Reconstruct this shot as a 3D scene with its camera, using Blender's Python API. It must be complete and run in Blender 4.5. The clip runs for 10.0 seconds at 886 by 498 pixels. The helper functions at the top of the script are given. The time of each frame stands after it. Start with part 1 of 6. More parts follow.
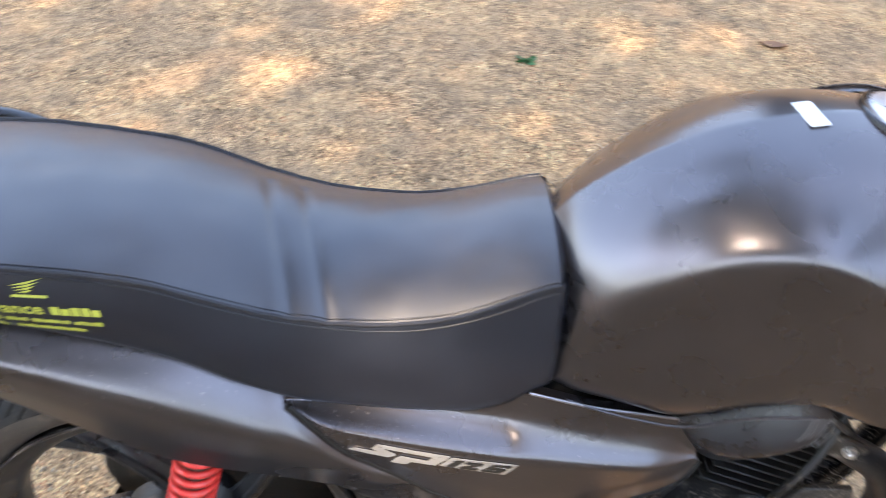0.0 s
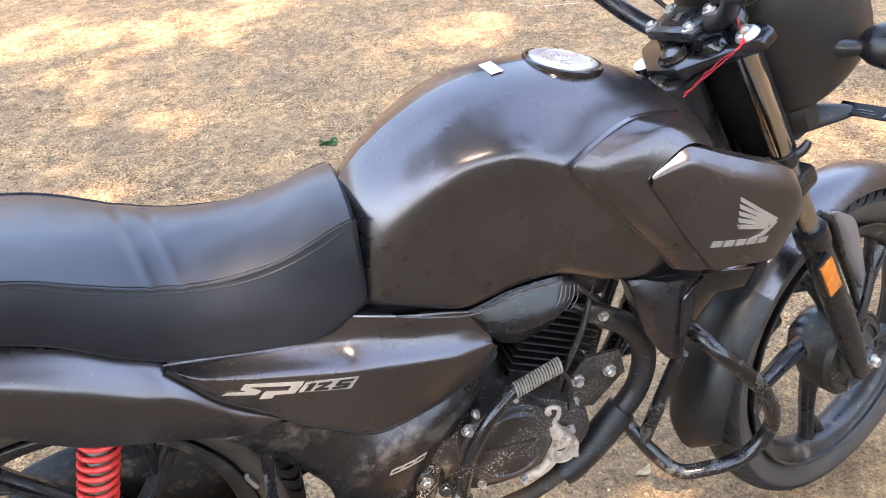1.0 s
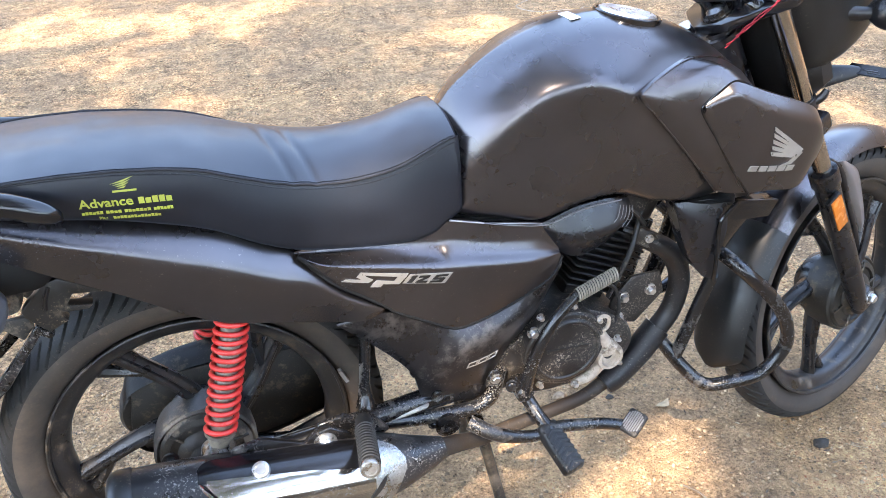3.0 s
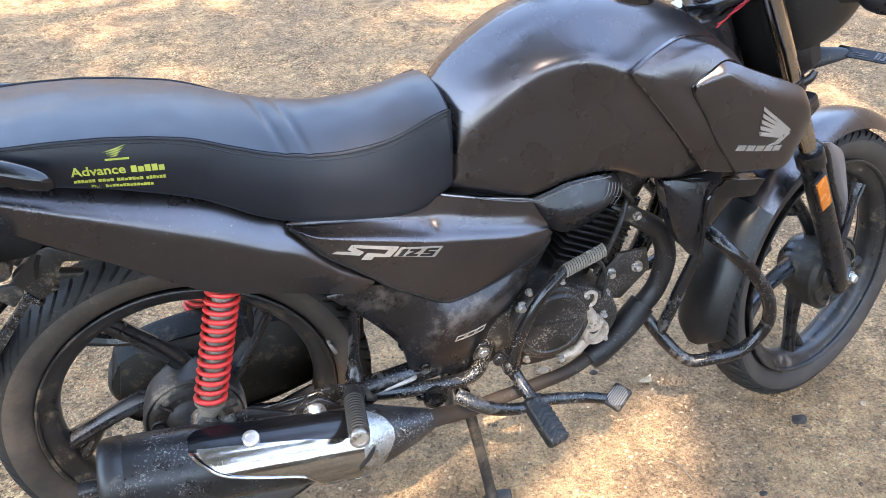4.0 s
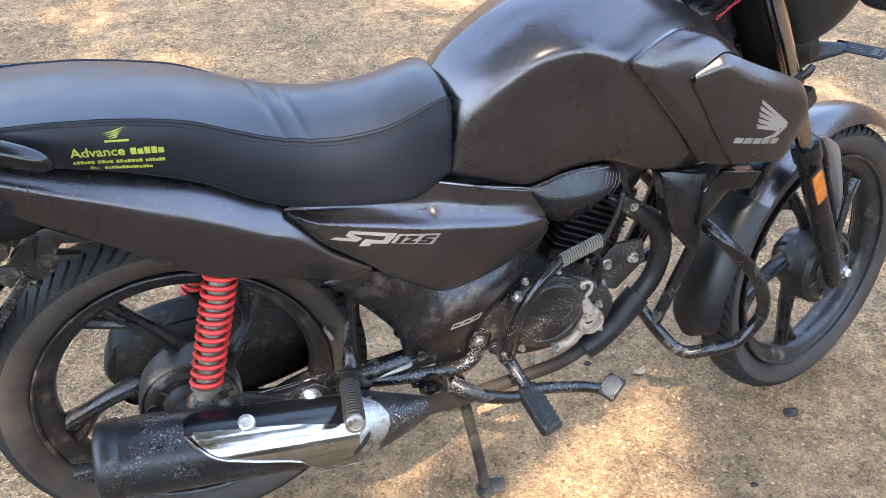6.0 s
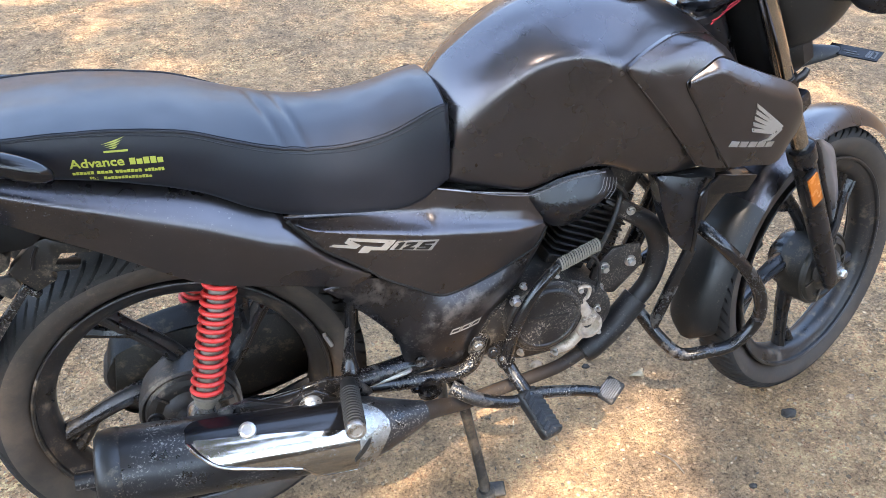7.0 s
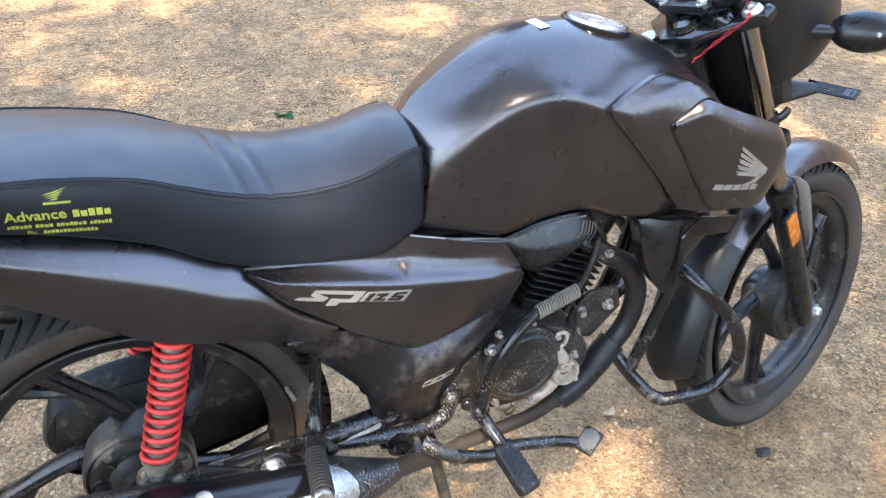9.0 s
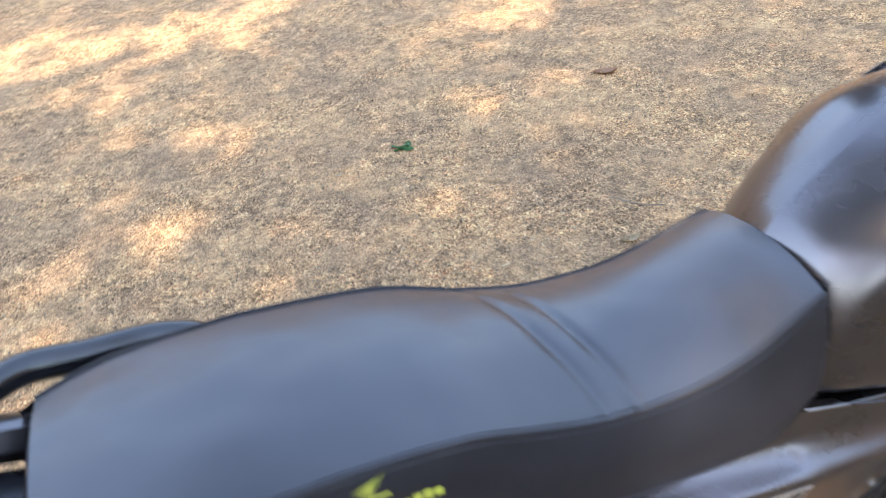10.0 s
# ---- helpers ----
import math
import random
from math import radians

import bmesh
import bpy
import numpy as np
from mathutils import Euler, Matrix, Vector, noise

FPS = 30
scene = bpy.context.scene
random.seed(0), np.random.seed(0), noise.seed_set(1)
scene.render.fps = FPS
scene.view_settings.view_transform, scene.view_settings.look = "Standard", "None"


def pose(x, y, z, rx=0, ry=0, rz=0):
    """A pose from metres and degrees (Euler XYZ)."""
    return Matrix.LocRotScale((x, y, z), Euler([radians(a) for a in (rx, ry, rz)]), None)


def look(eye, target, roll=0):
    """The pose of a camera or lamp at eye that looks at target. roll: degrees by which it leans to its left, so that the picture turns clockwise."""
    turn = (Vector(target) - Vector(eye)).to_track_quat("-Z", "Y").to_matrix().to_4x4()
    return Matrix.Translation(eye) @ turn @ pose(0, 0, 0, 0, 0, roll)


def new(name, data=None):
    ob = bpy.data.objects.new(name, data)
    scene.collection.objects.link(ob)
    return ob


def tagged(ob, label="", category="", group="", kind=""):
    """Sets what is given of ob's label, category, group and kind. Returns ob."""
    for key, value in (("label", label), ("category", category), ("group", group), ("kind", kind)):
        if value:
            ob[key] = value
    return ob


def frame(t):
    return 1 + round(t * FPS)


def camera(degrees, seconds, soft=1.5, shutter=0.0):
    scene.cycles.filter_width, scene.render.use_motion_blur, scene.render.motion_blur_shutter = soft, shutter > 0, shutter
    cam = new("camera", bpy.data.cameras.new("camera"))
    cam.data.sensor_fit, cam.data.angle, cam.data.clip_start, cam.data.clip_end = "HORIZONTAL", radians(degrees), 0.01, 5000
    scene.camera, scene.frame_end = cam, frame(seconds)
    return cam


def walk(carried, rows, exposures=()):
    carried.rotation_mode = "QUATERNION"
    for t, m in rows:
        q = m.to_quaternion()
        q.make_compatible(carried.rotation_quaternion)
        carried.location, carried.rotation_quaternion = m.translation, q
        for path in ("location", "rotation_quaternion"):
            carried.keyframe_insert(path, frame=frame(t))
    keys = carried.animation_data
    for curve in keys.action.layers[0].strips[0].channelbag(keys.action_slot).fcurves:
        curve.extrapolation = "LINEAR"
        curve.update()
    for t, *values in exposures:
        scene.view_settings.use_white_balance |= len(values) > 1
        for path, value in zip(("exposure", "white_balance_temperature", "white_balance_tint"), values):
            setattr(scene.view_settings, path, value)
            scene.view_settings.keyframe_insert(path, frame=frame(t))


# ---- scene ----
cam = camera(58.0, 10.0, soft=0.6, shutter=0.3)
PATH = [
    (0, (0.303, -0.601, 1.284), (0.356, 0.937, 0.007), 1.9),
    (0.2, (0.312, -0.625, 1.273), (0.547, 0.924, 0.03), 1.3),
    (0.3, (0.318, -0.654, 1.278), (0.618, 0.905, 0.062), 0.3),
    (0.5, (0.339, -0.727, 1.28), (0.716, 0.855, 0.116), -2.8),
    (1, (0.312, -0.91, 1.285), (0.754, 0.725, 0.222), -4.3),
    (1.5, (0.254, -0.997, 1.294), (0.727, 0.664, 0.285), -4.4),
    (2, (0.139, -1.044, 1.273), (0.621, 0.605, 0.249), -3.4),
    (2.5, (0.099, -1.075, 1.264), (0.593, 0.572, 0.243), -2.6),
    (4, (0.076, -1.091, 1.265), (0.616, 0.503, 0.184), -0.3),
    (4.5, (0.067, -1.1, 1.262), (0.608, 0.486, 0.17), 0.2),
    (5, (0.064, -1.101, 1.262), (0.606, 0.482, 0.167), 0.6),
    (5.5, (0.069, -1.097, 1.258), (0.616, 0.483, 0.161), 0.9),
    (7, (0.065, -1.096, 1.268), (0.626, 0.484, 0.176), 0.4),
    (7.5, (0.054, -1.085, 1.265), (0.618, 0.494, 0.176), 0.5),
    (8, (0.061, -1.072, 1.268), (0.671, 0.496, 0.187), 1.6),
    (8.5, (0.064, -1.065, 1.268), (0.714, 0.494, 0.198), 2.3),
    (9, (0.067, -0.997, 1.272), (0.747, 0.554, 0.208), 2.4),
    (9.2, (0.067, -0.913, 1.243), (0.682, 0.644, 0.149), -0.1),
    (9.3, (0.078, -0.868, 1.246), (0.617, 0.691, 0.115), -2.9),
    (9.5, (0.085, -0.756, 1.26), (0.476, 0.81, 0.079), -8.8),
    (9.6, (0.077, -0.697, 1.263), (0.452, 0.867, 0.073), -9.2),
    (9.8, (0.014, -0.606, 1.281), (0.454, 0.972, 0.133), -7.8),
    (10, (-0.07, -0.5, 1.288), (0.457, 1.074, 0.172), -7.4),
]
walk(cam, [(t, look(eye, target, roll)) for t, eye, target, roll in PATH], [(0, 3.58, 7600, 18), (0.6, 3.62, 7850, 19), (1.5, 3.66, 7450, 18), (2.6, 3.68, 7150, 16), (3.8, 3.57, 7050, 15), (5.0, 3.45, 7050, 15), (7.5, 3.44, 7050, 15), (9, 3.46, 7050, 14), (10, 3.42, 7350, 16)])

# ---- light: high sun behind the viewer's shoulder, clear sky ----
SUN = Vector((-0.38, -0.68, 1.0)).normalized()
world = bpy.data.worlds.new("sky")
scene.world = world
world.use_nodes = True
wn = world.node_tree.nodes
sky = wn.new("ShaderNodeTexSky")
sky.sky_type = "NISHITA"
sky.sun_disc = False
sky.sun_elevation = math.asin(SUN.z)
sky.sun_rotation = math.atan2(SUN.x, SUN.y)
sky.air_density, sky.dust_density, sky.ozone_density = 1.35, 0.8, 1.5
wn["Background"].inputs["Strength"].default_value = 0.15
world.node_tree.links.new(sky.outputs["Color"], wn["Background"].inputs["Color"])
sun = new("sun", bpy.data.lights.new("sun", "SUN"))
sun.data.energy, sun.data.angle, sun.data.color = 1.52, radians(0.55), (1.0, 0.91, 0.78)
sun.matrix_world = look(SUN * 30, (0, 0, 0))


# ---- materials ----
def material(name, color, rough=0.5, metal=0.0, vary=0.15, scale=40.0, bump=0.1, grain=400.0, dirt=0.0, dirt_color=(0.30, 0.23, 0.16),
             dirt_scale=14.0, coat=0.0, coat_rough=0.08, rough_vary=0.1, dirt_size=0.62, spec=0.5, dirt_edge=0.15):
    """Principled surface with mottled colour, fine grain relief and, if asked, dried mud spots."""
    m = bpy.data.materials.new(name)
    m.use_nodes = True
    t = m.node_tree
    n, link = t.nodes, t.links.new
    b = n["Principled BSDF"]
    co = n.new("ShaderNodeTexCoord").outputs["Object"]

    def tex(s, detail=4.0, rgh=0.6):
        x = n.new("ShaderNodeTexNoise")
        x.inputs["Scale"].default_value, x.inputs["Detail"].default_value, x.inputs["Roughness"].default_value = s, detail, rgh
        link(co, x.inputs["Vector"])
        return x.outputs["Fac"]

    def ramp(fac, lo, hi, a=0.0, c=1.0):
        r = n.new("ShaderNodeMapRange")
        r.inputs["From Min"].default_value, r.inputs["From Max"].default_value = lo, hi
        r.inputs["To Min"].default_value, r.inputs["To Max"].default_value = a, c
        link(fac, r.inputs["Value"])
        return r.outputs["Result"]

    def mix(fac, a, c):
        x = n.new("ShaderNodeMix")
        x.data_type = "RGBA"
        link(fac, x.inputs["Factor"])
        for v, k in ((a, 6), (c, 7)):
            if isinstance(v, tuple):
                x.inputs[k].default_value = (*v, 1)
            else:
                link(v, x.inputs[k])
        return x.outputs[2]

    big = tex(scale)
    c = mix(ramp(big, 0.3, 0.7), tuple(v * (1 - vary) for v in color), tuple(min(1, v * (1 + vary)) for v in color))
    r = ramp(big, 0.3, 0.7, max(0.02, rough - rough_vary), min(1, rough + rough_vary))
    fine = tex(grain, 2.0)
    if dirt:
        patch, speck, where = tex(dirt_scale, 6.0, 0.7), tex(dirt_scale * 12, 6.0, 0.70), tex(dirt_scale * 0.7, 3.0, 0.6)
        dots = n.new("ShaderNodeMath")
        dots.operation = "MULTIPLY"
        link(ramp(speck, 0.595 - 0.04 * dirt, 0.685 - 0.04 * dirt, 0, 0.80), dots.inputs[0])
        link(ramp(where, 0.45, 0.62), dots.inputs[1])
        mul = n.new("ShaderNodeMath")
        mul.operation = "MAXIMUM"
        link(ramp(patch, dirt_size - 0.10 * dirt, dirt_size + dirt_edge, 0, 0.7), mul.inputs[0])
        link(dots.outputs[0], mul.inputs[1])
        c = mix(mul.outputs[0], c, dirt_color)
        mx = n.new("ShaderNodeMix")
        link(mul.outputs[0], mx.inputs[0])
        link(r, mx.inputs[2])
        mx.inputs[3].default_value = 0.9
        r = mx.outputs[0]
    link(c, b.inputs["Base Color"])
    link(r, b.inputs["Roughness"])
    b.inputs["Metallic"].default_value = metal
    b.inputs["Specular IOR Level"].default_value = spec
    b.inputs["Coat Weight"].default_value = coat
    b.inputs["Coat Roughness"].default_value = coat_rough
    if bump:
        bp = n.new("ShaderNodeBump")
        bp.inputs["Strength"].default_value, bp.inputs["Distance"].default_value = bump, 0.001
        link(fine, bp.inputs["Height"])
        link(bp.outputs["Normal"], b.inputs["Normal"])
    return m


PAINT = material("satin_grey_paint", (0.086, 0.079, 0.083), 0.28, 0.90, 0.10, 7, 0.03, 900, rough_vary=0.03, coat=0.30, coat_rough=0.22)
PAINT_SPECK = material("specked_satin_paint", (0.086, 0.079, 0.083), 0.28, 0.90, 0.10, 7, 0.03, 900, rough_vary=0.03, coat=0.30, coat_rough=0.22, dirt=-0.55, dirt_scale=19, dirt_color=(0.30, 0.27, 0.24), dirt_size=1.2)
# Pale metal stands in for the sky's glint along the cover's edge.
EDGE_GLINT = material("panel_edge_glint", (0.30, 0.29, 0.29), 0.32, 0.9, 0.10, 30, 0.03, 900, rough_vary=0.05)
PAINT_DUSTY = material("dusty_satin_paint", (0.043, 0.041, 0.044), 0.30, 0.85, 0.08, 9, 0.05, 900, dirt=0.9, dirt_scale=16, dirt_color=(0.20, 0.185, 0.175), dirt_size=0.61, dirt_edge=0.08)
GLOSS = material("gloss_black_plastic", (0.006, 0.006, 0.007), 0.14, 0.0, 0.1, 20, 0.0, rough_vary=0.03)
PLASTIC = material("black_plastic", (0.009, 0.009, 0.011), 0.30, 0.0, 0.15, 30, 0.12, 700)
PLASTIC_DUSTY = material("dusty_black_plastic", (0.011, 0.0105, 0.010), 0.42, 0.0, 0.2, 30, 0.12, 700, dirt=0.7, dirt_scale=20)
# One vinyl in two tones: shinier for the sky-lit top, darker for shaded sides.
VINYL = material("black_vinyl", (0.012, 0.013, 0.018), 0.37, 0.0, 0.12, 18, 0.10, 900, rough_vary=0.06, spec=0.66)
VINYL_SHADED = material("black_vinyl_shaded", (0.009, 0.0105, 0.015), 0.38, 0.0, 0.12, 18, 0.10, 900, rough_vary=0.07, spec=0.38)
THREAD = material("stitching", (0.020, 0.020, 0.023), 0.75, 0.0, 0.2, 90, 0.3, 900, spec=0.25)
RUBBER = material("tyre_rubber", (0.040, 0.031, 0.024), 0.70, 0.0, 0.35, 12, 0.25, 300, dirt=0.9, dirt_scale=9, dirt_color=(0.105, 0.078, 0.055), dirt_size=0.56)
TREAD = material("tread_rubber", (0.017, 0.016, 0.015), 0.72, 0.0, 0.3, 20, 0.25, 300, spec=0.3, dirt=0.5, dirt_scale=18, dirt_color=(0.070, 0.056, 0.042), dirt_size=0.66)
RUBBER_CLEAN = material("black_rubber", (0.011, 0.011, 0.011), 0.55, 0.0, 0.2, 30, 0.2, 400, dirt=0.3)
ALLOY_BLACK = material("black_wheel_paint", (0.009, 0.009, 0.010), 0.30, 0.0, 0.15, 25, 0.06, 500, dirt=0.55, dirt_scale=16, dirt_color=(0.17, 0.135, 0.10), dirt_size=0.70)
FRAME = material("black_frame_enamel", (0.008, 0.008, 0.009), 0.22, 0.0, 0.15, 25, 0.06, 500, dirt=0.55, dirt_scale=26, dirt_color=(0.34, 0.30, 0.26))
RIMPAINT = material("mud_filmed_wheel_paint", (0.011, 0.011, 0.012), 0.36, 0.0, 0.25, 20, 0.2, 300, dirt=0.8, dirt_scale=34, dirt_color=(0.15, 0.115, 0.082), dirt_size=0.62, dirt_edge=0.06)
DRUM = material("mud_filmed_black", (0.026, 0.022, 0.018), 0.55, 0.0, 0.35, 18, 0.5, 250, dirt=0.7, dirt_scale=20, dirt_color=(0.27, 0.21, 0.15), dirt_size=0.58, dirt_edge=0.04)
CASE_MUD = material("mud_washed_case", (0.014, 0.013, 0.011), 0.5, 0.0, 0.35, 14, 0.4, 250, dirt=0.6, dirt_scale=36, dirt_color=(0.14, 0.108, 0.075), dirt_size=0.60, dirt_edge=0.04)
FRAME_MUD = material("mud_caked_enamel", (0.009, 0.009, 0.010), 0.26, 0.0, 0.15, 25, 0.3, 300, dirt=1.4, dirt_scale=28, dirt_color=(0.42, 0.37, 0.31), dirt_size=0.72)
ENGINE = material("black_engine_casting", (0.019, 0.017, 0.016), 0.42, 0.2, 0.25, 25, 0.4, 350, dirt=1.8, dirt_scale=24, dirt_color=(0.38, 0.33, 0.27), dirt_size=0.78)
FIN = material("dark_fin_casting", (0.006, 0.006, 0.006), 0.6, 0.0, 0.25, 25, 0.3, 350, spec=0.3, dirt=0.3, dirt_scale=30, dirt_size=0.8)
CAST = material("bare_cast_alloy", (0.47, 0.39, 0.31), 0.55, 0.3, 0.35, 40, 0.5, 300, dirt=0.5, dirt_scale=38, dirt_color=(0.085, 0.062, 0.043), dirt_size=0.58, dirt_edge=0.05)
CHIPPED = material("chipped_black_rim", (0.024, 0.021, 0.019), 0.5, 0.3, 0.3, 30, 0.3, 400, dirt=1.3, dirt_scale=22, dirt_color=(0.40, 0.35, 0.28), dirt_size=0.64)
CHROME = material("chrome", (0.47, 0.46, 0.45), 0.10, 1.0, 0.05, 30, 0.12, 25, dirt=0.2, dirt_scale=30, rough_vary=0.04, dirt_size=0.78)
STEEL = material("zinc_steel", (0.55, 0.54, 0.52), 0.32, 0.9, 0.2, 60, 0.1, 500, dirt=0.4)
DARKSTEEL = material("blackened_steel", (0.115, 0.112, 0.11), 0.26, 0.9, 0.2, 40, 0.1, 400, rough_vary=0.06)
FORKTUBE = material("fork_tube_chrome", (0.40, 0.37, 0.34), 0.18, 1.0, 0.1, 30, 0.0, rough_vary=0.05)
COLLAR = material("worn_spattered_steel", (0.34, 0.33, 0.31), 0.28, 0.9, 0.3, 60, 0.5, 300, dirt=1.5, dirt_scale=34, dirt_color=(0.10, 0.085, 0.07), dirt_size=0.62)
PIPE = material("heat_black_pipe", (0.015, 0.015, 0.016), 0.33, 0.1, 0.2, 25, 0.2, 400, dirt=1.2, dirt_scale=22, dirt_color=(0.38, 0.35, 0.32), dirt_size=0.78)
PIPE_MATT = material("matt_black_pipe", (0.009, 0.009, 0.010), 0.44, 0.0, 0.2, 25, 0.2, 400, spec=0.4, dirt=0.25, dirt_scale=24, dirt_color=(0.30, 0.27, 0.24), dirt_size=0.82)
PIPE_RUST = material("dusty_rusty_pipe", (0.032, 0.023, 0.017), 0.7, 0.1, 0.35, 20, 0.3, 300, dirt=0.5, dirt_scale=15, dirt_color=(0.20, 0.145, 0.095), dirt_size=0.72)
RED = material("red_spring_paint", (0.60, 0.035, 0.028), 0.33, 0.0, 0.12, 30, 0.05, 400, dirt=0.45, dirt_scale=26, dirt_color=(0.25, 0.16, 0.12))
DAMPER = material("damper_body", (0.19, 0.155, 0.115), 0.5, 0.3, 0.3, 30, 0.2, 300, dirt=1.2, dirt_scale=34, dirt_color=(0.045, 0.036, 0.028), dirt_size=0.64)
AMBER = material("amber_reflector", (0.56, 0.150, 0.020), 0.25, 0.0, 0.08, 60, 0.3, 500)
CAPMETAL = material("brushed_cap_alloy", (0.36, 0.38, 0.42), 0.30, 0.8, 0.06, 50, 0.1, 600)
WHITE = material("white_sticker", (0.80, 0.80, 0.78), 0.45, 0.0, 0.04, 30, 0.0)
SILVER = material("silver_badge", (0.31, 0.30, 0.285), 0.34, 0.5, 0.08, 60, 0.05, 500)
BADGE_BLACK = material("badge_black", (0.010, 0.010, 0.010), 0.35, 0.0, 0.05, 60, 0.0)
YELLOW = material("yellow_print", (0.36, 0.37, 0.055), 0.5, 0.0, 0.1, 60, 0.0)
REDTHREAD = material("red_cotton_thread", (0.27, 0.010, 0.020), 0.8, 0.0, 0.2, 200, 0.3, 900)
KICKRUBBER = material("dusty_tan_rubber", (0.21, 0.18, 0.14), 0.75, 0.0, 0.3, 60, 0.3, 500)
SCUFFED = material("scuffed_rubber", (0.21, 0.20, 0.19), 0.6, 0.0, 0.3, 60, 0.3, 500)
WORN = material("worn_stand_steel", (0.030, 0.027, 0.024), 0.55, 0.3, 0.35, 30, 0.3, 300, dirt=1.8, dirt_scale=18, dirt_color=(0.30, 0.235, 0.165), dirt_size=0.62)
MATTE = material("matt_black_plastic", (0.006, 0.006, 0.006), 0.62, 0.0, 0.2, 30, 0.2, 500, spec=0.25)
MUDFLAP = material("dusty_flap_plastic", (0.010, 0.010, 0.010), 0.38, 0.0, 0.25, 18, 0.2, 400, spec=0.40, dirt=0.35, dirt_scale=24, dirt_color=(0.16, 0.13, 0.10), dirt_size=0.78)
LAMPGREY = material("dusty_lamp_plastic", (0.013, 0.012, 0.0115), 0.42, 0.0, 0.25, 12, 0.15, 500, spec=0.4, dirt=0.3, dirt_scale=14, dirt_color=(0.10, 0.085, 0.07), dirt_size=0.66)
STAYGREY = material("grey_stay_paint", (0.24, 0.235, 0.24), 0.36, 0.7, 0.10, 12, 0.04, 700)
GREYPLAST = material("grey_plastic", (0.10, 0.10, 0.105), 0.4, 0.0, 0.1, 30, 0.1, 500)


# ---- mesh helpers ----
def spline(pts, n):
    """n + 1 points on a Catmull-Rom curve through pts."""
    p = [Vector(q) for q in pts]
    p = [2 * p[0] - p[1]] + p + [2 * p[-1] - p[-2]]
    out, k = [], len(p) - 3
    for i in range(n + 1):
        s = min(i / n * k, k - 1e-6)
        j, f = int(s), s - int(s)
        a, b, c, d = p[j:j + 4]
        out.append(0.5 * (2 * b + (c - a) * f + (2 * a - 5 * b + 4 * c - d) * f * f + (3 * b - a - 3 * c + d) * f ** 3))
    return out


def smooth(bm):
    for f in bm.faces:
        f.smooth = True
    return bm


def grid(rows, loop_u=False, loop_v=False, bm=None):
    """Quads over a grid of points."""
    bm = bm or bmesh.new()
    v = [[bm.verts.new(p) for p in r] for r in rows]
    nu, nv = len(v), len(v[0])
    for i in range(nu if loop_u else nu - 1):
        for j in range(nv if loop_v else nv - 1):
            f = bm.faces.new((v[i][j], v[(i + 1) % nu][j], v[(i + 1) % nu][(j + 1) % nv], v[i][(j + 1) % nv]))
            f.smooth = True
    return bm


def crisp(pts, n, soft=2):
    """n + 1 even points along a polyline, its corners rounded a little."""
    p = [Vector(q) for q in pts]
    run = [0.0]
    for a, b in zip(p, p[1:]):
        run.append(run[-1] + (b - a).length)
    out = []
    for i in range(n + 1):
        s = run[-1] * i / n
        j = max(k for k in range(len(p) - 1) if run[k] <= s + 1e-9)
        out.append(p[j].lerp(p[j + 1], (s - run[j]) / max(1e-9, run[j + 1] - run[j])))
    for _ in range(soft):
        out = [out[0]] + [0.25 * a + 0.5 * b + 0.25 * c for a, b, c in zip(out, out[1:], out[2:])] + [out[-1]]
    return out


def surface(stations, nu=40, nv=14, rim=0.014, soft=None):
    """A panel through stations of (x, y, z) points, its border turned inwards (towards y = 0) by rim."""
    k = len(stations[0])
    cols = [spline([s[j] for s in stations], nu) for j in range(k)]
    rows = [spline([c[i] for c in cols], nv) if soft is None else crisp([c[i] for c in cols], nv, soft) for i in range(nu + 1)]

    def inward(p, c, d):
        q = p + (c - p).normalized() * 0.002 if (c - p).length > 1e-6 else p.copy()
        q.y -= math.copysign(d, p.y)
        return q
    mid = [sum(r, Vector()) / len(r) for r in rows]
    rows = [[inward(r[0], m, rim), inward(r[0], m, 0.0015)] + r + [inward(r[-1], m, 0.0015), inward(r[-1], m, rim)] for r, m in zip(rows, mid)]
    centre = sum(mid, Vector()) / len(mid)
    first, last = [inward(p, centre, rim) for p in rows[0]], [inward(p, centre, rim) for p in rows[-1]]
    return grid([first] + rows + [last])


def mirrored(bm):
    """A copy of bm on the other side of the bike."""
    b = bm.copy()
    for v in b.verts:
        v.co.y = -v.co.y
    bmesh.ops.reverse_faces(b, faces=b.faces)
    return b


def sweep(path, radius, n=12, steps=None, squash=1.0, caps=True):
    """A round bar along a smooth path; radius is a number or a list along it."""
    m = steps or max(2, 8 * (len(path) - 1))
    pts = spline(path, m) if len(path) > 2 else [Vector(path[0]).lerp(Vector(path[1]), i / m) for i in range(m + 1)]
    if isinstance(radius, (int, float)):
        rad = [radius] * (m + 1)
    else:
        rad = [q.x for q in spline([(r, 0, 0) for r in radius], m)]
    rings, up = [], None
    for i, p in enumerate(pts):
        d = (pts[min(i + 1, m)] - pts[max(i - 1, 0)]).normalized()
        if up is None:
            up = d.orthogonal().normalized()
        up = (up - d * up.dot(d)).normalized()
        side = d.cross(up)
        rings.append([p + rad[i] * (math.cos(a) * up + squash * math.sin(a) * side) for a in (2 * math.pi * k / n for k in range(n))])
    bm = grid(rings, loop_v=True)
    if caps:
        bm.verts.ensure_lookup_table()
        for ring in (list(bm.verts)[:n][::-1], list(bm.verts)[-n:]):
            bm.faces.new(ring)
    bmesh.ops.recalc_face_normals(bm, faces=bm.faces)
    return bm


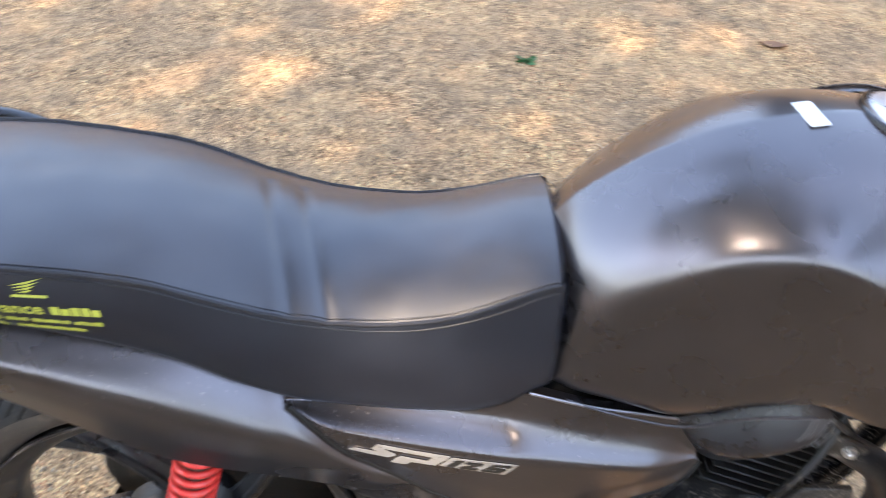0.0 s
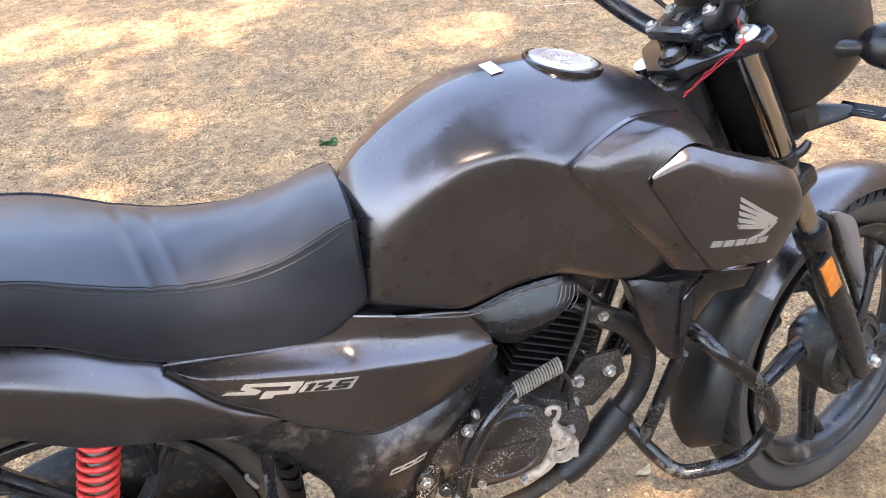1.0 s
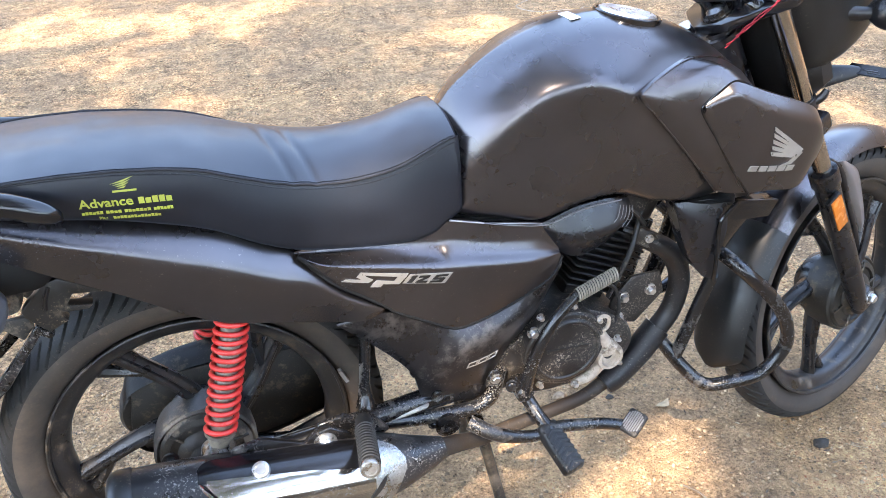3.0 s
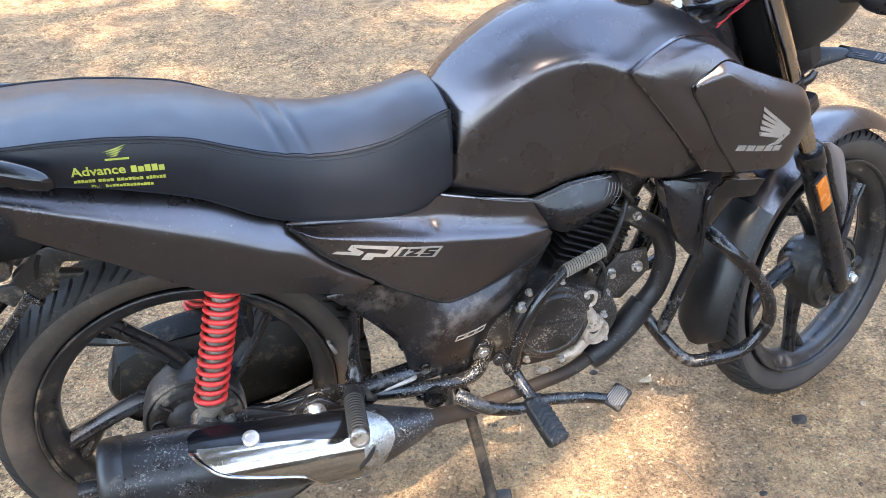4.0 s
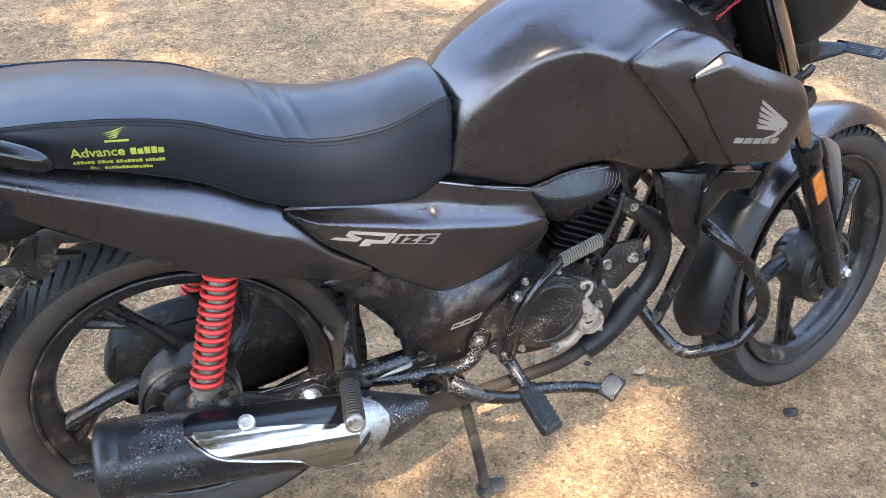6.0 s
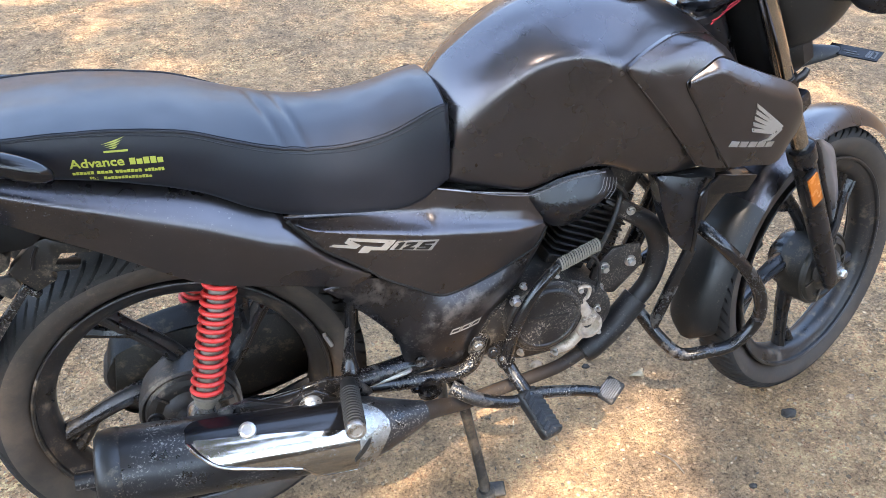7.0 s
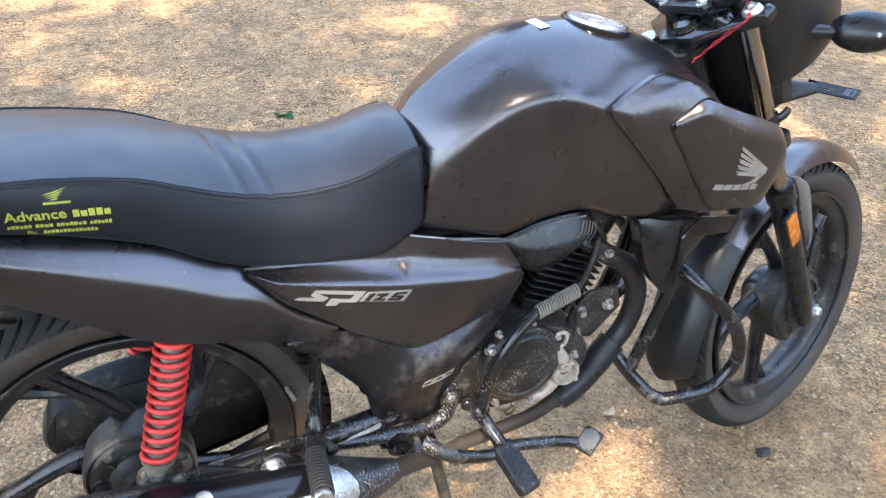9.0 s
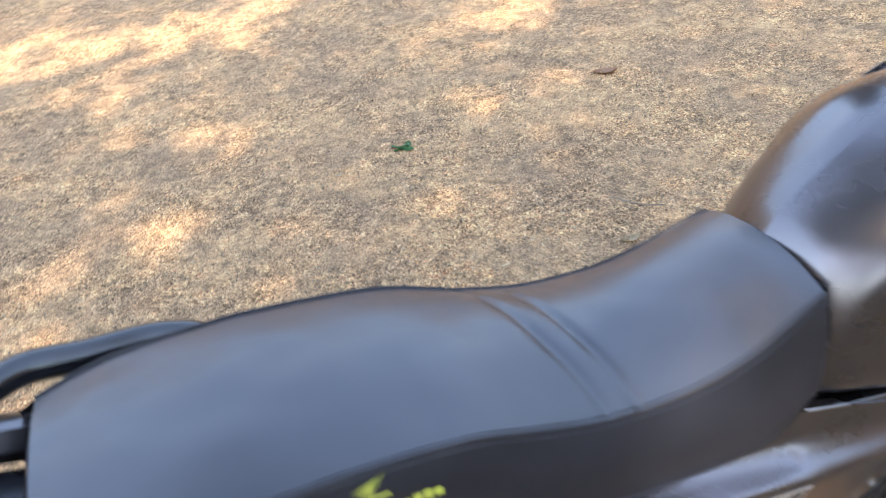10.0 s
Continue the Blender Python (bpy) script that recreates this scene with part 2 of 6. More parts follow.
def lathe(profile, centre, axis=(0, 1, 0), n=48, closed=False):
    """Turn (radius, along) pairs about an axis through centre."""
    ax = Vector(axis).normalized()
    u = ax.orthogonal().normalized()
    v = ax.cross(u)
    c = Vector(centre)
    rings = [[c + ax * h + r * (math.cos(a) * u + math.sin(a) * v) for r, h in profile] for a in (2 * math.pi * k / n for k in range(n))]
    bm = grid(rings, loop_u=True, loop_v=closed)
    bmesh.ops.remove_doubles(bm, verts=bm.verts, dist=1e-6)
    bmesh.ops.recalc_face_normals(bm, faces=bm.faces)
    return bm


def block(size, m, bevel=0.003, segments=2):
    """A box with rounded edges, placed by the pose m."""
    bm = bmesh.new()
    bmesh.ops.create_cube(bm, size=1)
    for v in bm.verts:
        v.co = Vector(a * b for a, b in zip(v.co, size))
    if bevel:
        bmesh.ops.bevel(bm, geom=bm.edges[:], offset=bevel, segments=segments, affect="EDGES", profile=0.5)
    bm.transform(m)
    return bm


def plate(outline, y0, y1, bevel=0.002):
    """A plate with a side outline in (x, z), between two depths y."""
    bm = bmesh.new()
    f = bm.faces.new([bm.verts.new((x, y0, z)) for x, z in outline])
    for v in bmesh.ops.extrude_face_region(bm, geom=[f])["geom"]:
        if isinstance(v, bmesh.types.BMVert):
            v.co.y = y1
    bmesh.ops.recalc_face_normals(bm, faces=bm.faces)
    if bevel:
        bmesh.ops.bevel(bm, geom=bm.edges[:], offset=bevel, segments=2, affect="EDGES", profile=0.5)
    return bm


def joined(*bms):
    out = bmesh.new()
    for b in bms:
        me = bpy.data.meshes.new("tmp")
        b.to_mesh(me)
        out.from_mesh(me)
        bpy.data.meshes.remove(me)
    return out


def bolt(at, axis=(0, -1, 0), r=0.008, h=0.006):
    """A flanged hexagon bolt head."""
    ax = Vector(axis).normalized()
    flange = lathe([(0, -0.002), (r * 1.45, -0.002), (r * 1.45, 0.0015), (r, 0.002)], at, axis, 20)
    head = lathe([(r, 0.0015), (r, h * 0.8), (r * 0.8, h), (0, h)], at, ax, 6)
    for f in head.faces:
        f.smooth = False
    return joined(flange, head)


def part(name, bm, mat, parent, label="", sharp=40):
    """Link a bmesh as one mesh object under its thing or part, with its origin in its middle."""
    me = bpy.data.meshes.new(name)
    lo = Vector(min(v.co[i] for v in bm.verts) for i in range(3))
    hi = Vector(max(v.co[i] for v in bm.verts) for i in range(3))
    c = (lo + hi) / 2
    bmesh.ops.translate(bm, verts=bm.verts, vec=-c)
    for e in bm.edges:
        if len(e.link_faces) == 2 and e.calc_face_angle(0) > radians(sharp):
            e.smooth = False
    for f in bm.faces:
        f.smooth = True
    bm.to_mesh(me)
    bm.free()
    me.materials.append(mat)
    ob = new(name, me)
    ob.location = c
    if parent:
        ob.parent = parent
        off = parent.location.copy()
        p = parent.parent
        while p:
            off += p.location
            p = p.parent
        ob.location = c - off
    if label:
        tagged(ob, label)
    return ob
# ---- ground: one dusty sheet to the horizon ----
def axis_steps(lo, hi, step, far):
    a = list(np.arange(lo, hi, step))
    d, out, back = step, [], []
    x, y = hi, lo
    while x < far or y > -far:
        d *= 1.18
        x, y = x + d, y - d
        out.append(x)
        back.append(y)
    return back[::-1] + a + out


def ground_height(x, y):
    p = Vector((x, y, 0))
    near = 1.0 if abs(x) < 12 and abs(y) < 14 else 0.3
    h = 0.020 * noise.fractal(p * 0.9, 1.0, 2.0, 3) + 0.009 * noise.fractal(p * 6.0, 0.9, 2.1, 3) + 0.0075 * noise.fractal(p * 21.0, 0.7, 2.1, 3)
    # keep the stand and the tyres on firm level soil
    d = max(0.0, min(1.0, (math.hypot((x - 0.6) / 1.4, y / 0.7) - 0.7) / 1.2))
    return near * h * (0.30 + 0.70 * d) - 0.004


xs, ys = axis_steps(-2.2, 4.6, 0.028, 220), axis_steps(-1.2, 5.6, 0.028, 220)
verts = [(x, y, ground_height(x, y)) for x in xs for y in ys]
ny = len(ys)
faces = [(i * ny + j, (i + 1) * ny + j, (i + 1) * ny + j + 1, i * ny + j + 1) for i in range(len(xs) - 1) for j in range(ny - 1)]
me = bpy.data.meshes.new("ground")
me.from_pydata(verts, [], faces)
me.polygons.foreach_set("use_smooth", [True] * len(faces))
ground = tagged(new("ground", me), "dry brown dusty earth with grit and faint ruts", "ground", kind="structure")


def soil():
    m = bpy.data.materials.new("dry_soil")
    m.use_nodes = True
    t = m.node_tree
    n, link = t.nodes, t.links.new
    b = n["Principled BSDF"]
    co = n.new("ShaderNodeTexCoord").outputs["Object"]

    def tex(s, detail, rgh=0.6):
        x = n.new("ShaderNodeTexNoise")
        x.inputs["Scale"].default_value, x.inputs["Detail"].default_value, x.inputs["Roughness"].default_value = s, detail, rgh
        link(co, x.inputs["Vector"])
        return x.outputs["Fac"]

    def ramp(fac, stops):
        r = n.new("ShaderNodeValToRGB")
        e = r.color_ramp.elements
        while len(e) < len(stops):
            e.new(0.5)
        for q, (pos, c) in zip(e, stops):
            q.position, q.color = pos, (*c, 1)
        link(fac, r.inputs["Fac"])
        return r.outputs["Color"]

    def blend(kind, fac, a, c):
        x = n.new("ShaderNodeMix")
        x.data_type, x.blend_type = "RGBA", kind
        x.inputs[0].default_value = fac
        link(a, x.inputs[6])
        link(c, x.inputs[7])
        return x.outputs[2]
    def cells(scale, feature="F1"):
        x = n.new("ShaderNodeTexVoronoi")
        x.feature = feature
        x.inputs["Scale"].default_value = scale
        link(co, x.inputs["Vector"])
        return x

    def grey(colour):
        x = n.new("ShaderNodeSeparateColor")
        link(colour, x.inputs[0])
        return x.outputs[0]

    def sums(kind, a, c):
        x = n.new("ShaderNodeMath")
        x.operation = kind
        for v, k in ((a, 0), (c, 1)):
            if isinstance(v, float):
                x.inputs[k].default_value = v
            else:
                link(v, x.inputs[k])
        return x.outputs[0]
    base = ramp(tex(2.3, 7, 0.68), [(0.34, (0.342, 0.228, 0.138)), (0.47, (0.420, 0.277, 0.163)), (0.55, (0.508, 0.326, 0.180)), (0.70, (0.582, 0.387, 0.214))])
    grit = ramp(tex(150, 4, 0.8), [(0.31, (0.0, 0.0, 0.0)), (0.42, (0.38, 0.38, 0.38)), (0.59, (0.58, 0.575, 0.57)), (0.74, (0.95, 0.93, 0.90))])
    mid = ramp(tex(17, 6, 0.75), [(0.32, (0.20, 0.20, 0.205)), (0.68, (0.78, 0.765, 0.73))])
    c = blend("OVERLAY", 1.0, blend("OVERLAY", 0.8, base, mid), grit)
    # loose gravel lies in patches: each grain has a tone of its own
    small, large = cells(165), cells(62)
    tone = ramp(grey(small.outputs["Color"]), [(0.0, (0.15, 0.14, 0.125)), (0.35, (0.45, 0.44, 0.425)), (0.75, (0.61, 0.595, 0.565)), (1.0, (0.96, 0.925, 0.87))])
    tone2 = ramp(grey(large.outputs["Color"]), [(0.0, (0.30, 0.285, 0.27)), (0.5, (0.50, 0.49, 0.48)), (1.0, (0.76, 0.74, 0.70))])
    dist = n.new("ShaderNodeVectorMath")
    dist.operation = "DISTANCE"
    link(co, dist.inputs[0])
    dist.inputs[1].default_value = (0.70, -0.10, 0.0)
    trodden = ramp(sums("ADD", sums("MULTIPLY", dist.outputs["Value"], 0.5), sums("MULTIPLY", tex(2.6, 4, 0.6), 0.5)), [(0.52, (0.30, 0.30, 0.30)), (0.80, (1.0, 1.0, 1.0))])
    patch = ramp(tex(3.4, 5, 0.65), [(0.42, (0.35, 0.35, 0.35)), (0.58, (1.0, 1.0, 1.0))])
    patch = sums("MULTIPLY", grey(patch), grey(trodden))
    loose = blend("OVERLAY", 0.50, blend("OVERLAY", 1.0, c, tone), tone2)
    x = n.new("ShaderNodeMix")
    x.data_type = "RGBA"
    link(patch, x.inputs[0])
    link(c, x.inputs[6])
    link(loose, x.inputs[7])
    link(x.outputs[2], b.inputs["Base Color"])
    b.inputs["Roughness"].default_value = 0.95
    b.inputs["Specular IOR Level"].default_value = 0.2
    grains = sums("ADD", sums("MULTIPLY", small.outputs["Distance"], -0.45), sums("MULTIPLY", large.outputs["Distance"], -0.30))
    height = sums("ADD", sums("ADD", tex(60, 6, 0.75), tex(260, 3, 0.7)), sums("MULTIPLY", grains, patch))
    bp = n.new("ShaderNodeBump")
    bp.inputs["Strength"].default_value, bp.inputs["Distance"].default_value = 1.0, 0.016
    link(height, bp.inputs["Height"])
    link(bp.outputs["Normal"], b.inputs["Normal"])
    return m


ground.data.materials.append(soil())


# ---- added walls, out of view, that keep bright low sky out of reflections ----
def screen_wall(name, a, b, height, thick=0.22):
    """An added screen wall with a coping, between two points of the plan."""
    a, b = Vector((*a, 0)), Vector((*b, 0))
    run = (b - a).length
    turn = math.degrees(math.atan2(b.y - a.y, b.x - a.x))
    mid = (a + b) / 2
    body = joined(block((run, thick, height + 0.2), pose(mid.x, mid.y, height / 2 - 0.1, 0, 0, turn), 0.01), block((run, thick + 0.08, 0.07), pose(mid.x, mid.y, height + 0.035, 0, 0, turn), 0.015))
    w = part(name, body, SCREEN_BROWN, None)
    return tagged(w, "plain brown wall added out of view to block low sky", "wall", kind="structure")


SCREEN_BROWN = material("screen_wall_brown", (0.15, 0.115, 0.082), 0.9, 0.0, 0.25, 0.8, 0.4, 60)
screen_wall("wall_south", (-22.0, -12.0), (20.0, -12.0), 2.7)
screen_wall("wall_west", (-13.0, -11.8), (-13.0, 10.3), 2.7)
screen_wall("wall_north", (-22.0, 10.5), (20.0, 10.5), 5.0)
screen_wall("wall_east", (10.5, -11.8), (10.5, 10.3), 5.0)
# ---- the motorcycle: rear axle over the origin, nose towards +x, right side towards -y ----
bike = tagged(new("motorcycle"), "dusty dark grey motorcycle parked on its centre stand on bare earth", "motorcycle")
REAR, FRONT = Vector((-0.002, 0, 0.326)), Vector((1.283, 0.014, 0.302))
RAKE, STEER = radians(28.0), radians(17.0)
AXIS = Vector((-math.sin(RAKE), 0, math.cos(RAKE)))
HEAD = Vector((0.880, 0.0, 0.930))


# ---- wheels ----
def tyre_mesh(outer, rim, half, grooves, slant, band, n=1560):
    """Tread band (band = 1) or side walls (band = 0) of a tyre about the y axis, grooves cut into the tread."""
    prof = []
    m = 110
    for k in range(m + 1):
        a = -math.pi * 0.93 + 2 * math.pi * 0.93 * k / m
        w = math.sin(a)
        r = rim + (outer - rim) * (0.5 + 0.5 * math.cos(a)) ** 0.62
        prof.append((r, half * math.copysign(abs(w) ** 0.75, w), abs(a)))
    edge = math.pi * 0.46
    lo, hi = min(k for k in range(m + 1) if prof[k][2] < edge), max(k for k in range(m + 1) if prof[k][2] < edge)
    out = None
    for first, last in (((lo, hi),) if band else ((0, lo), (hi, m))):
        rings = []
        for i in range(n):
            t = 2 * math.pi * i / n
            ring = []
            for k in range(first, last + 1):
                r, y, a = prof[k]
                s, cut = a / edge, 0.0
                if band:
                    ph = (t * grooves / (2 * math.pi) + slant * s * s + (0.5 if y > 0 else 0.0)) % 1.0
                    end = 0.88 + 0.10 * ((int(t * grooves / 6.2832) * 7) % 3 - 1)
                    cut = 0.0056 * max(0.0, min(1.0, (0.115 - abs(ph - 0.5)) / 0.05)) * max(0.0, min(1.0, (s - 0.08) / 0.08)) * max(0.0, min(1.0, (end - s) / 0.08))
                ring.append(((r - cut) * math.cos(t), y * (1 - 9.0 * cut), (r - cut) * math.sin(t)))
            rings.append(ring)
        g = grid(rings, loop_u=True)
        out = g if out is None else joined(out, g)
    return out


def spoke_mesh(angle, hub, rim, y=0.0):
    """One cast spoke that leaves the hub off centre, ribbed along its face, with a side branch at the rim."""
    def polar(r, lag, dy=0.0):
        t = angle - radians(lag)
        return Vector((r * math.cos(t), y + dy, r * math.sin(t)))
    bars = [sweep([polar(hub - 0.006, 31), polar(0.085, 20), polar(0.130, 9), polar(0.170, 3), polar(rim + 0.006, 0)], [0.019, 0.0165, 0.0150, 0.0150, 0.0175], 8, 16, 0.85),
            sweep([polar(hub + 0.004, 29, -0.016), polar(0.130, 9, -0.013), polar(rim + 0.002, 0, -0.011)], [0.0075, 0.0060, 0.0060], 8, 14),
            sweep([polar(0.156, 4), polar(0.180, -6), polar(rim + 0.004, -11)], [0.013, 0.0105, 0.014], 8, 10, 0.9)]
    return joined(*bars)


def wheel(name, tyre_half, place, spin, drum_side, label, outer):
    w = new(name)
    w.parent = bike
    tagged(w, label)
    w.location = place
    w_parts = []

    def add(pname, bm, mat, lab=""):
        bm.transform(spin)
        bm.transform(Matrix.Translation(place))
        w_parts.append(part(pname, bm, mat, w, lab))
    add("tyre", tyre_mesh(outer, 0.226, tyre_half, 74, -1.7, 0), RUBBER, "dusty brown-black tyre side walls")
    add("tread", tyre_mesh(outer, 0.226, tyre_half, 74, -1.7, 1), TREAD, "black tread with slanted grooves")
    add("rim", lathe([(0.2325, -0.036), (0.2360, -0.0385), (0.2385, -0.0375), (0.2390, -0.034), (0.2345, -0.0335), (0.2325, -0.031), (0.2200, -0.027), (0.2120, -0.022), (0.2060, -0.015), (0.2040, 0),
                      (0.2060, 0.015), (0.2120, 0.021), (0.2310, 0.029), (0.2390, 0.034), (0.2385, 0.0375), (0.2360, 0.0385), (0.2325, 0.036), (0.226, 0.0)], (0, 0, 0), (0, 1, 0), 120, True), RIMPAINT, "mud-filmed black alloy rim with a raised lip")
    for k in range(5):
        add("spoke", spoke_mesh(radians(FIRST[name] + 72 * k), 0.060, 0.206), ALLOY_BLACK)
    add("hub", lathe([(0, -0.055), (0.030, -0.055), (0.036, -0.045), (0.060, -0.035), (0.066, -0.02), (0.066, 0.02), (0.060, 0.035), (0.036, 0.045), (0.030, 0.055), (0, 0.055)],
                     (0, 0, 0)), ALLOY_BLACK)
    d = drum_side
    add("brake_drum", lathe([(0.078, 0), (0.082, 0.03 * d), (0.082, 0.056 * d), (0.078, 0.060 * d), (0.074, 0.057 * d), (0.070, 0.064 * d), (0.060, 0.067 * d), (0.058, 0.062 * d), (0.046, 0.064 * d), (0.043, 0.070 * d), (0.028, 0.078 * d), (0.024, 0.092 * d), (0, 0.093 * d)],
                            (0, 0, 0)), DRUM if name == "rear_wheel" else CASE_MUD, "dusty black drum brake")
    for k in range(6):
        t = radians(60 * k + 15)
        add("drum_rib", block((0.026, 0.004, 0.005), Matrix.Translation((0.058 * math.cos(t), 0.066 * d, 0.058 * math.sin(t))) @ Matrix.Rotation(-t, 4, "Y"), 0.001, 1), DRUM)
    return w


FIRST = {"rear_wheel": 119, "front_wheel": 261}
rear_wheel = wheel("rear_wheel", 0.050, REAR, Matrix.Identity(4), -1, "black alloy rear wheel with dusty tyre", 0.306)
front_wheel = wheel("front_wheel", 0.041, FRONT, Matrix.Rotation(STEER, 4, AXIS), -1, "black alloy front wheel turned to its left", 0.302)

part("tyre_mark", plate([(0.225, 0.412), (0.231, 0.413), (0.242, 0.388), (0.236, 0.386)], -0.038, -0.0475, 0), SILVER, rear_wheel, "small pale tyre label")

# ---- seat ----
def seat_section(x):
    """Seam height, seam half width, crown height, bottom height and half width at x."""
    def at(pairs):
        return float(np.interp(x, [p[0] for p in pairs], [p[1] for p in pairs]))
    seam = at([(-0.27, 0.850), (-0.15, 0.856), (-0.09, 0.856), (-0.025, 0.851), (0.04, 0.841), (0.074, 0.834), (0.121, 0.813), (0.179, 0.793), (0.224, 0.784), (0.271, 0.779), (0.32, 0.782), (0.37, 0.796), (0.425, 0.818)])
    half = at([(-0.27, 0.080), (-0.2, 0.110), (-0.1, 0.113), (0.05, 0.109), (0.2, 0.103), (0.3, 0.099), (0.37, 0.093), (0.425, 0.084)])
    crown = at([(-0.27, 0.008), (-0.1, 0.014), (0.05, 0.017), (0.15, 0.030), (0.3, 0.034), (0.380, 0.031), (0.405, 0.027), (0.418, 0.022), (0.425, 0.015)])
    low = at([(-0.27, 0.825), (-0.2, 0.812), (-0.097, 0.793), (-0.04, 0.781), (0.039, 0.757), (0.094, 0.735), (0.114, 0.718), (0.181, 0.689), (0.295, 0.671), (0.364, 0.665), (0.408, 0.676), (0.425, 0.70)])
    wide = at([(-0.27, 0.08), (-0.2, 0.108), (-0.1, 0.112), (0.1, 0.112), (0.2, 0.116), (0.36, 0.112), (0.425, 0.098)])
    return seam, half, crown, low, wide


def smoothed(f, x, d=0.022):
    a = [f(x + k * d / 3) for k in range(-3, 4)]
    return [sum(q[i] for q in a) / 7 for i in range(len(a[0]))]


def seat_point(x, s):
    """s in -1..1 across the top (seam to seam), beyond that down the side to 2."""
    seam, half, crown, low, wide = smoothed(seat_section, x)
    e = 1.0 if s >= 0 else -1.0
    a = abs(s)
    if a <= 1:
        y, z = half * a, seam + crown * (1 - a ** 2.1)
        # creases in the cover between rider and pillion
        for x0, w, dep in ((0.164 - 0.026 * s, 0.006, 0.0036), (0.197 - 0.024 * s, 0.0055, 0.0033)):
            z -= dep * math.exp(-((x - x0) / w) ** 2) * (1 - 0.75 * abs(a - 0.35)) * (1.0 if e < 0 or a < 0.6 else 0.4)
        z += 0.0012 * noise.noise(Vector((x * 22, s * 3, 1.3)))
    else:
        f = a - 1
        bulge = 0.006 * math.sin(math.pi * min(1, f * 1.1))
        y = half + (wide - half) * f + bulge
        z = seam + (low - seam) * f
        if f > 0.93:
            y -= (f - 0.93) * 0.16
    return Vector((x, e * y, z))


seat = new("seat")
seat.parent = bike
tagged(seat, "two-level black vinyl seat with stitched seams")
XS = [-0.243 + 0.668 * i / 170 for i in range(171)]


def seat_rows(a, b, n):
    return [[seat_point(x, a + (b - a) * k / n) for k in range(n + 1)] for x in XS]


def seat_end(row, x, depth):
    return [Vector((x, p.y * 0.93, p.z - depth)) for p in row]


top_rows = seat_rows(-1, 1, 40)
top_rows = [seat_end(top_rows[0], -0.252, 0.016)] + top_rows + [seat_end(top_rows[-1], 0.431, 0.006), seat_end(top_rows[-1], 0.434, 0.016), seat_end(top_rows[-1], 0.434, 0.06)]
part("seat_top", grid(top_rows), VINYL, seat, "black vinyl seat top, brightened for the sky, creased in the middle")
for sd in (-1, 1):
    rows = seat_rows(sd * 1.0, sd * 2.0, 18)
    rows = [[Vector((-0.256, p.y * 0.9, p.z)) for p in rows[0]]] + rows + [[Vector((0.431, p.y * 0.94, p.z)) for p in rows[-1]], [Vector((0.433, p.y * 0.6, p.z)) for p in rows[-1]]]
    b = grid(rows)
    bmesh.ops.recalc_face_normals(b, faces=b.faces)
    if sd < 0:
        part("seat_side", b, VINYL_SHADED, seat, "smooth black vinyl seat side, darkened for shade")
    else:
        part("seat_side", b, VINYL_SHADED, seat)
    line = [seat_point(x, sd * 1.0) + Vector((0, sd * 0.0006, 0.0006)) for x in XS[::2]]
    part("piping", sweep(line, 0.0019, 8, 170), THREAD, seat, "raised seam piping")
    for off in (1.06, 0.962):
        line = [seat_point(x, sd * off) + Vector((0, sd * 0.0002, 0.0002)) for x in XS[::2]]
        part("seam", sweep(line, 0.0008, 6, 170), VINYL_SHADED, seat, "sewn seam line")

# ---- fuel tank ----
TX = [0.425, 0.445, 0.475, 0.51, 0.56, 0.62, 0.68, 0.74, 0.80, 0.86, 0.915]
TZ = [0.830, 0.854, 0.878, 0.901, 0.925, 0.940, 0.945, 0.938, 0.919, 0.890, 0.850]
RZ = [0.735, 0.776, 0.816, 0.846, 0.876, 0.884, 0.863, 0.845, 0.83, 0.81, 0.79]
RY = [0.082, 0.096, 0.106, 0.114, 0.126, 0.139, 0.150, 0.152, 0.150, 0.135, 0.11]
MY = [0.085, 0.097, 0.106, 0.112, 0.119, 0.127, 0.137, 0.146, 0.150, 0.135, 0.11]
BY = [0.090, 0.101, 0.108, 0.113, 0.118, 0.121, 0.125, 0.135, 0.140, 0.13, 0.11]
BZ = [0.686, 0.682, 0.675, 0.668, 0.663, 0.680, 0.686, 0.668, 0.661, 0.66, 0.66]


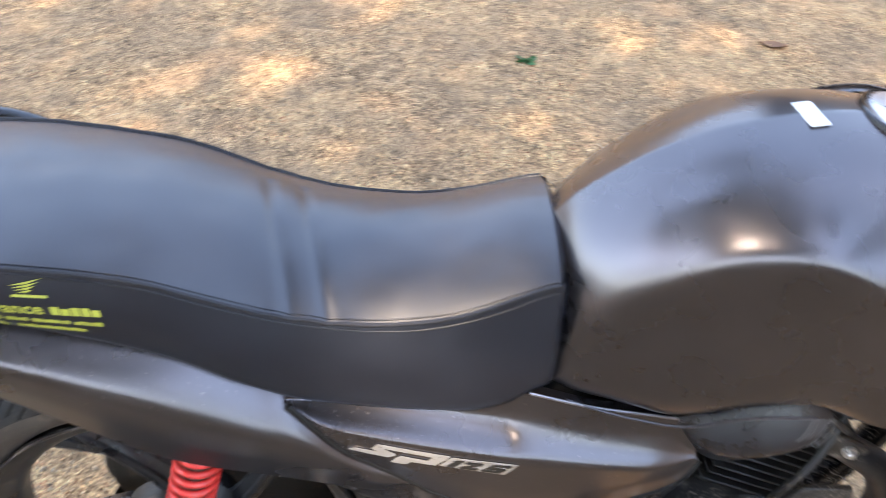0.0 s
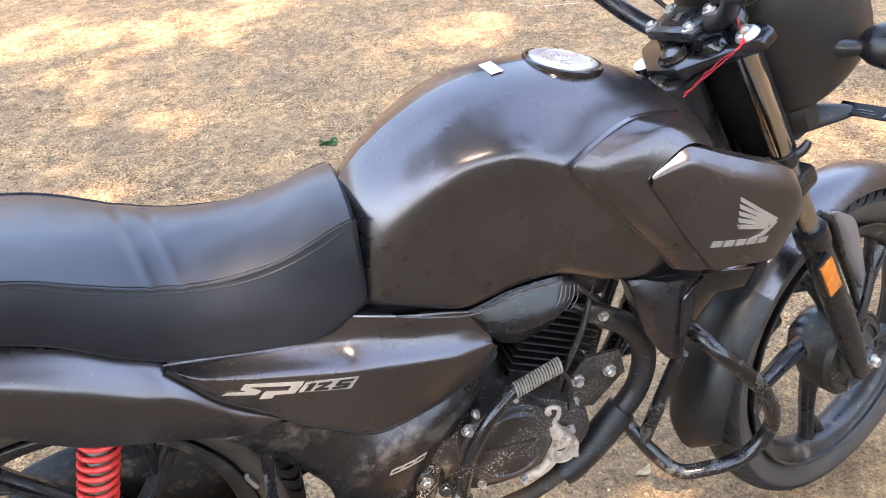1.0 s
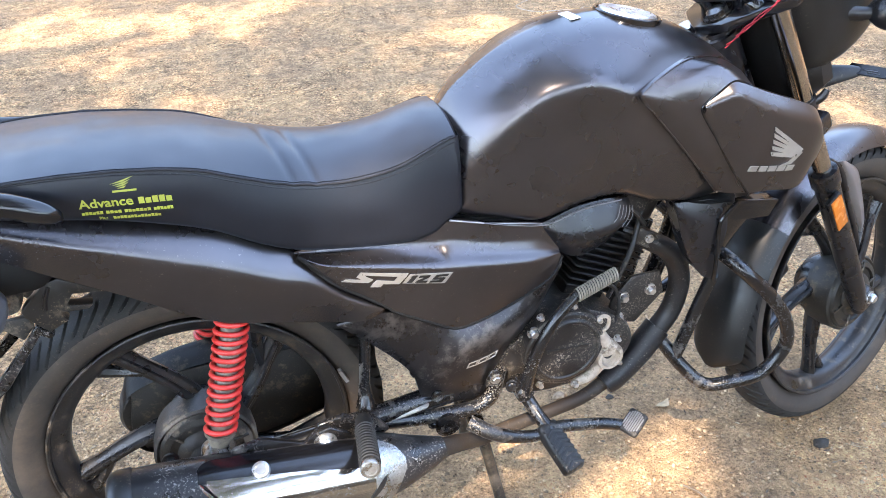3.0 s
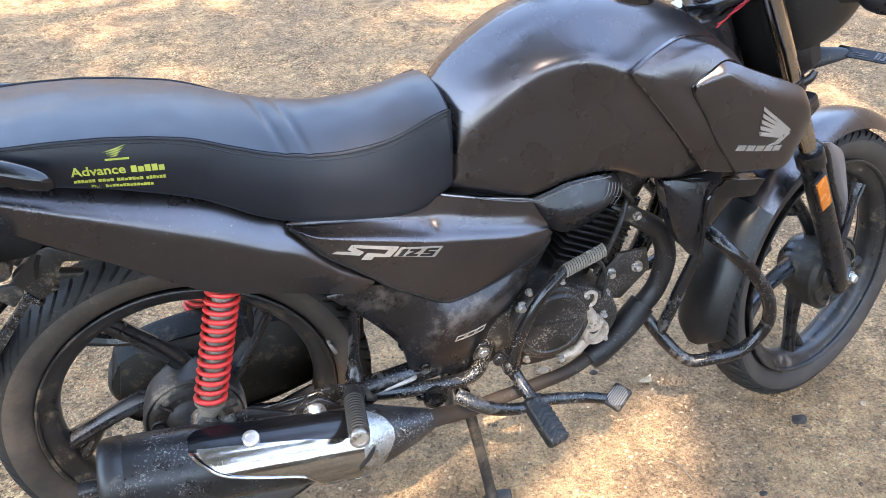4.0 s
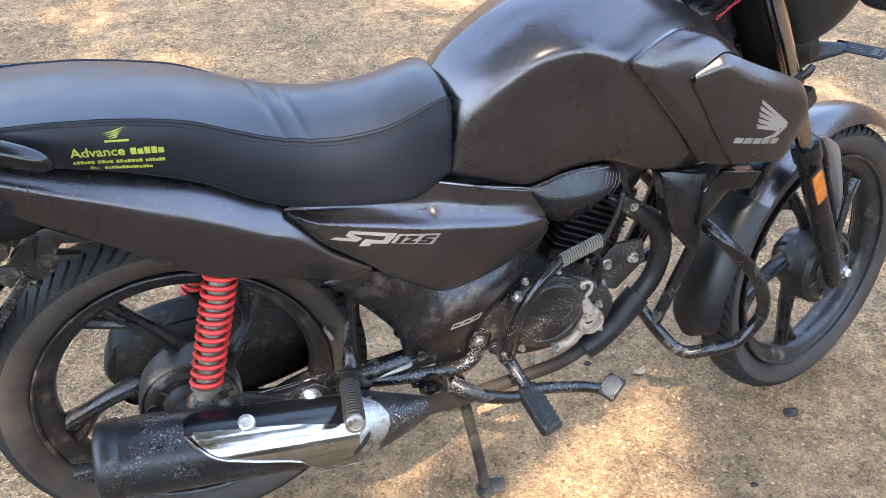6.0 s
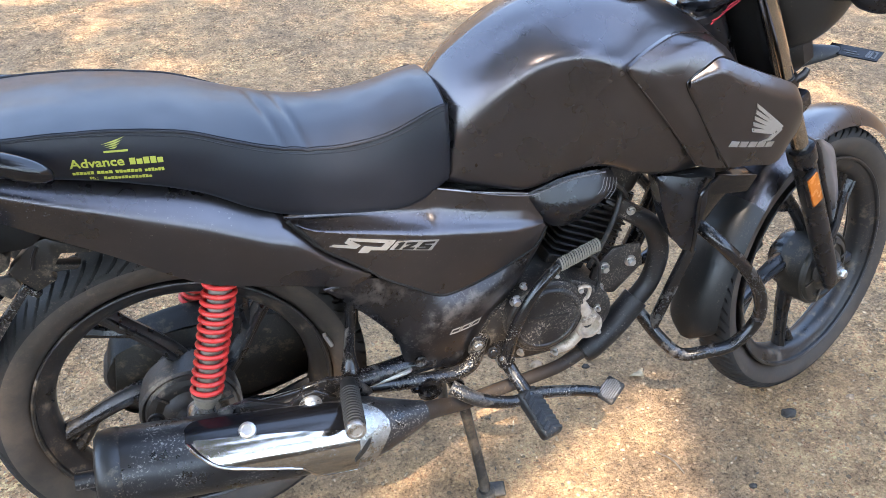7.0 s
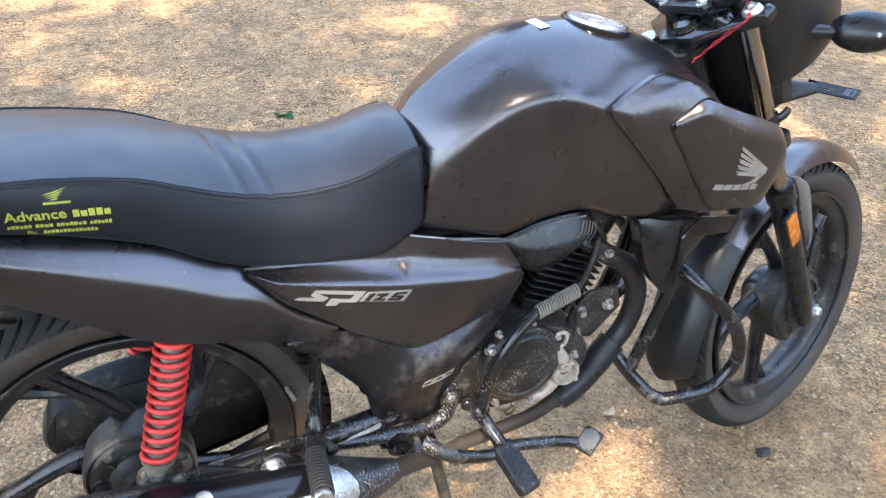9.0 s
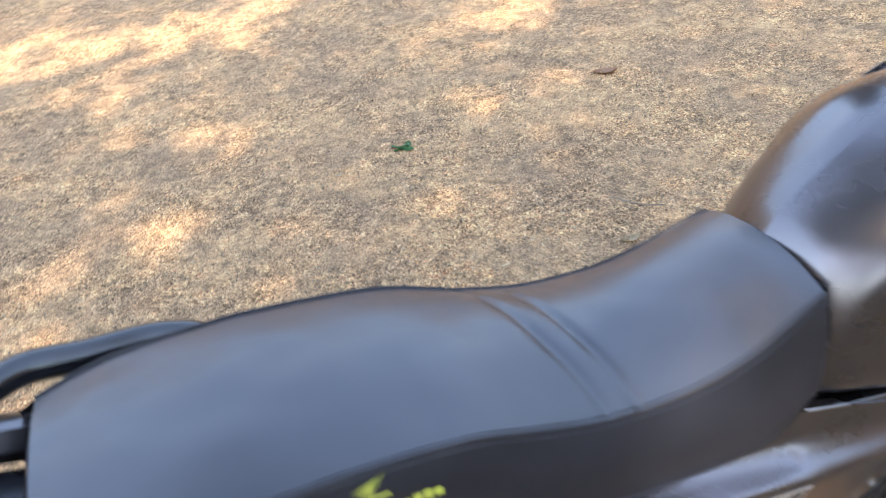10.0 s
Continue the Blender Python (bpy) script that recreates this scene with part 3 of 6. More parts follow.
def tank_rows(e):
    """Spine, shallow channel, shoulder facet, knee ridge and side, rib by rib."""
    def at(pairs, x):
        return float(np.interp(x, [q[0] for q in pairs], [q[1] for q in pairs]))
    st = []
    for x, tz, rz, ry, my, by, bz in zip(TX, TZ, RZ, RY, MY, BY, BZ):
        k = 0.38 * (tz - rz) / (0.68 * ry) ** 2
        up = min(ry * 0.6, at(((0.425, 0.040), (0.464, 0.036), (0.49, 0.028), (0.54, 0.031), (0.58, 0.045), (0.64, 0.060)), x))
        low = min(ry * 0.75, at(((0.425, 0.052), (0.465, 0.061), (0.55, 0.064), (0.60, 0.064), (0.637, 0.068), (0.68, 0.074), (0.73, 0.075), (0.77, 0.072), (0.81, 0.065), (0.915, 0.055)), x))
        low = max(low, up + 0.006)
        dig = at(((0.44, 0.0), (0.47, 0.0035), (0.55, 0.0035), (0.62, 0.0)), x)
        step = at(((0.60, 0.0), (0.66, 0.005), (0.80, 0.005), (0.87, 0.0)), x)
        zu, zl = tz - k * up * up, tz - k * low * low
        st.append([(x, 0, tz), (x, e * up * 0.5, tz - k * (up * 0.5) ** 2), (x, e * up, zu), (x, e * (up + 0.25 * (low - up)), zu + 0.25 * (zl - zu) - dig), (x, e * (up + 0.7 * (low - up)), zu + 0.7 * (zl - zu) - dig),
                   (x, e * low, zl), (x, e * (low + 0.010), zl - 0.004 - step), (x, e * (low + ry) / 2, (zl + rz) / 2 + 0.002 - step * 0.6), (x, e * ry, rz),
                   (x, e * (my + 0.55 * (ry - my)), rz - 0.022), (x, e * (my + 0.1 * (ry - my)), rz - 0.055), (x, e * my, (rz + bz) / 2), (x, e * (by + 0.002), bz + 0.024), (x, e * (by + 0.0005), bz + 0.006), (x, e * (by - 0.006), bz), (x, e * (by - 0.03), bz - 0.003)])
    cols = [spline([q[j] for q in st], 80) for j in range(len(st[0]))]
    out = []
    for i in range(81):
        line = [c[i] for c in cols]
        hard, gentle = crisp(line, 90, 10), crisp(line, 90, 90)
        w = max(0.45, min(1.0, (0.585 - line[0].x) / 0.10, 1.0))
        out.append([a.lerp(b, w) for a, b in zip(hard, gentle)])
    return out


tank = new("fuel_tank")
tank.parent = bike
tagged(tank, "satin dark grey fuel tank with knee recesses")
right, left = tank_rows(-1), tank_rows(1)
full = [l[::-1] + r[1:] for l, r in zip(left, right)]
back = [Vector((0.424, p.y * 0.8, p.z - 0.004)) for p in full[0]]
part("tank_shell", grid([back] + full), PAINT, tank)
for e in (-1, 1):
    part("tank_seam", sweep([(x, e * (y + 0.001), z) for x, y, z in zip(TX[1:7], BY[1:7], BZ[1:7])], 0.0016, 8, 40), PAINT, tank, "pressed tank seam")
CAP = Matrix.Translation((0.735, 0, 0.9355)) @ Matrix.Rotation(radians(11.5), 4, "Y")
for nm, pr, mt, lb in (("filler_ring", [(0.0535, -0.02), (0.0535, 0.000), (0.0515, 0.0015), (0.0485, 0.0010), (0.0475, -0.01)], GLOSS, "black filler ring"),
                       ("filler_cap", [(0.0, 0.0045), (0.012, 0.0045), (0.0125, 0.0034), (0.033, 0.0036), (0.0335, 0.0044), (0.042, 0.0042), (0.0455, 0.0025), (0.047, -0.006)], CAPMETAL, "round brushed metal filler cap")):
    b = lathe(pr, (0, 0, 0), (0, 0, 1), 64)
    b.transform(CAP)
    part(nm, b, mt, tank, lb)
b = block((0.013, 0.026, 0.0015), Matrix.Translation((0.733, 0.0, 0.9405)) @ Matrix.Rotation(radians(11.5), 4, "Y"), 0.0006, 1)
part("key_cover", b, CAPMETAL, tank)
part("paper_sticker", block((0.0165, 0.040, 0.0012), Matrix.Translation((0.6370, -0.001, 0.9420)) @ Matrix.Rotation(radians(-7), 4, "Y") @ Matrix.Rotation(radians(4), 4, "Z"), 0.0004, 1), WHITE, tank, "small blank white sticker")

# ---- body panels, each made once and mirrored ----
def both(name, bm, mat, label=""):
    m = mirrored(bm)
    part(name, bm, mat, bike, label)
    part(name, m, mat, bike, label)


def st(top, bot, ytop, ymid, ybot, crease=0.3, lift=0.0):
    """A station from its upper and lower point (x, z), with the outermost line at crease."""
    (xa, za), (xb, zb) = top, bot
    def at(f):
        return xa + (xb - xa) * f, za + (zb - za) * f
    out = [(xa, -ytop, za)]
    for f, y in ((crease * 0.5, ytop + (ymid - ytop) * 0.62), (crease, ymid), ((1 + crease) / 2, (ymid + ybot) / 2 + 0.002), (1, ybot)):
        x, z = at(f)
        out.append((x, -y, z))
    return out


cowl = [st((-0.33, 0.862), (-0.33, 0.824), 0.082, 0.100, 0.085), st((-0.24, 0.838), (-0.25, 0.788), 0.088, 0.118, 0.100), st((-0.162, 0.813), (-0.178, 0.752), 0.090, 0.128, 0.110),
        st((-0.096, 0.793), (-0.120, 0.717), 0.090, 0.131, 0.114), st((-0.04, 0.778), (-0.060, 0.682), 0.090, 0.133, 0.117), st((0.046, 0.752), (0.038, 0.619), 0.092, 0.135, 0.120, 0.29),
        st((0.093, 0.733), (0.090, 0.599), 0.094, 0.135, 0.121, 0.31), st((0.142, 0.705), (0.165, 0.581), 0.097, 0.133, 0.121, 0.34), st((0.180, 0.683), (0.225, 0.566), 0.102, 0.131, 0.121, 0.32),
        st((0.239, 0.620), (0.265, 0.557), 0.112, 0.127, 0.120), st((0.294, 0.576), (0.297, 0.565), 0.115, 0.119, 0.117)]
both("tail_cowl", surface(cowl, 60, 30, soft=5), PAINT_SPECK, "satin grey tail panel, scratched near its lower edge")


def cov(xt, zt, zc, xb, zb, ytop, ymid, ybot):
    """A station of the side cover: a near upright band, a flared ledge out to the crease, then the flat face."""
    out = []
    for f, g in ((1.0, 0.0), (0.48, 0.10), (0.22, 0.42), (0.0, 1.0)):
        out.append((xt, -(ytop + g * (ymid - ytop)), zc + f * (zt - zc)))
    for f, y in ((0.12, ymid - 0.001), (0.55, (ymid + ybot) / 2 + 0.001), (1.0, ybot)):
        out.append((xt + (xb - xt) * f, -y, zc + (zb - zc) * f))
    return out


cover = [cov(0.176, 0.690, 0.687, 0.182, 0.684, 0.108, 0.112, 0.111), cov(0.212, 0.686, 0.670, 0.225, 0.635, 0.098, 0.126, 0.124), cov(0.255, 0.683, 0.661, 0.265, 0.606, 0.096, 0.131, 0.126), cov(0.300, 0.680, 0.652, 0.315, 0.564, 0.096, 0.133, 0.125),
         cov(0.355, 0.676, 0.640, 0.365, 0.533, 0.096, 0.134, 0.124), cov(0.388, 0.678, 0.633, 0.402, 0.511, 0.098, 0.134, 0.122), cov(0.410, 0.689, 0.629, 0.432, 0.509, 0.101, 0.134, 0.121), cov(0.470, 0.674, 0.618, 0.490, 0.526, 0.105, 0.132, 0.120),
         cov(0.528, 0.662, 0.607, 0.546, 0.549, 0.104, 0.128, 0.117), cov(0.556, 0.655, 0.602, 0.576, 0.568, 0.103, 0.121, 0.114), cov(0.588, 0.607, 0.600, 0.593, 0.592, 0.104, 0.110, 0.107)]
both("side_cover", surface(cover, 60, 40, soft=2), PAINT_SPECK, "satin grey side cover with a model badge")
lower = [st((0.222, 0.556), (0.226, 0.549), 0.112, 0.114, 0.110), st((0.297, 0.562), (0.285, 0.492), 0.117, 0.118, 0.112), st((0.330, 0.548), (0.333, 0.432), 0.119, 0.119, 0.114, 0.80),
         st((0.352, 0.536), (0.345, 0.385), 0.116, 0.124, 0.114, 0.72), st((0.374, 0.526), (0.360, 0.354), 0.116, 0.132, 0.112, 0.50), st((0.410, 0.512), (0.405, 0.345), 0.118, 0.137, 0.110, 0.26),
         st((0.440, 0.508), (0.445, 0.342), 0.118, 0.136, 0.108, 0.18), st((0.470, 0.515), (0.470, 0.362), 0.116, 0.132, 0.104, 0.19), st((0.500, 0.524), (0.498, 0.425), 0.112, 0.126, 0.104, 0.27), st((0.530, 0.538), (0.528, 0.458), 0.111, 0.119, 0.104, 0.35),
         st((0.560, 0.559), (0.560, 0.500), 0.110, 0.112, 0.102), st((0.594, 0.588), (0.596, 0.570), 0.103, 0.104, 0.102)]
both("lower_cover", surface(lower, 50, 30, soft=3), PAINT_DUSTY, "mud-spattered satin grey lower cover")
airbox = [st((0.557, 0.655), (0.560, 0.645), 0.100, 0.102, 0.098, 0.5), st((0.585, 0.667), (0.590, 0.600), 0.106, 0.120, 0.100, 0.5), st((0.613, 0.676), (0.623, 0.580), 0.106, 0.126, 0.098, 0.5),
          st((0.66, 0.679), (0.660, 0.586), 0.104, 0.126, 0.096, 0.5), st((0.69, 0.677), (0.690, 0.603), 0.100, 0.120, 0.094, 0.5), st((0.709, 0.672), (0.718, 0.640), 0.094, 0.104, 0.092, 0.5)]
both("air_cleaner_cover", surface(airbox, 36, 16, 0.03), PLASTIC, "black plastic cover with slanted ribs")
inner = [[(0.870, -0.068, 0.869), (0.870, -0.110, 0.864), (0.868, -0.150, 0.850)], [(0.790, -0.118, 0.894), (0.815, -0.146, 0.887), (0.835, -0.163, 0.868)], [(0.756, -0.134, 0.898), (0.785, -0.155, 0.889), (0.813, -0.169, 0.870)],
         [(0.719, -0.146, 0.888), (0.752, -0.162, 0.876), (0.790, -0.172, 0.857)], [(0.690, -0.152, 0.872), (0.730, -0.165, 0.859), (0.773, -0.173, 0.842)], [(0.679, -0.154, 0.857), (0.724, -0.166, 0.842), (0.772, -0.172, 0.829)],
         [(0.713, -0.157, 0.820), (0.755, -0.168, 0.806), (0.796, -0.173, 0.792)], [(0.753, -0.158, 0.775), (0.787, -0.168, 0.764), (0.816, -0.174, 0.760)], [(0.797, -0.156, 0.723), (0.822, -0.167, 0.722), (0.846, -0.174, 0.722)],
         [(0.826, -0.156, 0.687), (0.850, -0.166, 0.684), (0.874, -0.170, 0.682)]]
both("tank_shroud", surface(inner, 60, 14, 0.011), PAINT, "smooth dark tank shroud strip")
wing = [st((0.771, 0.843), (0.772, 0.829), 0.174, 0.177, 0.174), st((0.795, 0.858), (0.799, 0.788), 0.174, 0.182, 0.176, 0.14), st((0.816, 0.870), (0.817, 0.758), 0.172, 0.187, 0.177, 0.13), st((0.838, 0.864), (0.837, 0.727), 0.173, 0.190, 0.178, 0.13),
        st((0.866, 0.852), (0.864, 0.690), 0.175, 0.194, 0.178, 0.13), st((0.920, 0.831), (0.918, 0.682), 0.176, 0.195, 0.176, 0.13), st((0.972, 0.808), (0.970, 0.674), 0.170, 0.188, 0.168, 0.14),
        st((1.000, 0.768), (0.998, 0.694), 0.160, 0.173, 0.158, 0.2), st((1.014, 0.726), (1.013, 0.712), 0.149, 0.154, 0.148)]
both("front_shroud", surface(wing, 44, 30, 0.03, 5), PAINT, "satin grey front shroud with a wing badge")
under = [st((0.778, 0.660), (0.780, 0.650), 0.125, 0.128, 0.125), st((0.806, 0.661), (0.812, 0.563), 0.132, 0.142, 0.128), st((0.838, 0.661), (0.846, 0.512), 0.136, 0.148, 0.130), st((0.868, 0.650), (0.866, 0.502), 0.138, 0.150, 0.132)]
both("lower_shroud", surface(under, 24, 20, 0.03, 1), PLASTIC, "matt black angular lower shroud")
ledge = [[(0.79, -0.125, 0.661), (0.82, -0.150, 0.663), (0.86, -0.158, 0.664)], [(0.86, -0.120, 0.660), (0.865, -0.140, 0.657), (0.874, -0.148, 0.650)], [(0.895, -0.108, 0.655), (0.893, -0.122, 0.653), (0.890, -0.128, 0.648)]]
both("shroud_vane", surface(ledge, 20, 8, 0.006), MATTE)
for e in (-1, 1):
    part("shroud_lip", sweep([(0.880, 0.148 * e, 0.655), (0.862, 0.151 * e, 0.640), (0.850, 0.152 * e, 0.622), (0.853, 0.151 * e, 0.580), (0.859, 0.148 * e, 0.532), (0.864, 0.142 * e, 0.504)], 0.0035, 8, 40), GLOSS, bike, "raised black edge of the lower shroud")
    part("duct_strip", plate([(0.872, 0.638), (0.893, 0.643), (0.982, 0.629), (0.968, 0.600), (0.902, 0.604), (0.868, 0.616)], 0.121 * e, 0.126 * e, 0.0015), GLOSS, bike, "glossy black strip inside the duct")
behind = [st((0.866, 0.640), (0.862, 0.505), 0.130, 0.128, 0.120), st((0.905, 0.638), (0.890, 0.520), 0.126, 0.124, 0.112), st((0.945, 0.634), (0.920, 0.560), 0.120, 0.118, 0.106), st((0.985, 0.626), (0.962, 0.610), 0.112, 0.110, 0.10)]
both("inner_duct", surface(behind, 16, 10, 0.02), GLOSS, "glossy black duct panel")

# raised edges and joints between the panels
for e in (-1, 1):
    part("panel_gap", sweep([(0.181, 0.111 * e, 0.682), (0.222, 0.123 * e, 0.637), (0.263, 0.125 * e, 0.606), (0.300, 0.124 * e, 0.576), (0.315, 0.124 * e, 0.562), (0.365, 0.123 * e, 0.531), (0.402, 0.121 * e, 0.509), (0.432, 0.120 * e, 0.507), (0.490, 0.119 * e, 0.524), (0.546, 0.116 * e, 0.547), (0.577, 0.113 * e, 0.566), (0.594, 0.106 * e, 0.592)], 0.0028, 8, 80), MATTE, bike, "dark joint under the side cover")
    part("panel_gap", sweep([(0.179, 0.116 * e, 0.686), (0.205, 0.120 * e, 0.660), (0.239, 0.122 * e, 0.624), (0.270, 0.121 * e, 0.600), (0.296, 0.118 * e, 0.578)], 0.0030, 8, 40), MATTE, bike, "dark joint between tail panel and side cover")
    part("shroud_edge", sweep([(0.826, 0.157 * e, 0.687), (0.797, 0.157 * e, 0.723), (0.753, 0.159 * e, 0.775), (0.713, 0.158 * e, 0.820), (0.681, 0.155 * e, 0.858), (0.690, 0.153 * e, 0.873), (0.719, 0.147 * e, 0.889), (0.756, 0.135 * e, 0.899), (0.790, 0.119 * e, 0.895), (0.860, 0.075 * e, 0.873)], 0.0013, 8, 80), PAINT, bike)
    part("shroud_joint", sweep([(0.866, 0.180 * e, 0.690), (0.829, 0.177 * e, 0.740), (0.801, 0.174 * e, 0.785), (0.771, 0.173 * e, 0.829), (0.770, 0.174 * e, 0.843), (0.793, 0.170 * e, 0.859), (0.815, 0.166 * e, 0.871)], 0.0018, 8, 60), GLOSS, bike)
    part("cover_rim", sweep([(0.408, 0.1020 * e, 0.6910), (0.470, 0.1062 * e, 0.6760), (0.528, 0.1052 * e, 0.6640), (0.557, 0.1040 * e, 0.6570)], 0.0017, 8, 30), EDGE_GLINT, bike, "upper edge of the side cover, paled as a sky glint")
    part("battery_box", block((0.10, 0.055, 0.17), pose(0.395, 0.062 * e, 0.475, 0, 0, 0), 0.012, 3), PLASTIC_DUSTY, bike)
# ---- steering head frame: a forward, b to the left, c up the steering axis ----
HS = Matrix.Translation(HEAD) @ Matrix.Rotation(-RAKE, 4, "Y") @ Matrix.Rotation(STEER, 4, "Z")


def sp(name, bm, mat, parent, label=""):
    bm.transform(HS)
    return part(name, bm, mat, parent, label)


def at(a, b, c, rx=0, ry=0, rz=0):
    return pose(a, b, c, rx, ry, rz)


BARS = Matrix.Translation((0.004, -0.010, -0.011)) @ Matrix.Rotation(radians(-10.5), 4, "X")
CLAMP = Matrix.Translation((0.033, 0, 0)) @ Matrix.Rotation(radians(-8), 4, "Z") @ Matrix.Diagonal((0.95, 0.82, 1, 1)) @ Matrix.Translation((-0.033, 0, 0))


def clamped(bm):
    bm.transform(CLAMP)
    return bm


def bars_part(name, bm, mat, parent, label=""):
    bm.transform(BARS)
    return sp(name, bm, mat, parent, label)


fork = sp("fork", lathe([(0, -0.30), (0.026, -0.30), (0.030, -0.28), (0.030, -0.062), (0.036, -0.058), (0.036, -0.046), (0.031, -0.044), (0.031, -0.036), (0, -0.036)], (0, 0, 0), (0, 0, 1), 32),
          PLASTIC, bike, "black steering head")
yoke = bmesh.new()
outline = [(-0.030, 0.030), (-0.030, -0.030), (0.004, -0.098), (0.020, -0.130), (0.044, -0.130), (0.060, -0.108), (0.058, 0.078), (0.044, 0.092), (0.020, 0.092), (0.000, 0.070)]
f = yoke.faces.new([yoke.verts.new((a, b, -0.022)) for a, b in outline])
for v in bmesh.ops.extrude_face_region(yoke, geom=[f])["geom"]:
    if isinstance(v, bmesh.types.BMVert):
        v.co.z = -0.006
bmesh.ops.recalc_face_normals(yoke, faces=yoke.faces)
bmesh.ops.bevel(yoke, geom=yoke.edges[:], offset=0.003, segments=2, affect="EDGES", profile=0.5)
yoke = joined(yoke, lathe([(0.0, 0.006), (0.010, 0.006), (0.014, 0.002), (0.016, -0.008)], (0.012, -0.062, 0.0), (0, 0, 1), 24))
bars_part("top_yoke", yoke, GLOSS, fork, "black cast top yoke")
bars_part("stem_nut", joined(lathe([(0, 0.008), (0.012, 0.008), (0.019, 0.004), (0.019, -0.006)], (0, 0, 0), (0, 0, 1), 6), lathe([(0.024, -0.004), (0.024, -0.0065), (0, -0.0065)], (0, 0, 0.002), (0, 0, 1), 32)), DARKSTEEL, fork, "large dull dark steel stem nut")
LOW = Matrix.Translation((0, 0, -0.255))
low = block((0.085, 0.245, 0.035), LOW @ at(0.018, 0, 0), 0.008)
sp("bottom_yoke", low, PLASTIC, fork)
sp("head_shroud", joined(block((0.055, 0.150, 0.215), at(0.066, 0.0, -0.150), 0.015, 3), block((0.03, 0.07, 0.2), at(0.02, 0.03, -0.14), 0.01)), MATTE, fork, "dark shroud behind the fork tubes")
for e in (-1, 1):
    top_c = -0.01 if e < 0 else -0.07
    tube = lathe([(0, top_c), (0.0155, top_c), (0.0155, -0.40), (0, -0.40)], (0.032, 0.10 * e, 0), (0, 0, 1), 32)
    sp("fork_tube", tube, FORKTUBE, fork, "chromed fork tube")
    if e < 0:
        bars_part("fork_bolt", joined(lathe([(0, 0.004), (0.009, 0.004), (0.013, 0.001), (0.0155, -0.004), (0.0155, -0.008)], (0.032, 0.10 * e, 0), (0, 0, 1), 32), lathe([(0.006, 0.006), (0.006, 0.0), (0, 0)], (0.032, 0.10 * e, 0.002), (0, 0, 1), 6)), STEEL, fork)
    sl = lathe([(0.0155, -0.352), (0.024, -0.354), (0.0255, -0.360), (0.0255, -0.385), (0.0215, -0.395), (0.0212, -0.58), (0.0195, -0.68), (0.0165, -0.722), (0.011, -0.738), (0, -0.740)], (0.032, 0.10 * e, 0), (0, 0, 1), 32)
    slider = sp("fork_slider", joined(sl, block((0.052, 0.024, 0.046), at(0.044, 0.097 * e, -0.728), 0.010, 3)), PLASTIC, fork, "black fork slider")
    sp("axle_nut", bolt((0.054, 0.110 * e, -0.724), (0, e, 0), 0.0095, 0.012), STEEL, slider, "shiny axle nut")
    if e < 0:
        frame_ = block((0.033, 0.010, 0.074), at(0.012, -0.1235, -0.432, 0, 0, 0), 0.002)
        rf = sp("reflector", frame_, PLASTIC, slider)
        lens = block((0.028, 0.005, 0.067), at(0.012, -0.1290, -0.432), 0.0015)
        sp("reflector_lens", lens, AMBER, slider, "amber side reflector")
cl = joined(lathe([(0.0165, -0.010), (0.0195, -0.010), (0.0195, 0.010), (0.0165, 0.010)], (0.032, -0.10, -0.205), (0, 0, 1), 24), sweep([(0.036, -0.112, -0.205), (0.048, -0.122, -0.200), (0.058, -0.126, -0.192)], [0.007, 0.007, 0.005], 10))
sp("cable_clamp", cl, PLASTIC, fork, "black cable clamp")

# front mudguard with its long rear flap
fender = new("front_mudguard")
fender.parent = bike
tagged(fender, "satin grey front mudguard with a black flap")


def guard_rows(a0, a1, r0, r1, w0, w1, n=30, lip=0.030, tail=0.0):
    rows = []
    for i in range(n + 1):
        f = i / n
        t, r, w = radians(a0 + (a1 - a0) * f), r0 + (r1 - r0) * f, w0 + (w1 - w0) * f
        w *= 1 - tail * max(0.0, (f - 0.80) / 0.20) ** 2.6
        ring = []
        for k in range(21):
            s = -1 + 2 * k / 20
            d = r - lip * abs(s) ** 3.2 - 0.006 * s * s
            ring.append((0.061 + d * math.cos(t), w * math.copysign(abs(s) ** 0.9, s), -0.744 + d * math.sin(t)))
        rows.append(ring)
    rows = [[(x * 0.997, y * 0.97, z * 1.004) for x, y, z in rows[0]]] + rows
    return rows


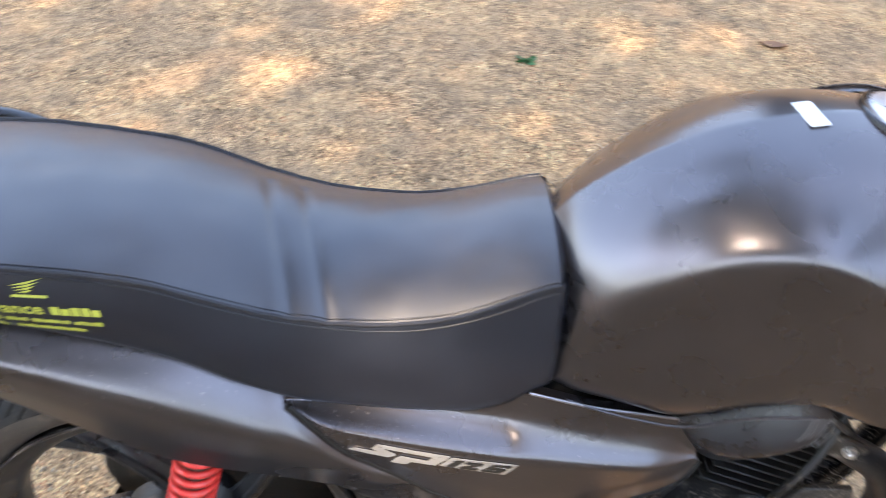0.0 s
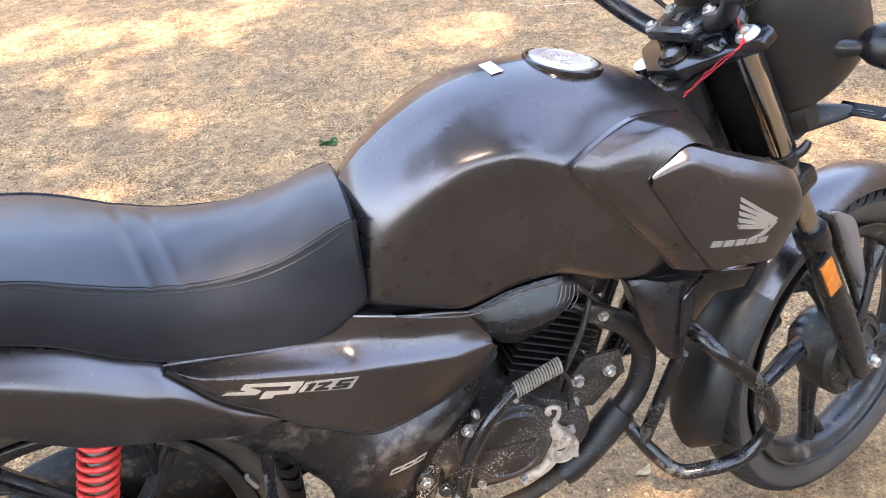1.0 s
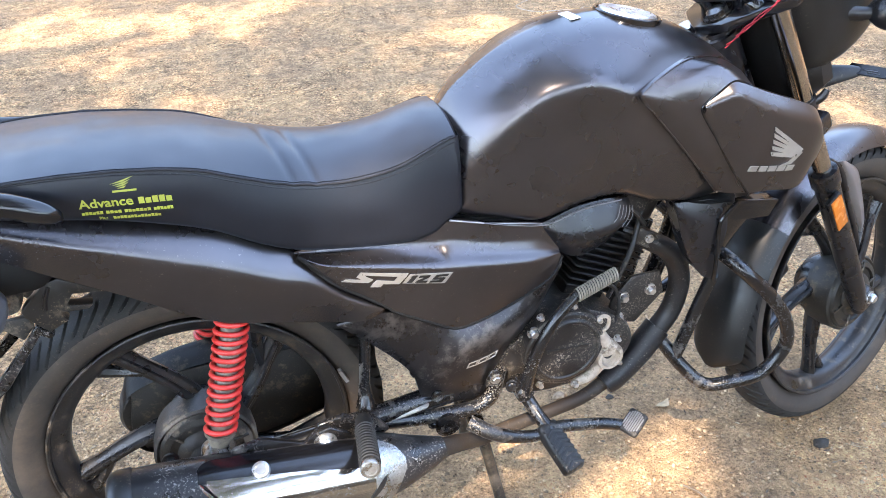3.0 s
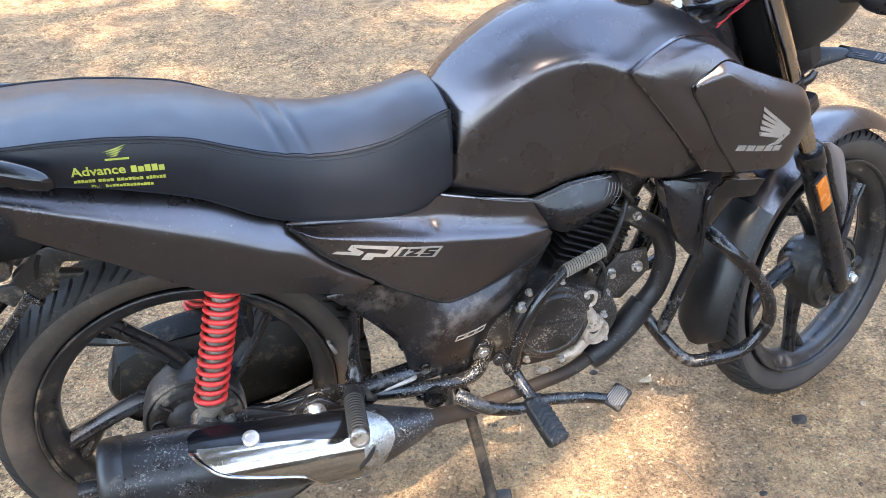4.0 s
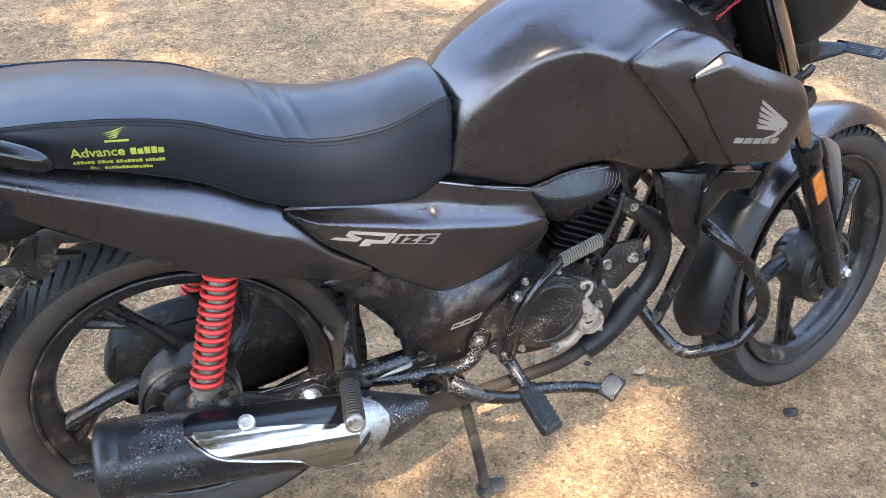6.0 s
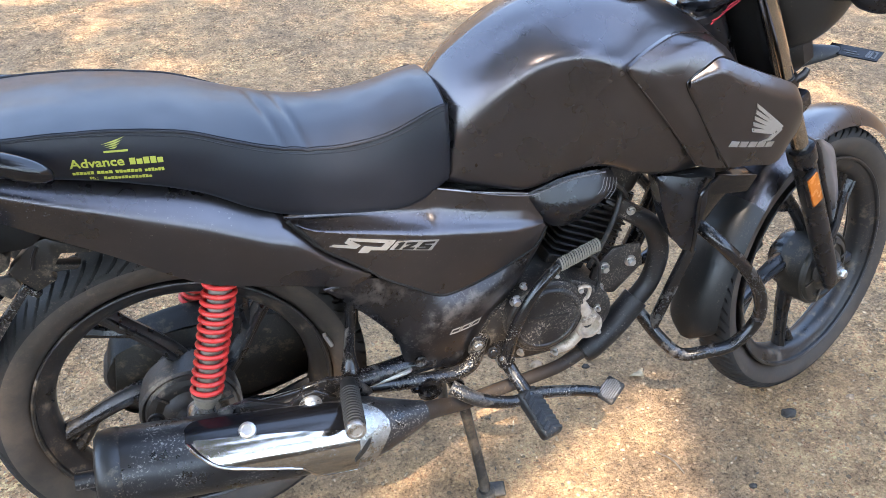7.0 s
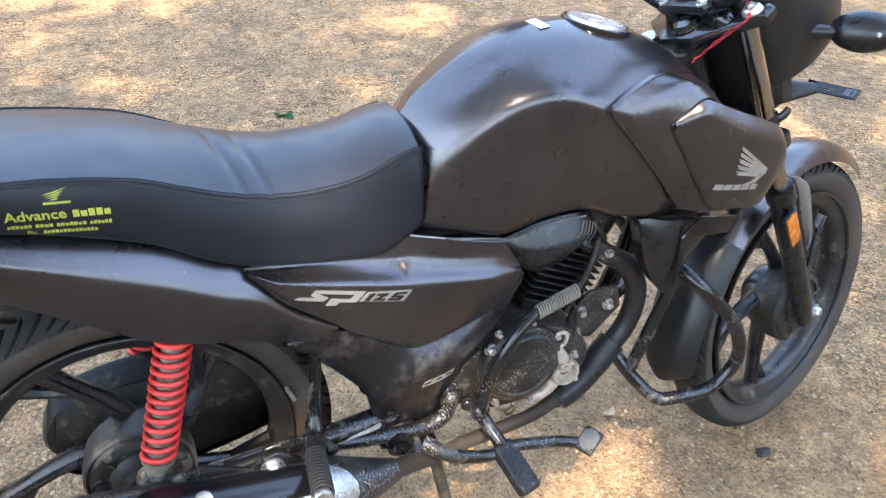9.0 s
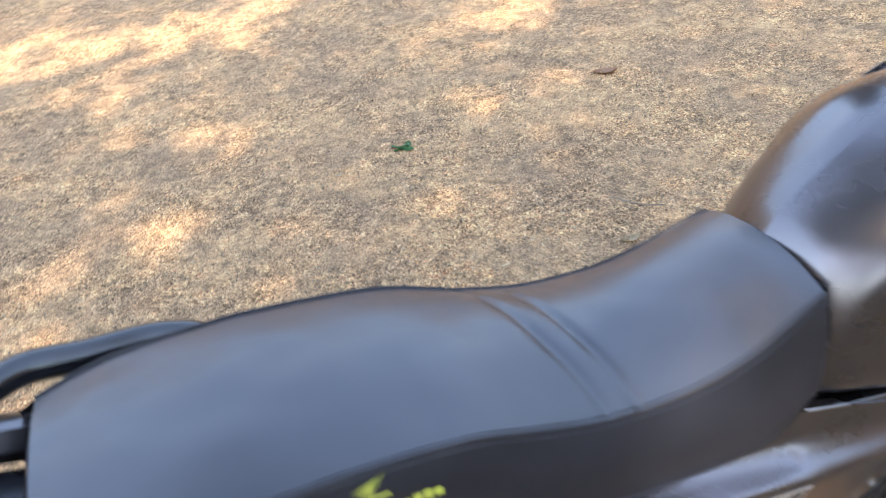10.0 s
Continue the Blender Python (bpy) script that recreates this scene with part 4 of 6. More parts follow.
sp("mudguard_top", grid(guard_rows(20, 112, 0.343, 0.340, 0.046, 0.062)), PAINT, fender, "satin grey mudguard top")
sp("mudguard_rear", grid(guard_rows(111, 133, 0.3405, 0.346, 0.062, 0.064)), MUDFLAP, fender, "dark satin rear half of the mudguard")
sp("mud_flap", grid(guard_rows(132, 161, 0.344, 0.362, 0.062, 0.058, lip=0.020, tail=0.55)), MUDFLAP, fender, "dusty black plastic mud flap with a rounded end")
for e in (-1, 1):
    side = [[(0.098, 0.064 * e, -0.405), (0.103, 0.072 * e, -0.407), (0.110, 0.079 * e, -0.410), (0.120, 0.076 * e, -0.418), (0.130, 0.068 * e, -0.430)],
            [(0.096, 0.064 * e, -0.450), (0.104, 0.073 * e, -0.452), (0.117, 0.082 * e, -0.455), (0.137, 0.077 * e, -0.464), (0.156, 0.067 * e, -0.478)],
            [(0.099, 0.065 * e, -0.500), (0.107, 0.074 * e, -0.510), (0.119, 0.083 * e, -0.525), (0.136, 0.077 * e, -0.535), (0.151, 0.068 * e, -0.540)],
            [(0.108, 0.066 * e, -0.556), (0.112, 0.072 * e, -0.566), (0.119, 0.079 * e, -0.580), (0.130, 0.075 * e, -0.590), (0.142, 0.068 * e, -0.596)],
            [(0.115, 0.067 * e, -0.606), (0.117, 0.070 * e, -0.609), (0.120, 0.073 * e, -0.612), (0.125, 0.071 * e, -0.610), (0.131, 0.068 * e, -0.608)]]
    sp("mudguard_stay", surface(side, 22, 16, 0.010, 1), STAYGREY, fender, "angular pale grey mudguard stay")
    sp("stay_edge", sweep([(0.090, 0.068 * e, -0.392), (0.103, 0.074 * e, -0.430), (0.099, 0.074 * e, -0.505), (0.100, 0.074 * e, -0.570), (0.096, 0.074 * e, -0.640)], [0.005, 0.0075, 0.0075, 0.0075, 0.005], 10, 30), PLASTIC, fender, "black edge of the mudguard stay")
    sp("stay_arm", sweep([(0.16, 0.070 * e, -0.60), (0.10, 0.082 * e, -0.64), (0.04, 0.090 * e, -0.66)], 0.008, 8), PLASTIC, fender)

# headlamp unit
lamp = new("headlamp")
lamp.parent = bike
tagged(lamp, "black headlamp cowl seen from behind")
rows = []
for a, hb, hc, c0 in ((0.085, 0.040, 0.060, -0.09), (0.095, 0.075, 0.100, -0.09), (0.125, 0.100, 0.124, -0.09), (0.175, 0.112, 0.130, -0.095), (0.225, 0.112, 0.124, -0.10), (0.260, 0.104, 0.112, -0.105)):
    rows.append([(a + 0.25 * (hc * math.sin(t)) * (0.3), hb * math.copysign(abs(math.cos(t)) ** 0.55, math.cos(t)), c0 + hc * math.copysign(abs(math.sin(t)) ** 0.6, math.sin(t))) for t in (2 * math.pi * k / 40 for k in range(40))])
cols = [spline([r[k] for r in rows], 24) for k in range(40)]
body = grid([[c[i] for c in cols] for i in range(25)], loop_v=True)
body.faces.new(list(body.verts)[:40])
bmesh.ops.recalc_face_normals(body, faces=body.faces)
sp("headlamp_cowl", body, LAMPGREY, lamp, "dusty matt black cowl")
lensb = lathe([(0, 0.020), (0.045, 0.016), (0.075, 0.006), (0.090, -0.006)], (0.262, 0, -0.104), (1, 0, 0), 40)
sp("headlamp_lens", lensb, GREYPLAST, lamp)
sp("headlamp_bracket", joined(block((0.070, 0.082, 0.100), at(0.130, -0.034, -0.212, 0, 8, 0), 0.022, 1), block((0.05, 0.13, 0.05), at(0.085, 0, -0.14), 0.012)), LAMPGREY, lamp, "black bracket box")
vis = [[(0.085, -0.085, 0.005), (0.10, 0, 0.015), (0.085, 0.085, 0.005)], [(0.125, -0.088, 0.045), (0.14, 0, 0.062), (0.125, 0.088, 0.045)], [(0.17, -0.078, 0.10), (0.185, 0, 0.118), (0.17, 0.078, 0.10)]]
sp("fly_screen", grid([spline([tuple(p) for p in r], 16) for r in vis]), GLOSS, lamp)
sp("instrument_panel", block((0.055, 0.170, 0.045), at(0.085, 0, 0.055, 0, -35, 0), 0.012, 3), PLASTIC, bike, "black instrument panel")
sp("warning_tag", block((0.022, 0.030, 0.002), at(0.083, -0.030, 0.012, 0, 60, 0), 0.0005, 1), GREYPLAST, bike)
for e in (-1, 1):
    ind = sp("turn_signal", joined(sweep([(0.165, 0.090 * e, -0.125), (0.185, 0.120 * e, -0.140), (0.195, 0.128 * e, -0.143)], [0.016, 0.011, 0.013], 12),
                                   sweep([(0.193, 0.124 * e, -0.142), (0.201, 0.136 * e, -0.146), (0.214, 0.160 * e, -0.154), (0.228, 0.188 * e, -0.162), (0.236, 0.204 * e, -0.166), (0.239, 0.209 * e, -0.168)], [0.014, 0.026, 0.0335, 0.029, 0.016, 0.004], 18, 40, 0.8)), PLASTIC, bike, "black turn signal housing")
    sp("screw", lathe([(0, 0.003), (0.0035, 0.0025), (0.0045, 0), (0.0045, -0.004)], (0.206, 0.192 * e, -0.150), (-0.75, 0, 0.6), 12), STEEL, ind)
P0, PU, PW = Vector((0.180, -0.066, -0.262)), Vector((0.028, -0.076, -0.030)), Vector((0.023, 0.0, 0.002))


def plate_quad(u0, u1, w0, w1, lift, thick):
    nrm = PU.cross(PW).normalized()
    nrm = nrm if nrm.z > 0 else -nrm
    bm = bmesh.new()
    f = bm.faces.new([bm.verts.new(P0 + PU * u + PW * w + nrm * lift) for u, w in ((u0, w0), (u1, w0), (u1, w1), (u0, w1))])
    for g in bmesh.ops.extrude_face_region(bm, geom=[f])["geom"]:
        if isinstance(g, bmesh.types.BMVert):
            g.co -= nrm * thick
    bmesh.ops.recalc_face_normals(bm, faces=bm.faces)
    return bm


npl = sp("number_plate", plate_quad(0, 1, 0, 1, 0, 0.003), GLOSS, bike, "black plate with unreadable pale marks")
sp("plate_arm", sweep([(0.135, -0.036, -0.243), (0.163, -0.056, -0.256), (0.190, -0.076, -0.268), (0.202, -0.086, -0.274)], [0.026, 0.019, 0.012, 0.006], 10, 12, 0.45), LAMPGREY, npl)
for u0, u1, w0, w1 in ((0.74, 0.78, 0.15, 0.85), (0.80, 0.84, 0.15, 0.85), (0.86, 0.93, 0.15, 0.28), (0.86, 0.93, 0.72, 0.85), (0.90, 0.93, 0.28, 0.72), (0.30, 0.55, 0.45, 0.52), (0.38, 0.62, 0.25, 0.30)):
    sp("plate_bar", plate_quad(u0, u1, w0, w1, 0.001, 0.0008), GREYPLAST, npl)

# handlebar, clamp, grips, levers, mirrors
bar = new("handlebar")
bar.parent = bike
tagged(bar, "black handlebar with clamp and grips")
bars_part("bar_tube", sweep([(-0.075, 0.340, 0.225), (-0.040, 0.230, 0.205), (0.010, 0.150, 0.150), (0.030, 0.090, 0.048), (0.033, 0.050, 0.015), (0.033, 0, 0.015), (0.033, -0.050, 0.015), (0.030, -0.090, 0.030), (0.010, -0.150, 0.082), (-0.040, -0.230, 0.115), (-0.075, -0.340, 0.125)], 0.0125, 14, 90), PLASTIC, bar)
for k in range(3):
    bars_part("cable", sweep([(0.045, 0.03, -0.03 + 0.01 * k), (0.040, 0.075, 0.002 + 0.006 * k), (0.015, 0.130, 0.105 + 0.004 * k), (-0.030, 0.215, 0.185)], 0.0055, 8, 30), RUBBER_CLEAN, bar)
clampm = bars_part("bar_clamp", clamped(joined(block((0.058, 0.124, 0.017), at(0.033, 0, 0.020), 0.005, 2), block((0.030, 0.060, 0.004), at(0.033, 0, 0.029), 0.001, 1),
                                block((0.040, 0.026, 0.03), at(0.033, 0.045, 0.002), 0.004), block((0.040, 0.026, 0.03), at(0.033, -0.045, 0.002), 0.004))), PLASTIC, bar, "black cast bar clamp")
for a in (0.014, 0.052):
    for b in (-0.051, 0.051):
        bars_part("clamp_bolt", clamped(bolt((a, b, 0.0285), (0, 0, 1), 0.0068, 0.007)), STEEL, clampm)
em = bmesh.new()
em.faces.new([em.verts.new((x, y, 0.0316)) for x, y in ((0.024, -0.010), (0.044, -0.002), (0.040, 0.012), (0.032, 0.004), (0.026, 0.010))])
bmesh.ops.solidify(em, geom=em.faces[:], thickness=-0.0008)
bars_part("badge", clamped(em), SILVER, clampm)
bars_part("ignition_lock", joined(lathe([(0, 0.022), (0.010, 0.021), (0.016, 0.014), (0.0165, -0.01)], (0.066, -0.052, 0.0), (0, 0, 1), 24)), GLOSS, bar, "black ignition knob")
for e in (-1, 1):
    bars_part("grip", sweep([(-0.040, 0.235 * e, 0.1155 + 0.045 * (1 + e)), (-0.058, 0.290 * e, 0.1205 + 0.046 * (1 + e)), (-0.074, 0.345 * e, 0.125 + 0.05 * (1 + e))], 0.0165, 14), RUBBER_CLEAN, bar)
    bars_part("switch_block", block((0.040, 0.050, 0.045), at(-0.028, 0.205 * e, 0.108 + 0.046 * (1 + e), 0, 0, 15 * e), 0.010, 3), PLASTIC, bar)
    bars_part("lever", sweep([(0.000, 0.185 * e, 0.105 + 0.046 * (1 + e)), (0.035, 0.215 * e, 0.108 + 0.046 * (1 + e)), (0.030, 0.260 * e, 0.110 + 0.046 * (1 + e)), (0.005, 0.340 * e, 0.115 + 0.046 * (1 + e))], [0.007, 0.006, 0.005, 0.007], 10), PLASTIC, bar)
    bars_part("cable", sweep([(0.010, 0.180 * e, 0.100), (0.060, 0.120 * e, 0.085), (0.075, 0.060 * e, 0.00), (0.050, 0.030 * e, -0.12), (0.020, 0.040 * e, -0.28)], 0.0035, 8, 40), RUBBER_CLEAN, bar)
    bars_part("mirror_stem", sweep([(-0.010, 0.190 * e, 0.125), (-0.005, 0.210 * e, 0.20), (-0.010, 0.250 * e, 0.25)], 0.005, 8), PLASTIC, bar)
    bars_part("mirror", joined(lathe([(0, -0.012), (0.045, -0.008), (0.055, 0.0), (0.054, 0.006), (0, 0.006)], (-0.010, 0.265 * e, 0.28), (-1, 0, 0.1), 28)), PLASTIC, bar)
thr = tagged(new("red_thread"), "twisted red cotton thread tied to the bars", "thread")
for k in (0, 1, 2):
    ph = 2.1 * k
    wave = [0.0035 * math.sin(ph + 1.7 * q) for q in range(8)]
    line = [(0.026, -0.112, 0.008), (0.014, -0.116, 0.004), (0.004, -0.104, -0.004), (-0.006, -0.090, -0.013), (-0.016, -0.074, -0.024), (-0.024, -0.058, -0.036), (-0.030, -0.042, -0.048)]
    sp("strand", sweep([(a_ + wave[q], b_ + 0.5 * wave[(q + 3) % 8], c_ + wave[(q + 5) % 8]) for q, (a_, b_, c_) in enumerate(line[:6 if k == 2 else 7])], 0.0011, 6, 50), REDTHREAD, thr)
sp("strand", sweep([(0.028, -0.110, 0.012), (0.034, -0.104, 0.030), (0.042, -0.098, 0.050)], 0.0012, 6, 12), REDTHREAD, thr)
sp("bead", lathe([(0, 0.005), (0.004, 0.003), (0.005, 0), (0.004, -0.003), (0, -0.005)], (0.030, -0.112, 0.013), (0, 0, 1), 12), CAST, thr)

# ---- frame, engine ----
def bp(name, bm, mat, parent=None, label=""):
    return part(name, bm, mat, parent or bike, label)


frame_ = new("frame")
frame_.parent = bike
tagged(frame_, "black tubular steel frame")
bp("down_tube", sweep([(0.905, 0, 0.86), (0.885, 0, 0.62), (0.845, 0, 0.46), (0.80, 0, 0.36)], 0.018, 14), FRAME, frame_)
bp("backbone", sweep([(0.90, 0, 0.88), (0.74, 0, 0.80), (0.50, 0, 0.66), (0.40, 0, 0.45), (0.38, 0, 0.33)], 0.022, 14), FRAME, frame_)
for e in (-1, 1):
    bp("lower_rail", sweep([(0.258, 0.118 * e, 0.352), (0.33, 0.118 * e, 0.337), (0.40, 0.118 * e, 0.330), (0.44, 0.118 * e, 0.330), (0.470, 0.116 * e, 0.345), (0.488, 0.110 * e, 0.395)], 0.0125, 12), FRAME_MUD, frame_)
    bp("support_rod", sweep([(0.270, 0.090 * e, 0.56), (0.264, 0.090 * e, 0.47), (0.259, 0.091 * e, 0.405), (0.257, 0.100 * e, 0.372)], [0.009, 0.009, 0.0095, 0.017], 12), FRAME, frame_, "black support rod")
    bp("seat_rail", sweep([(0.42, 0.07 * e, 0.65), (0.2, 0.075 * e, 0.645), (0.0, 0.078 * e, 0.70), (-0.18, 0.075 * e, 0.775)], 0.012, 10), FRAME, frame_)
    br = plate([(0.150, 0.352), (0.172, 0.395), (0.214, 0.402), (0.262, 0.385), (0.285, 0.352), (0.262, 0.335), (0.200, 0.330)], 0.132 * e, 0.142 * e, 0.003)
    bp("peg_bracket", br, FRAME_MUD, frame_, "spattered black bracket plate")
    peg = bp("pillion_peg", sweep([(0.242, 0.150 * e, 0.392), (0.236, 0.190 * e, 0.402), (0.228, 0.245 * e, 0.417), (0.222, 0.290 * e, 0.430)], [0.013, 0.0145, 0.0145, 0.0140], 16), RUBBER_CLEAN, bike, "ribbed rubber pillion footpeg")
    for k in range(13):
        y = (0.182 + 0.0078 * k) * e
        f = (abs(y) - 0.19) / 0.10
        bp("rib", lathe([(0.0138, -0.0022), (0.0160, -0.0014), (0.0160, 0.0014), (0.0138, 0.0022)], (0.236 - 0.014 * f, y, 0.402 + 0.028 * f), (-0.12, e, 0.27), 20), RUBBER_CLEAN, peg)
    bp("end_cap", lathe([(0, 0.002), (0.008, 0.002), (0.009, 0.0035), (0.0125, 0.003), (0.0150, 0.0), (0.0150, -0.006)], (0.2215, 0.291 * e, 0.4305), (-0.12, e, 0.27), 24), COLLAR, peg, "worn metal end cap")
bp("swing_arm", joined(sweep([(-0.005, -0.118, 0.330), (0.15, -0.118, 0.350), (0.30, -0.112, 0.362), (0.40, -0.098, 0.360)], [0.022, 0.017, 0.018, 0.020], 12), sweep([(-0.005, 0.118, 0.330), (0.15, 0.118, 0.350), (0.30, 0.112, 0.362), (0.40, 0.098, 0.360)], [0.022, 0.017, 0.018, 0.020], 12)), FRAME, None, "dusty black swing arm")
bp("axle", sweep([(0, -0.150, 0.320), (0, 0.150, 0.320)], 0.009, 12), STEEL)
bp("brake_rod", sweep([(0.07, -0.104, 0.35), (0.25, -0.106, 0.362), (0.40, -0.105, 0.352)], 0.0045, 8), STEEL, None, "thin steel brake rod")
bp("brake_arm", joined(plate([(-0.02, 0.33), (0.0, 0.318), (0.07, 0.335), (0.075, 0.352), (0.02, 0.352)], -0.100, -0.108, 0.002), bolt((-0.055, -0.095, 0.355), (0, -1, 0), 0.009, 0.016)), ENGINE)
bp("hanger_bracket", plate([(0.126, 0.372), (0.160, 0.405), (0.186, 0.410), (0.218, 0.386), (0.236, 0.360), (0.222, 0.336), (0.150, 0.340)], -0.160, -0.1695, 0.003), FRAME, None, "black hanger bracket with a worn edge")
bp("rail_bolt", joined(lathe([(0, 0.012), (0.009, 0.012), (0.012, 0.009), (0.0125, 0.0)], (0.177, -0.170, 0.385), (0, -1, 0), 24), lathe([(0.018, 0.0), (0.018, 0.003), (0, 0.003)], (0.177, -0.170, 0.385), (0, -1, 0), 28)), STEEL, None, "shiny round flange bolt")
bp("pivot_bolt", joined(lathe([(0.022, 0.0), (0.022, 0.008), (0.013, 0.009), (0.012, 0.004), (0, 0.004)], (0.386, -0.126, 0.318), (0, -1, 0), 28), bolt((0.362, -0.126, 0.322), (0, -1, 0), 0.006)), FRAME, None, "spattered pivot boss")

for e in (-1, 1):
    bp("cover_fixing", lathe([(0.0105, 0.0), (0.0105, 0.0045), (0.0085, 0.0055), (0.0065, 0.0035), (0, 0.0025)], (0.370, 0.1285 * e, 0.386), (0, e, 0), 24), FRAME_MUD, None, "mud-filled round cover fixing")
    lug = bp("rail_lug", joined(plate([(0.458, 0.372), (0.484, 0.372), (0.488, 0.392), (0.480, 0.404), (0.468, 0.404), (0.460, 0.392)], 0.118 * e, 0.123 * e, 0.0015), lathe([(0.0125, 0.0), (0.0125, 0.004), (0, 0.004)], (0.474, 0.122 * e, 0.388), (0, e, 0), 24)), FRAME_MUD, frame_, "spattered mounting lug")
    bp("lug_bolt", bolt((0.474, 0.126 * e, 0.388), (0, e, 0), 0.0070, 0.006), COLLAR, lug)
    bp("link_rod", sweep([(0.262, 0.1255 * e, 0.3515), (0.345, 0.1255 * e, 0.3645), (0.352, 0.118 * e, 0.366)], 0.0042, 8, 14), STEEL, frame_, "bright steel link rod")

engine = new("engine")
engine.parent = bike
tagged(engine, "black single cylinder engine caked with dried mud")
case_rows = []
for y, g in ((-0.100, 0.86), (-0.095, 0.95), (-0.07, 1.0), (0.07, 1.0), (0.095, 0.95), (0.10, 0.86)):
    loop = []
    for k in range(40):
        t = 2 * math.pi * k / 40
        r = 1.0 + 0.10 * math.cos(2 * t) + 0.05 * math.cos(3 * t + 1)
        loop.append((0.620 + 0.118 * g * r * math.cos(t), y, 0.385 + 0.095 * g * r * math.sin(t)))
    case_rows.append(loop)
b = grid(case_rows, loop_v=True)
b.faces.new(list(b.verts)[:40])
b.faces.new(list(b.verts)[-40:])
bmesh.ops.recalc_face_normals(b, faces=b.faces)
bp("crankcase", b, ENGINE, engine)
bp("gearbox", block((0.16, 0.19, 0.14), pose(0.485, 0, 0.385, 0, -12, 0), 0.03, 4), ENGINE, engine)
cc = (0.603, 0, 0.412)
bp("clutch_cover", joined(lathe([(0.074, -0.095), (0.074, -0.118), (0.070, -0.123), (0.064, -0.124), (0.062, -0.128), (0.060, -0.1295), (0.056, -0.1295), (0.054, -0.127), (0, -0.1285)], cc, (0, 1, 0), 56)), ENGINE, engine, "round black clutch cover with a worn rim")
bp("worn_edge", lathe([(0.0725, -0.1205), (0.0745, -0.1195), (0.0752, -0.117)], cc, (0, 1, 0), 56), CHIPPED, engine, "worn bare metal rim")
bp("cover_rib", plate([(0.565, 0.4155), (0.643, 0.4105), (0.643, 0.4185), (0.565, 0.4235)], -0.1272, -0.1295, 0.0006), ENGINE, engine)
boss = bp("filter_boss", joined(lathe([(0.026, -0.09), (0.026, -0.122), (0.0235, -0.127), (0.0185, -0.127), (0.0165, -0.115), (0.010, -0.113), (0.008, -0.116), (0, -0.116)], (0.690, 0, 0.372), (0, 1, 0), 36),
                                sweep([(0.690, -0.108, 0.380), (0.672, -0.112, 0.415), (0.652, -0.112, 0.450)], [0.018, 0.013, 0.009], 14), sweep([(0.69, -0.105, 0.36), (0.66, -0.11, 0.33), (0.625, -0.11, 0.322)], [0.013, 0.010, 0.008], 12)), CAST, engine, "muddy bare alloy filter boss")
for x, z, r in ((0.544, 0.458, 0.0075), (0.665, 0.455, 0.005), (0.705, 0.405, 0.0045), (0.712, 0.352, 0.0045), (0.628, 0.325, 0.005), (0.560, 0.342, 0.005), (0.556, 0.487, 0.0045), (0.615, 0.497, 0.0045)):
    bp("case_bolt", bolt((x, -0.116, z), (0, -1, 0), r, 0.009), STEEL, engine)
# finned cylinder leaning forward
CYL = Matrix.Translation((0.672, 0, 0.470)) @ Matrix.Rotation(radians(24), 4, "Y")
bp("barrel", block((0.085, 0.10, 0.20), CYL @ pose(0, 0, 0.08), 0.01), FIN, engine)
# Black disc stands in for the shade inside the boss mouth.
bp("filler_hole", lathe([(0, -0.1192), (0.0085, -0.1192), (0.0095, -0.112)], (0.6885, 0, 0.3745), (0, 1, 0), 28), BADGE_BLACK, engine)
bp("cable_bracket", sweep([(0.655, -0.118, 0.446), (0.668, -0.120, 0.462), (0.682, -0.120, 0.456), (0.680, -0.119, 0.436), (0.664, -0.118, 0.432), (0.655, -0.118, 0.446)], 0.0035, 8, 40), CAST, engine, "small oval cable bracket")
for k in range(11):
    bp("fin", block((0.122 - 0.002 * (k % 2), 0.138, 0.0035), CYL @ pose(0.002, 0, 0.014 + 0.0125 * k), 0.0012, 1), FIN, engine)
bp("cylinder_head", joined(block((0.105, 0.12, 0.055), CYL @ pose(0, 0, 0.178), 0.014, 3), lathe([(0, -0.066), (0.026, -0.064), (0.030, -0.058), (0.030, 0.02)], CYL @ Vector((0, 0, 0.178)), (0, 1, 0), 28)), ENGINE, engine)
for x, z in ((0.730, 0.463), (0.783, 0.467), (0.724, 0.420)):
    bp("mount_bolt", bolt((x, -0.082, z), (0, -1, 0), 0.0075, 0.010), STEEL, engine)
bp("mount_plate", plate([(0.700, 0.415), (0.760, 0.400), (0.812, 0.455), (0.800, 0.500), (0.745, 0.500), (0.712, 0.465)], -0.072, -0.080, 0.002), ENGINE, engine)
# Added dark filler that hides bright ground between tank and side cover.
bp("air_box", block((0.17, 0.15, 0.09), pose(0.49, 0, 0.632), 0.02, 3), MATTE, engine, "matt black block added to fill the gap under the tank")
bp("intake", sweep([(0.60, -0.02, 0.60), (0.65, -0.02, 0.61), (0.70, 0, 0.62)], [0.032, 0.026, 0.024], 16), RUBBER_CLEAN, engine)
bp("oil_hose", sweep([(0.700, -0.08, 0.47), (0.715, -0.088, 0.52), (0.735, -0.085, 0.57), (0.76, -0.06, 0.62)], 0.0045, 8), RUBBER_CLEAN, engine)
bp("spark_lead", sweep([(0.760, -0.075, 0.60), (0.735, -0.088, 0.63), (0.715, -0.08, 0.655), (0.74, -0.03, 0.69)], 0.004, 8), RUBBER_CLEAN, engine)
bp("breather_tube", sweep([(0.655, -0.085, 0.49), (0.672, -0.100, 0.515), (0.700, -0.100, 0.500), (0.715, -0.095, 0.455), (0.708, -0.098, 0.425)], 0.0035, 8), RUBBER_CLEAN, engine)
